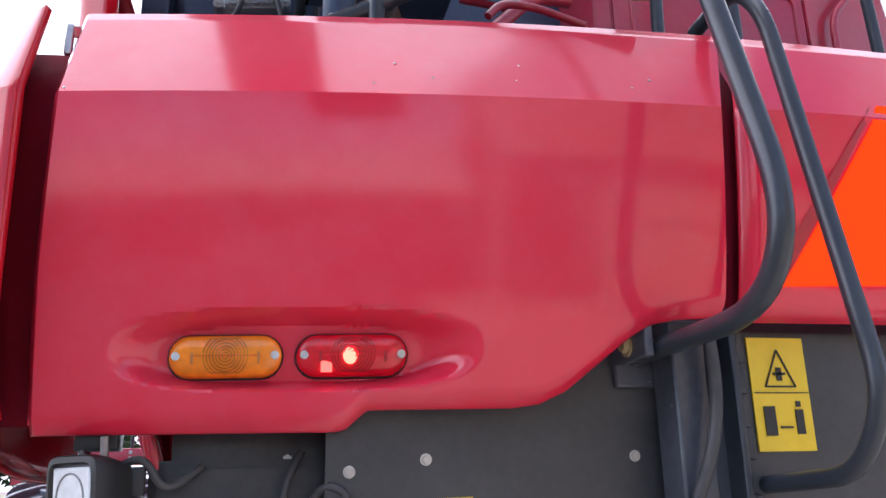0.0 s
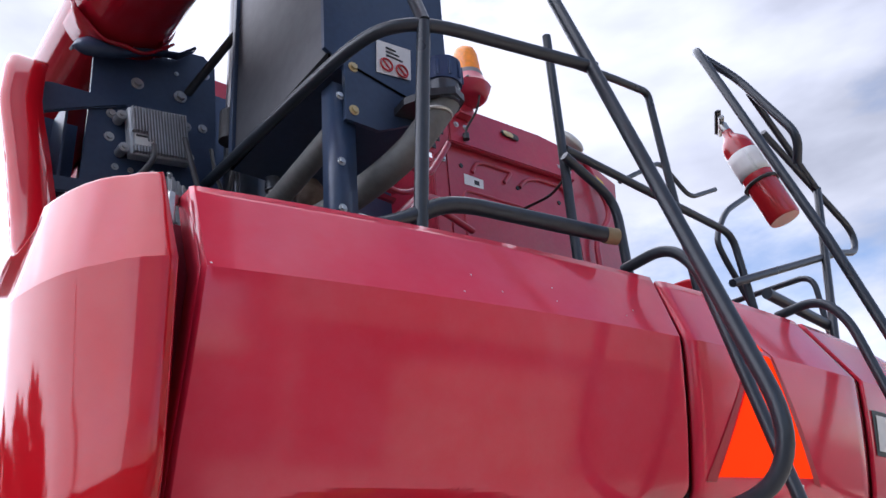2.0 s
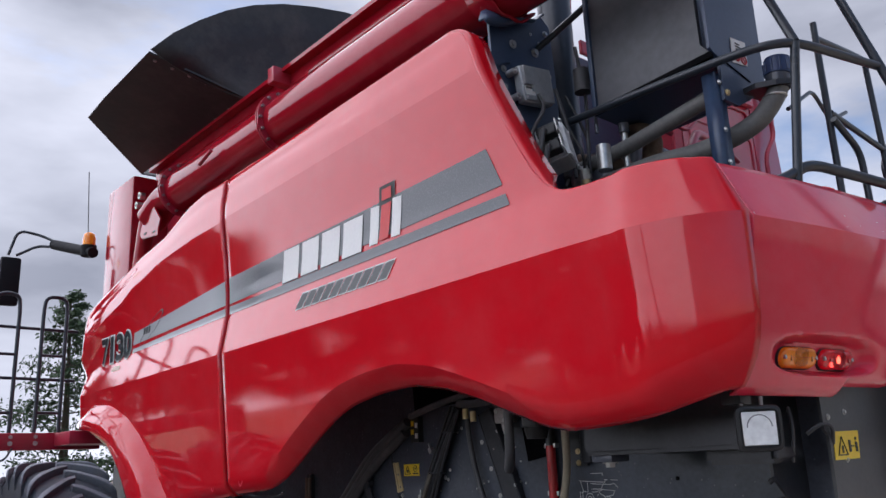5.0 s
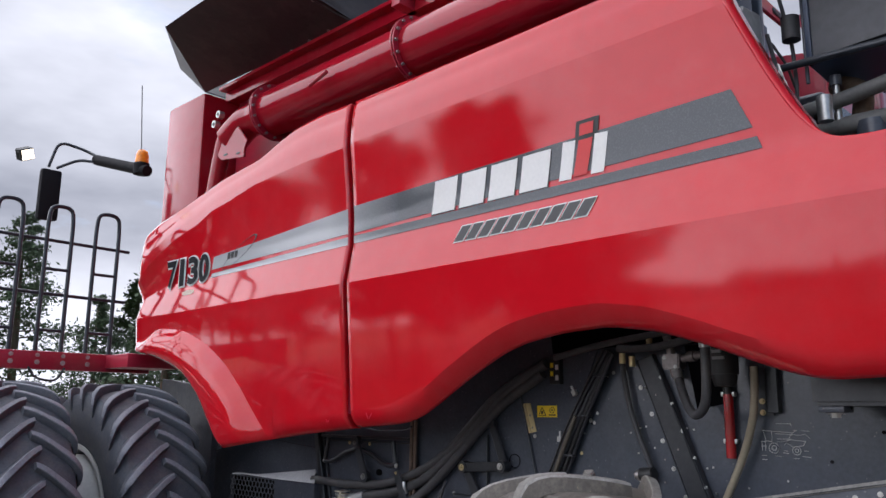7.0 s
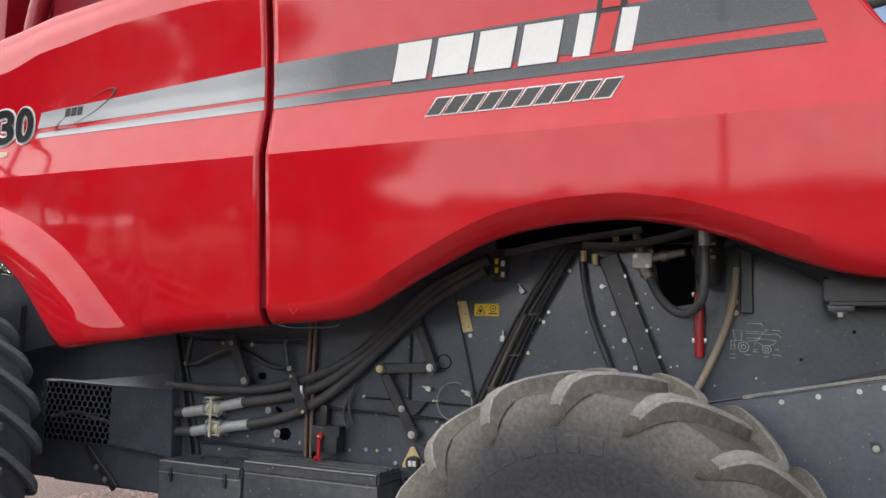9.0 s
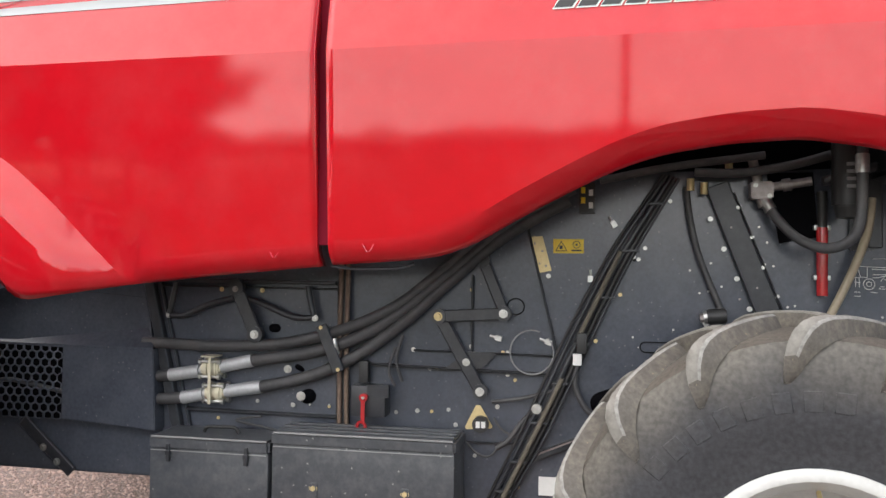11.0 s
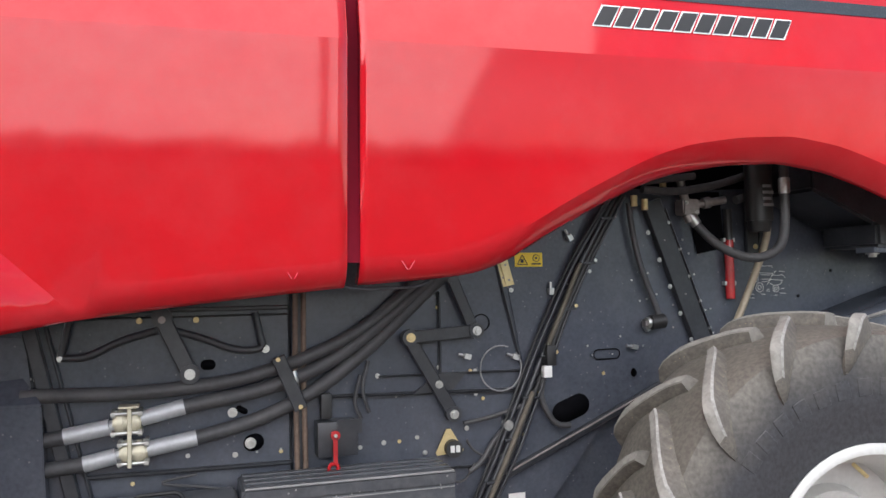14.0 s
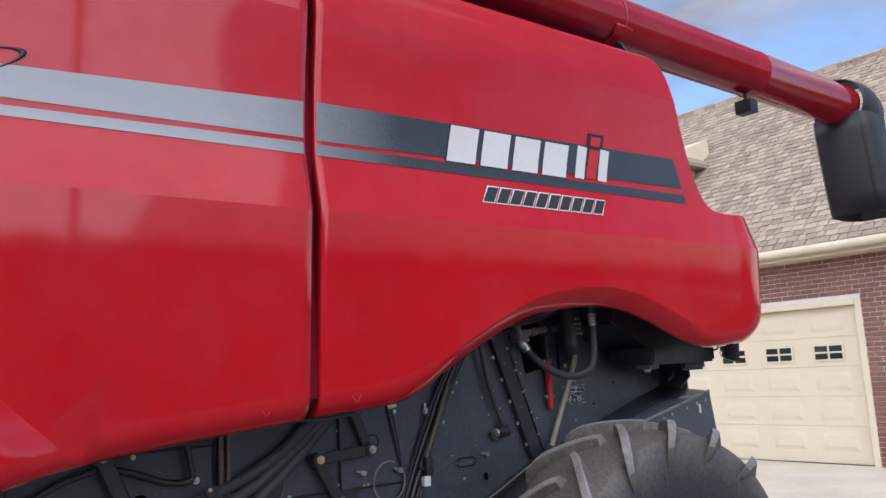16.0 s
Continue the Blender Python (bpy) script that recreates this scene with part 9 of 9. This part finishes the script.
# far woods round the yard
rng_w = random.Random(9)
verts, faces = [], []
for k in range(150):
    a = radians(-42 + 190 * (k + rng_w.random()) / 150)
    d = rng_w.uniform(150, 210)
    hgt, wid = d * rng_w.uniform(0.018, 0.030), rng_w.uniform(4.0, 7.5)
    cx, cy = -d * math.cos(a), -d * math.sin(a) + 2.0
    for _ in range(230):
        u = rng_w.random()
        r = wid * math.sin(math.pi * min(0.96, 0.25 + 0.70 * u)) ** 0.7 * rng_w.random() ** 0.35
        t = rng_w.uniform(0, 2 * math.pi)
        p = Vector((cx + r * math.cos(t), cy + r * math.sin(t), 0.2 + hgt * u + rng_w.gauss(0, 0.25)))
        s_ = rng_w.uniform(0.35, 0.8)
        e = Vector((rng_w.gauss(0, 1), rng_w.gauss(0, 1), rng_w.gauss(0, 1))).normalized()
        f = e.orthogonal().normalized()
        k0 = len(verts)
        verts.extend([p - e * s_, p + f * s_ * 0.6, p + e * s_, p - f * s_ * 0.6])
        faces.append((k0, k0 + 1, k0 + 2, k0 + 3))
me = bpy.data.meshes.new("woods")
me.from_pydata([tuple(v) for v in verts], [], faces)
me.materials.append(LEAF)
tagged(new("woods", me), "dark far line of mixed trees", "woods", kind="stuff")
# far field and road in front of the machine
bm = bmesh.new()
grid_faces(bm, [[(x, y, 0.006) for x in (-400, 0, 400)] for y in (21.0, 60.0, 420.0)])
tagged(part("field", bm, GRASS), "tan and green field beyond the yard", "field", kind="structure")
bm = bmesh.new()
grid_faces(bm, [[(x, y, 0.012) for x in (-400, 0, 400)] for y in (46.0, 53.0)])
tagged(part("road", bm, ROAD), "grey asphalt road across the field", "road", kind="structure")
# unseen grass, added so the side shields reflect dark ground
bm = bmesh.new()
grid_faces(bm, [[(x, y, 0.009) for y in (-90, 0, 46)] for x in (-400, -60, -8.5)])
tagged(part("lawn", bm, LAWN), "unseen dark green grass added beside the yard", "lawn", kind="structure")


# ---- bricks and shingles ----
def block_mesh(name, sx, sy, sz, chamfer, material):
    bm = bmesh.new()
    add_box(bm, (-sx / 2, -sy / 2, -sz / 2), (sx / 2, sy / 2, sz / 2))
    bmesh.ops.bevel(bm, geom=bm.edges[:], offset=chamfer, segments=1, affect="EDGES")
    me = bpy.data.meshes.new(name)
    bm.to_mesh(me)
    bm.free()
    me.materials.append(material)
    return me


def block_heap(name, boxes, material, parent, label):
    """Many small blocks joined into one mesh; boxes: centre, half sizes, turn about x."""
    verts, faces = [], []
    for (cx, cy, cz), (hx, hy, hz), turn in boxes:
        k0 = len(verts)
        c, s = math.cos(turn), math.sin(turn)
        for dx, dy, dz in ((-1, -1, -1), (1, -1, -1), (1, 1, -1), (-1, 1, -1), (-1, -1, 1), (1, -1, 1), (1, 1, 1), (-1, 1, 1)):
            y, z = dy * hy, dz * hz
            verts.append((cx + dx * hx, cy + y * c - z * s, cz + y * s + z * c))
        faces += [tuple(k0 + q for q in f) for f in ((0, 3, 2, 1), (4, 5, 6, 7), (0, 1, 5, 4), (1, 2, 6, 5), (2, 3, 7, 6), (3, 0, 4, 7))]
    me = bpy.data.meshes.new(name)
    me.from_pydata(verts, [], faces)
    me.materials.append(material)
    ob = new(name, me)
    ob.parent = parent
    return tagged(ob, label, kind="stuff")


rb = random.Random(21)
brick_me = block_mesh("brick", 0.196, 0.05, 0.062, 0.005, BRICK)
single, rest, closers = [], [], []
row = 0
z = 0.04
while z < 3.22:
    shift = 0.104 * (row % 2)
    for k in range(-34, 52):
        x = 0.2085 * k + shift
        if -0.2 < x < 10.4 and not (DL - 0.2 < x < DR + 0.2 and z < DT + 0.14):
            (single if (1.3 < x < 6.2 and z > 2.4) or (0.75 < x < 1.4 and z > 1.4) else rest).append((x, z))
    if z < DT + 0.14:
        # cut bricks that close each course against the door trim
        last = math.floor((DL - 0.2 - shift) / 0.2085) * 0.2085 + shift + 0.108
        if DL - 0.10 - last > 0.03:
            closers.append(((last + DL - 0.10) / 2, z, (DL - 0.10 - last) / 2))
        first = math.ceil((DR + 0.2 - shift) / 0.2085) * 0.2085 + shift - 0.108
        if first - DR - 0.10 > 0.03:
            closers.append(((first + DR + 0.10) / 2, z, (first - DR - 0.10) / 2))
    row += 1
    z += 0.0745
single.sort(key=lambda p: -p[1])
for n_b, (x, z) in enumerate(single):
    if n_b < 300:
        ob = new("brick", brick_me)
        ob.parent = wall_a if x > DL - 0.06 else wall_b
        ob.location = (x + rb.uniform(-0.003, 0.003), WY - 0.022 + rb.uniform(-0.003, 0.004), z)
    else:
        rest.append((x, z))
block_heap("brickwork", [((x, WY - 0.022 + rb.uniform(-0.003, 0.004), z), (0.098, 0.025, 0.031), 0) for x, z in rest] + [((x, WY - 0.022, z), (h, 0.025, 0.031), 0) for x, z, h in closers], BRICK_FAR, house, "red-brown brick facing")

shingle_me = [block_mesh("shingle", w, 0.30, 0.036, 0.003, SHINGLE) for w in (0.12, 0.16, 0.20)]
rest, n_s = [], 0
d = 0.06
row = 0
while d < ROOF_D / math.cos(r_un) - 4.2 * 0 and d * math.cos(r_un) < ROOF_D:
    x = -0.6 + 0.07 * (row % 3)
    while x < 9.0:
        which = rb.choice((0, 1, 2))
        w = (0.12, 0.16, 0.20)[which]
        cy, cz = ry0 - (d + 0.10) * math.cos(r_un), rz0 + (d + 0.10) * math.sin(r_un) + 0.018 + rb.uniform(0, 0.010)
        lift = -r_un + 0.085
        near = 0.2 < x < 4.6 and 0.3 < d < 2.6
        if near and n_s < 300:
            ob = new("shingle", shingle_me[which])
            ob.parent = roof
            ob.location, ob.rotation_euler.x = (x + w / 2, cy, cz), lift
            n_s += 1
        else:
            rest.append(((x + w / 2, cy, cz), (w / 2, 0.15, 0.018), lift))
        x += w + rb.uniform(0.008, 0.024)
    d += 0.158
    row += 1
block_heap("shingles", rest, SHINGLE_FAR, roof, "weathered grey-tan shingles")

# loose stones on the gravel beside the machine
verts, faces = [], []
for _ in range(16000):
    x, y = rb.uniform(-0.6, 3.2), rb.uniform(3.35, 7.2)
    s = rb.uniform(0.007, 0.020)
    a, t = rb.uniform(0, 6.28), rb.uniform(0.5, 0.9)
    k0 = len(verts)
    for j in range(5):
        q = a + 6.28 * j / 5
        verts.append((x + s * math.cos(q) * rb.uniform(0.7, 1.2), y + s * math.sin(q) * rb.uniform(0.7, 1.2), 0.0))
    verts.append((x + rb.uniform(-0.3, 0.3) * s, y + rb.uniform(-0.3, 0.3) * s, s * t))
    faces += [(k0 + j, k0 + (j + 1) % 5, k0 + 5) for j in range(5)]
me = bpy.data.meshes.new("gravel")
me.from_pydata(verts, [], faces)
me.materials.append(mat("gravel_stone", (0.33, 0.235, 0.20), 0.9, vary=0.65, scale=4, bump=0.2, per_island=1.2))
tagged(new("gravel", me), "loose reddish gravel stones", "gravel", kind="stuff")
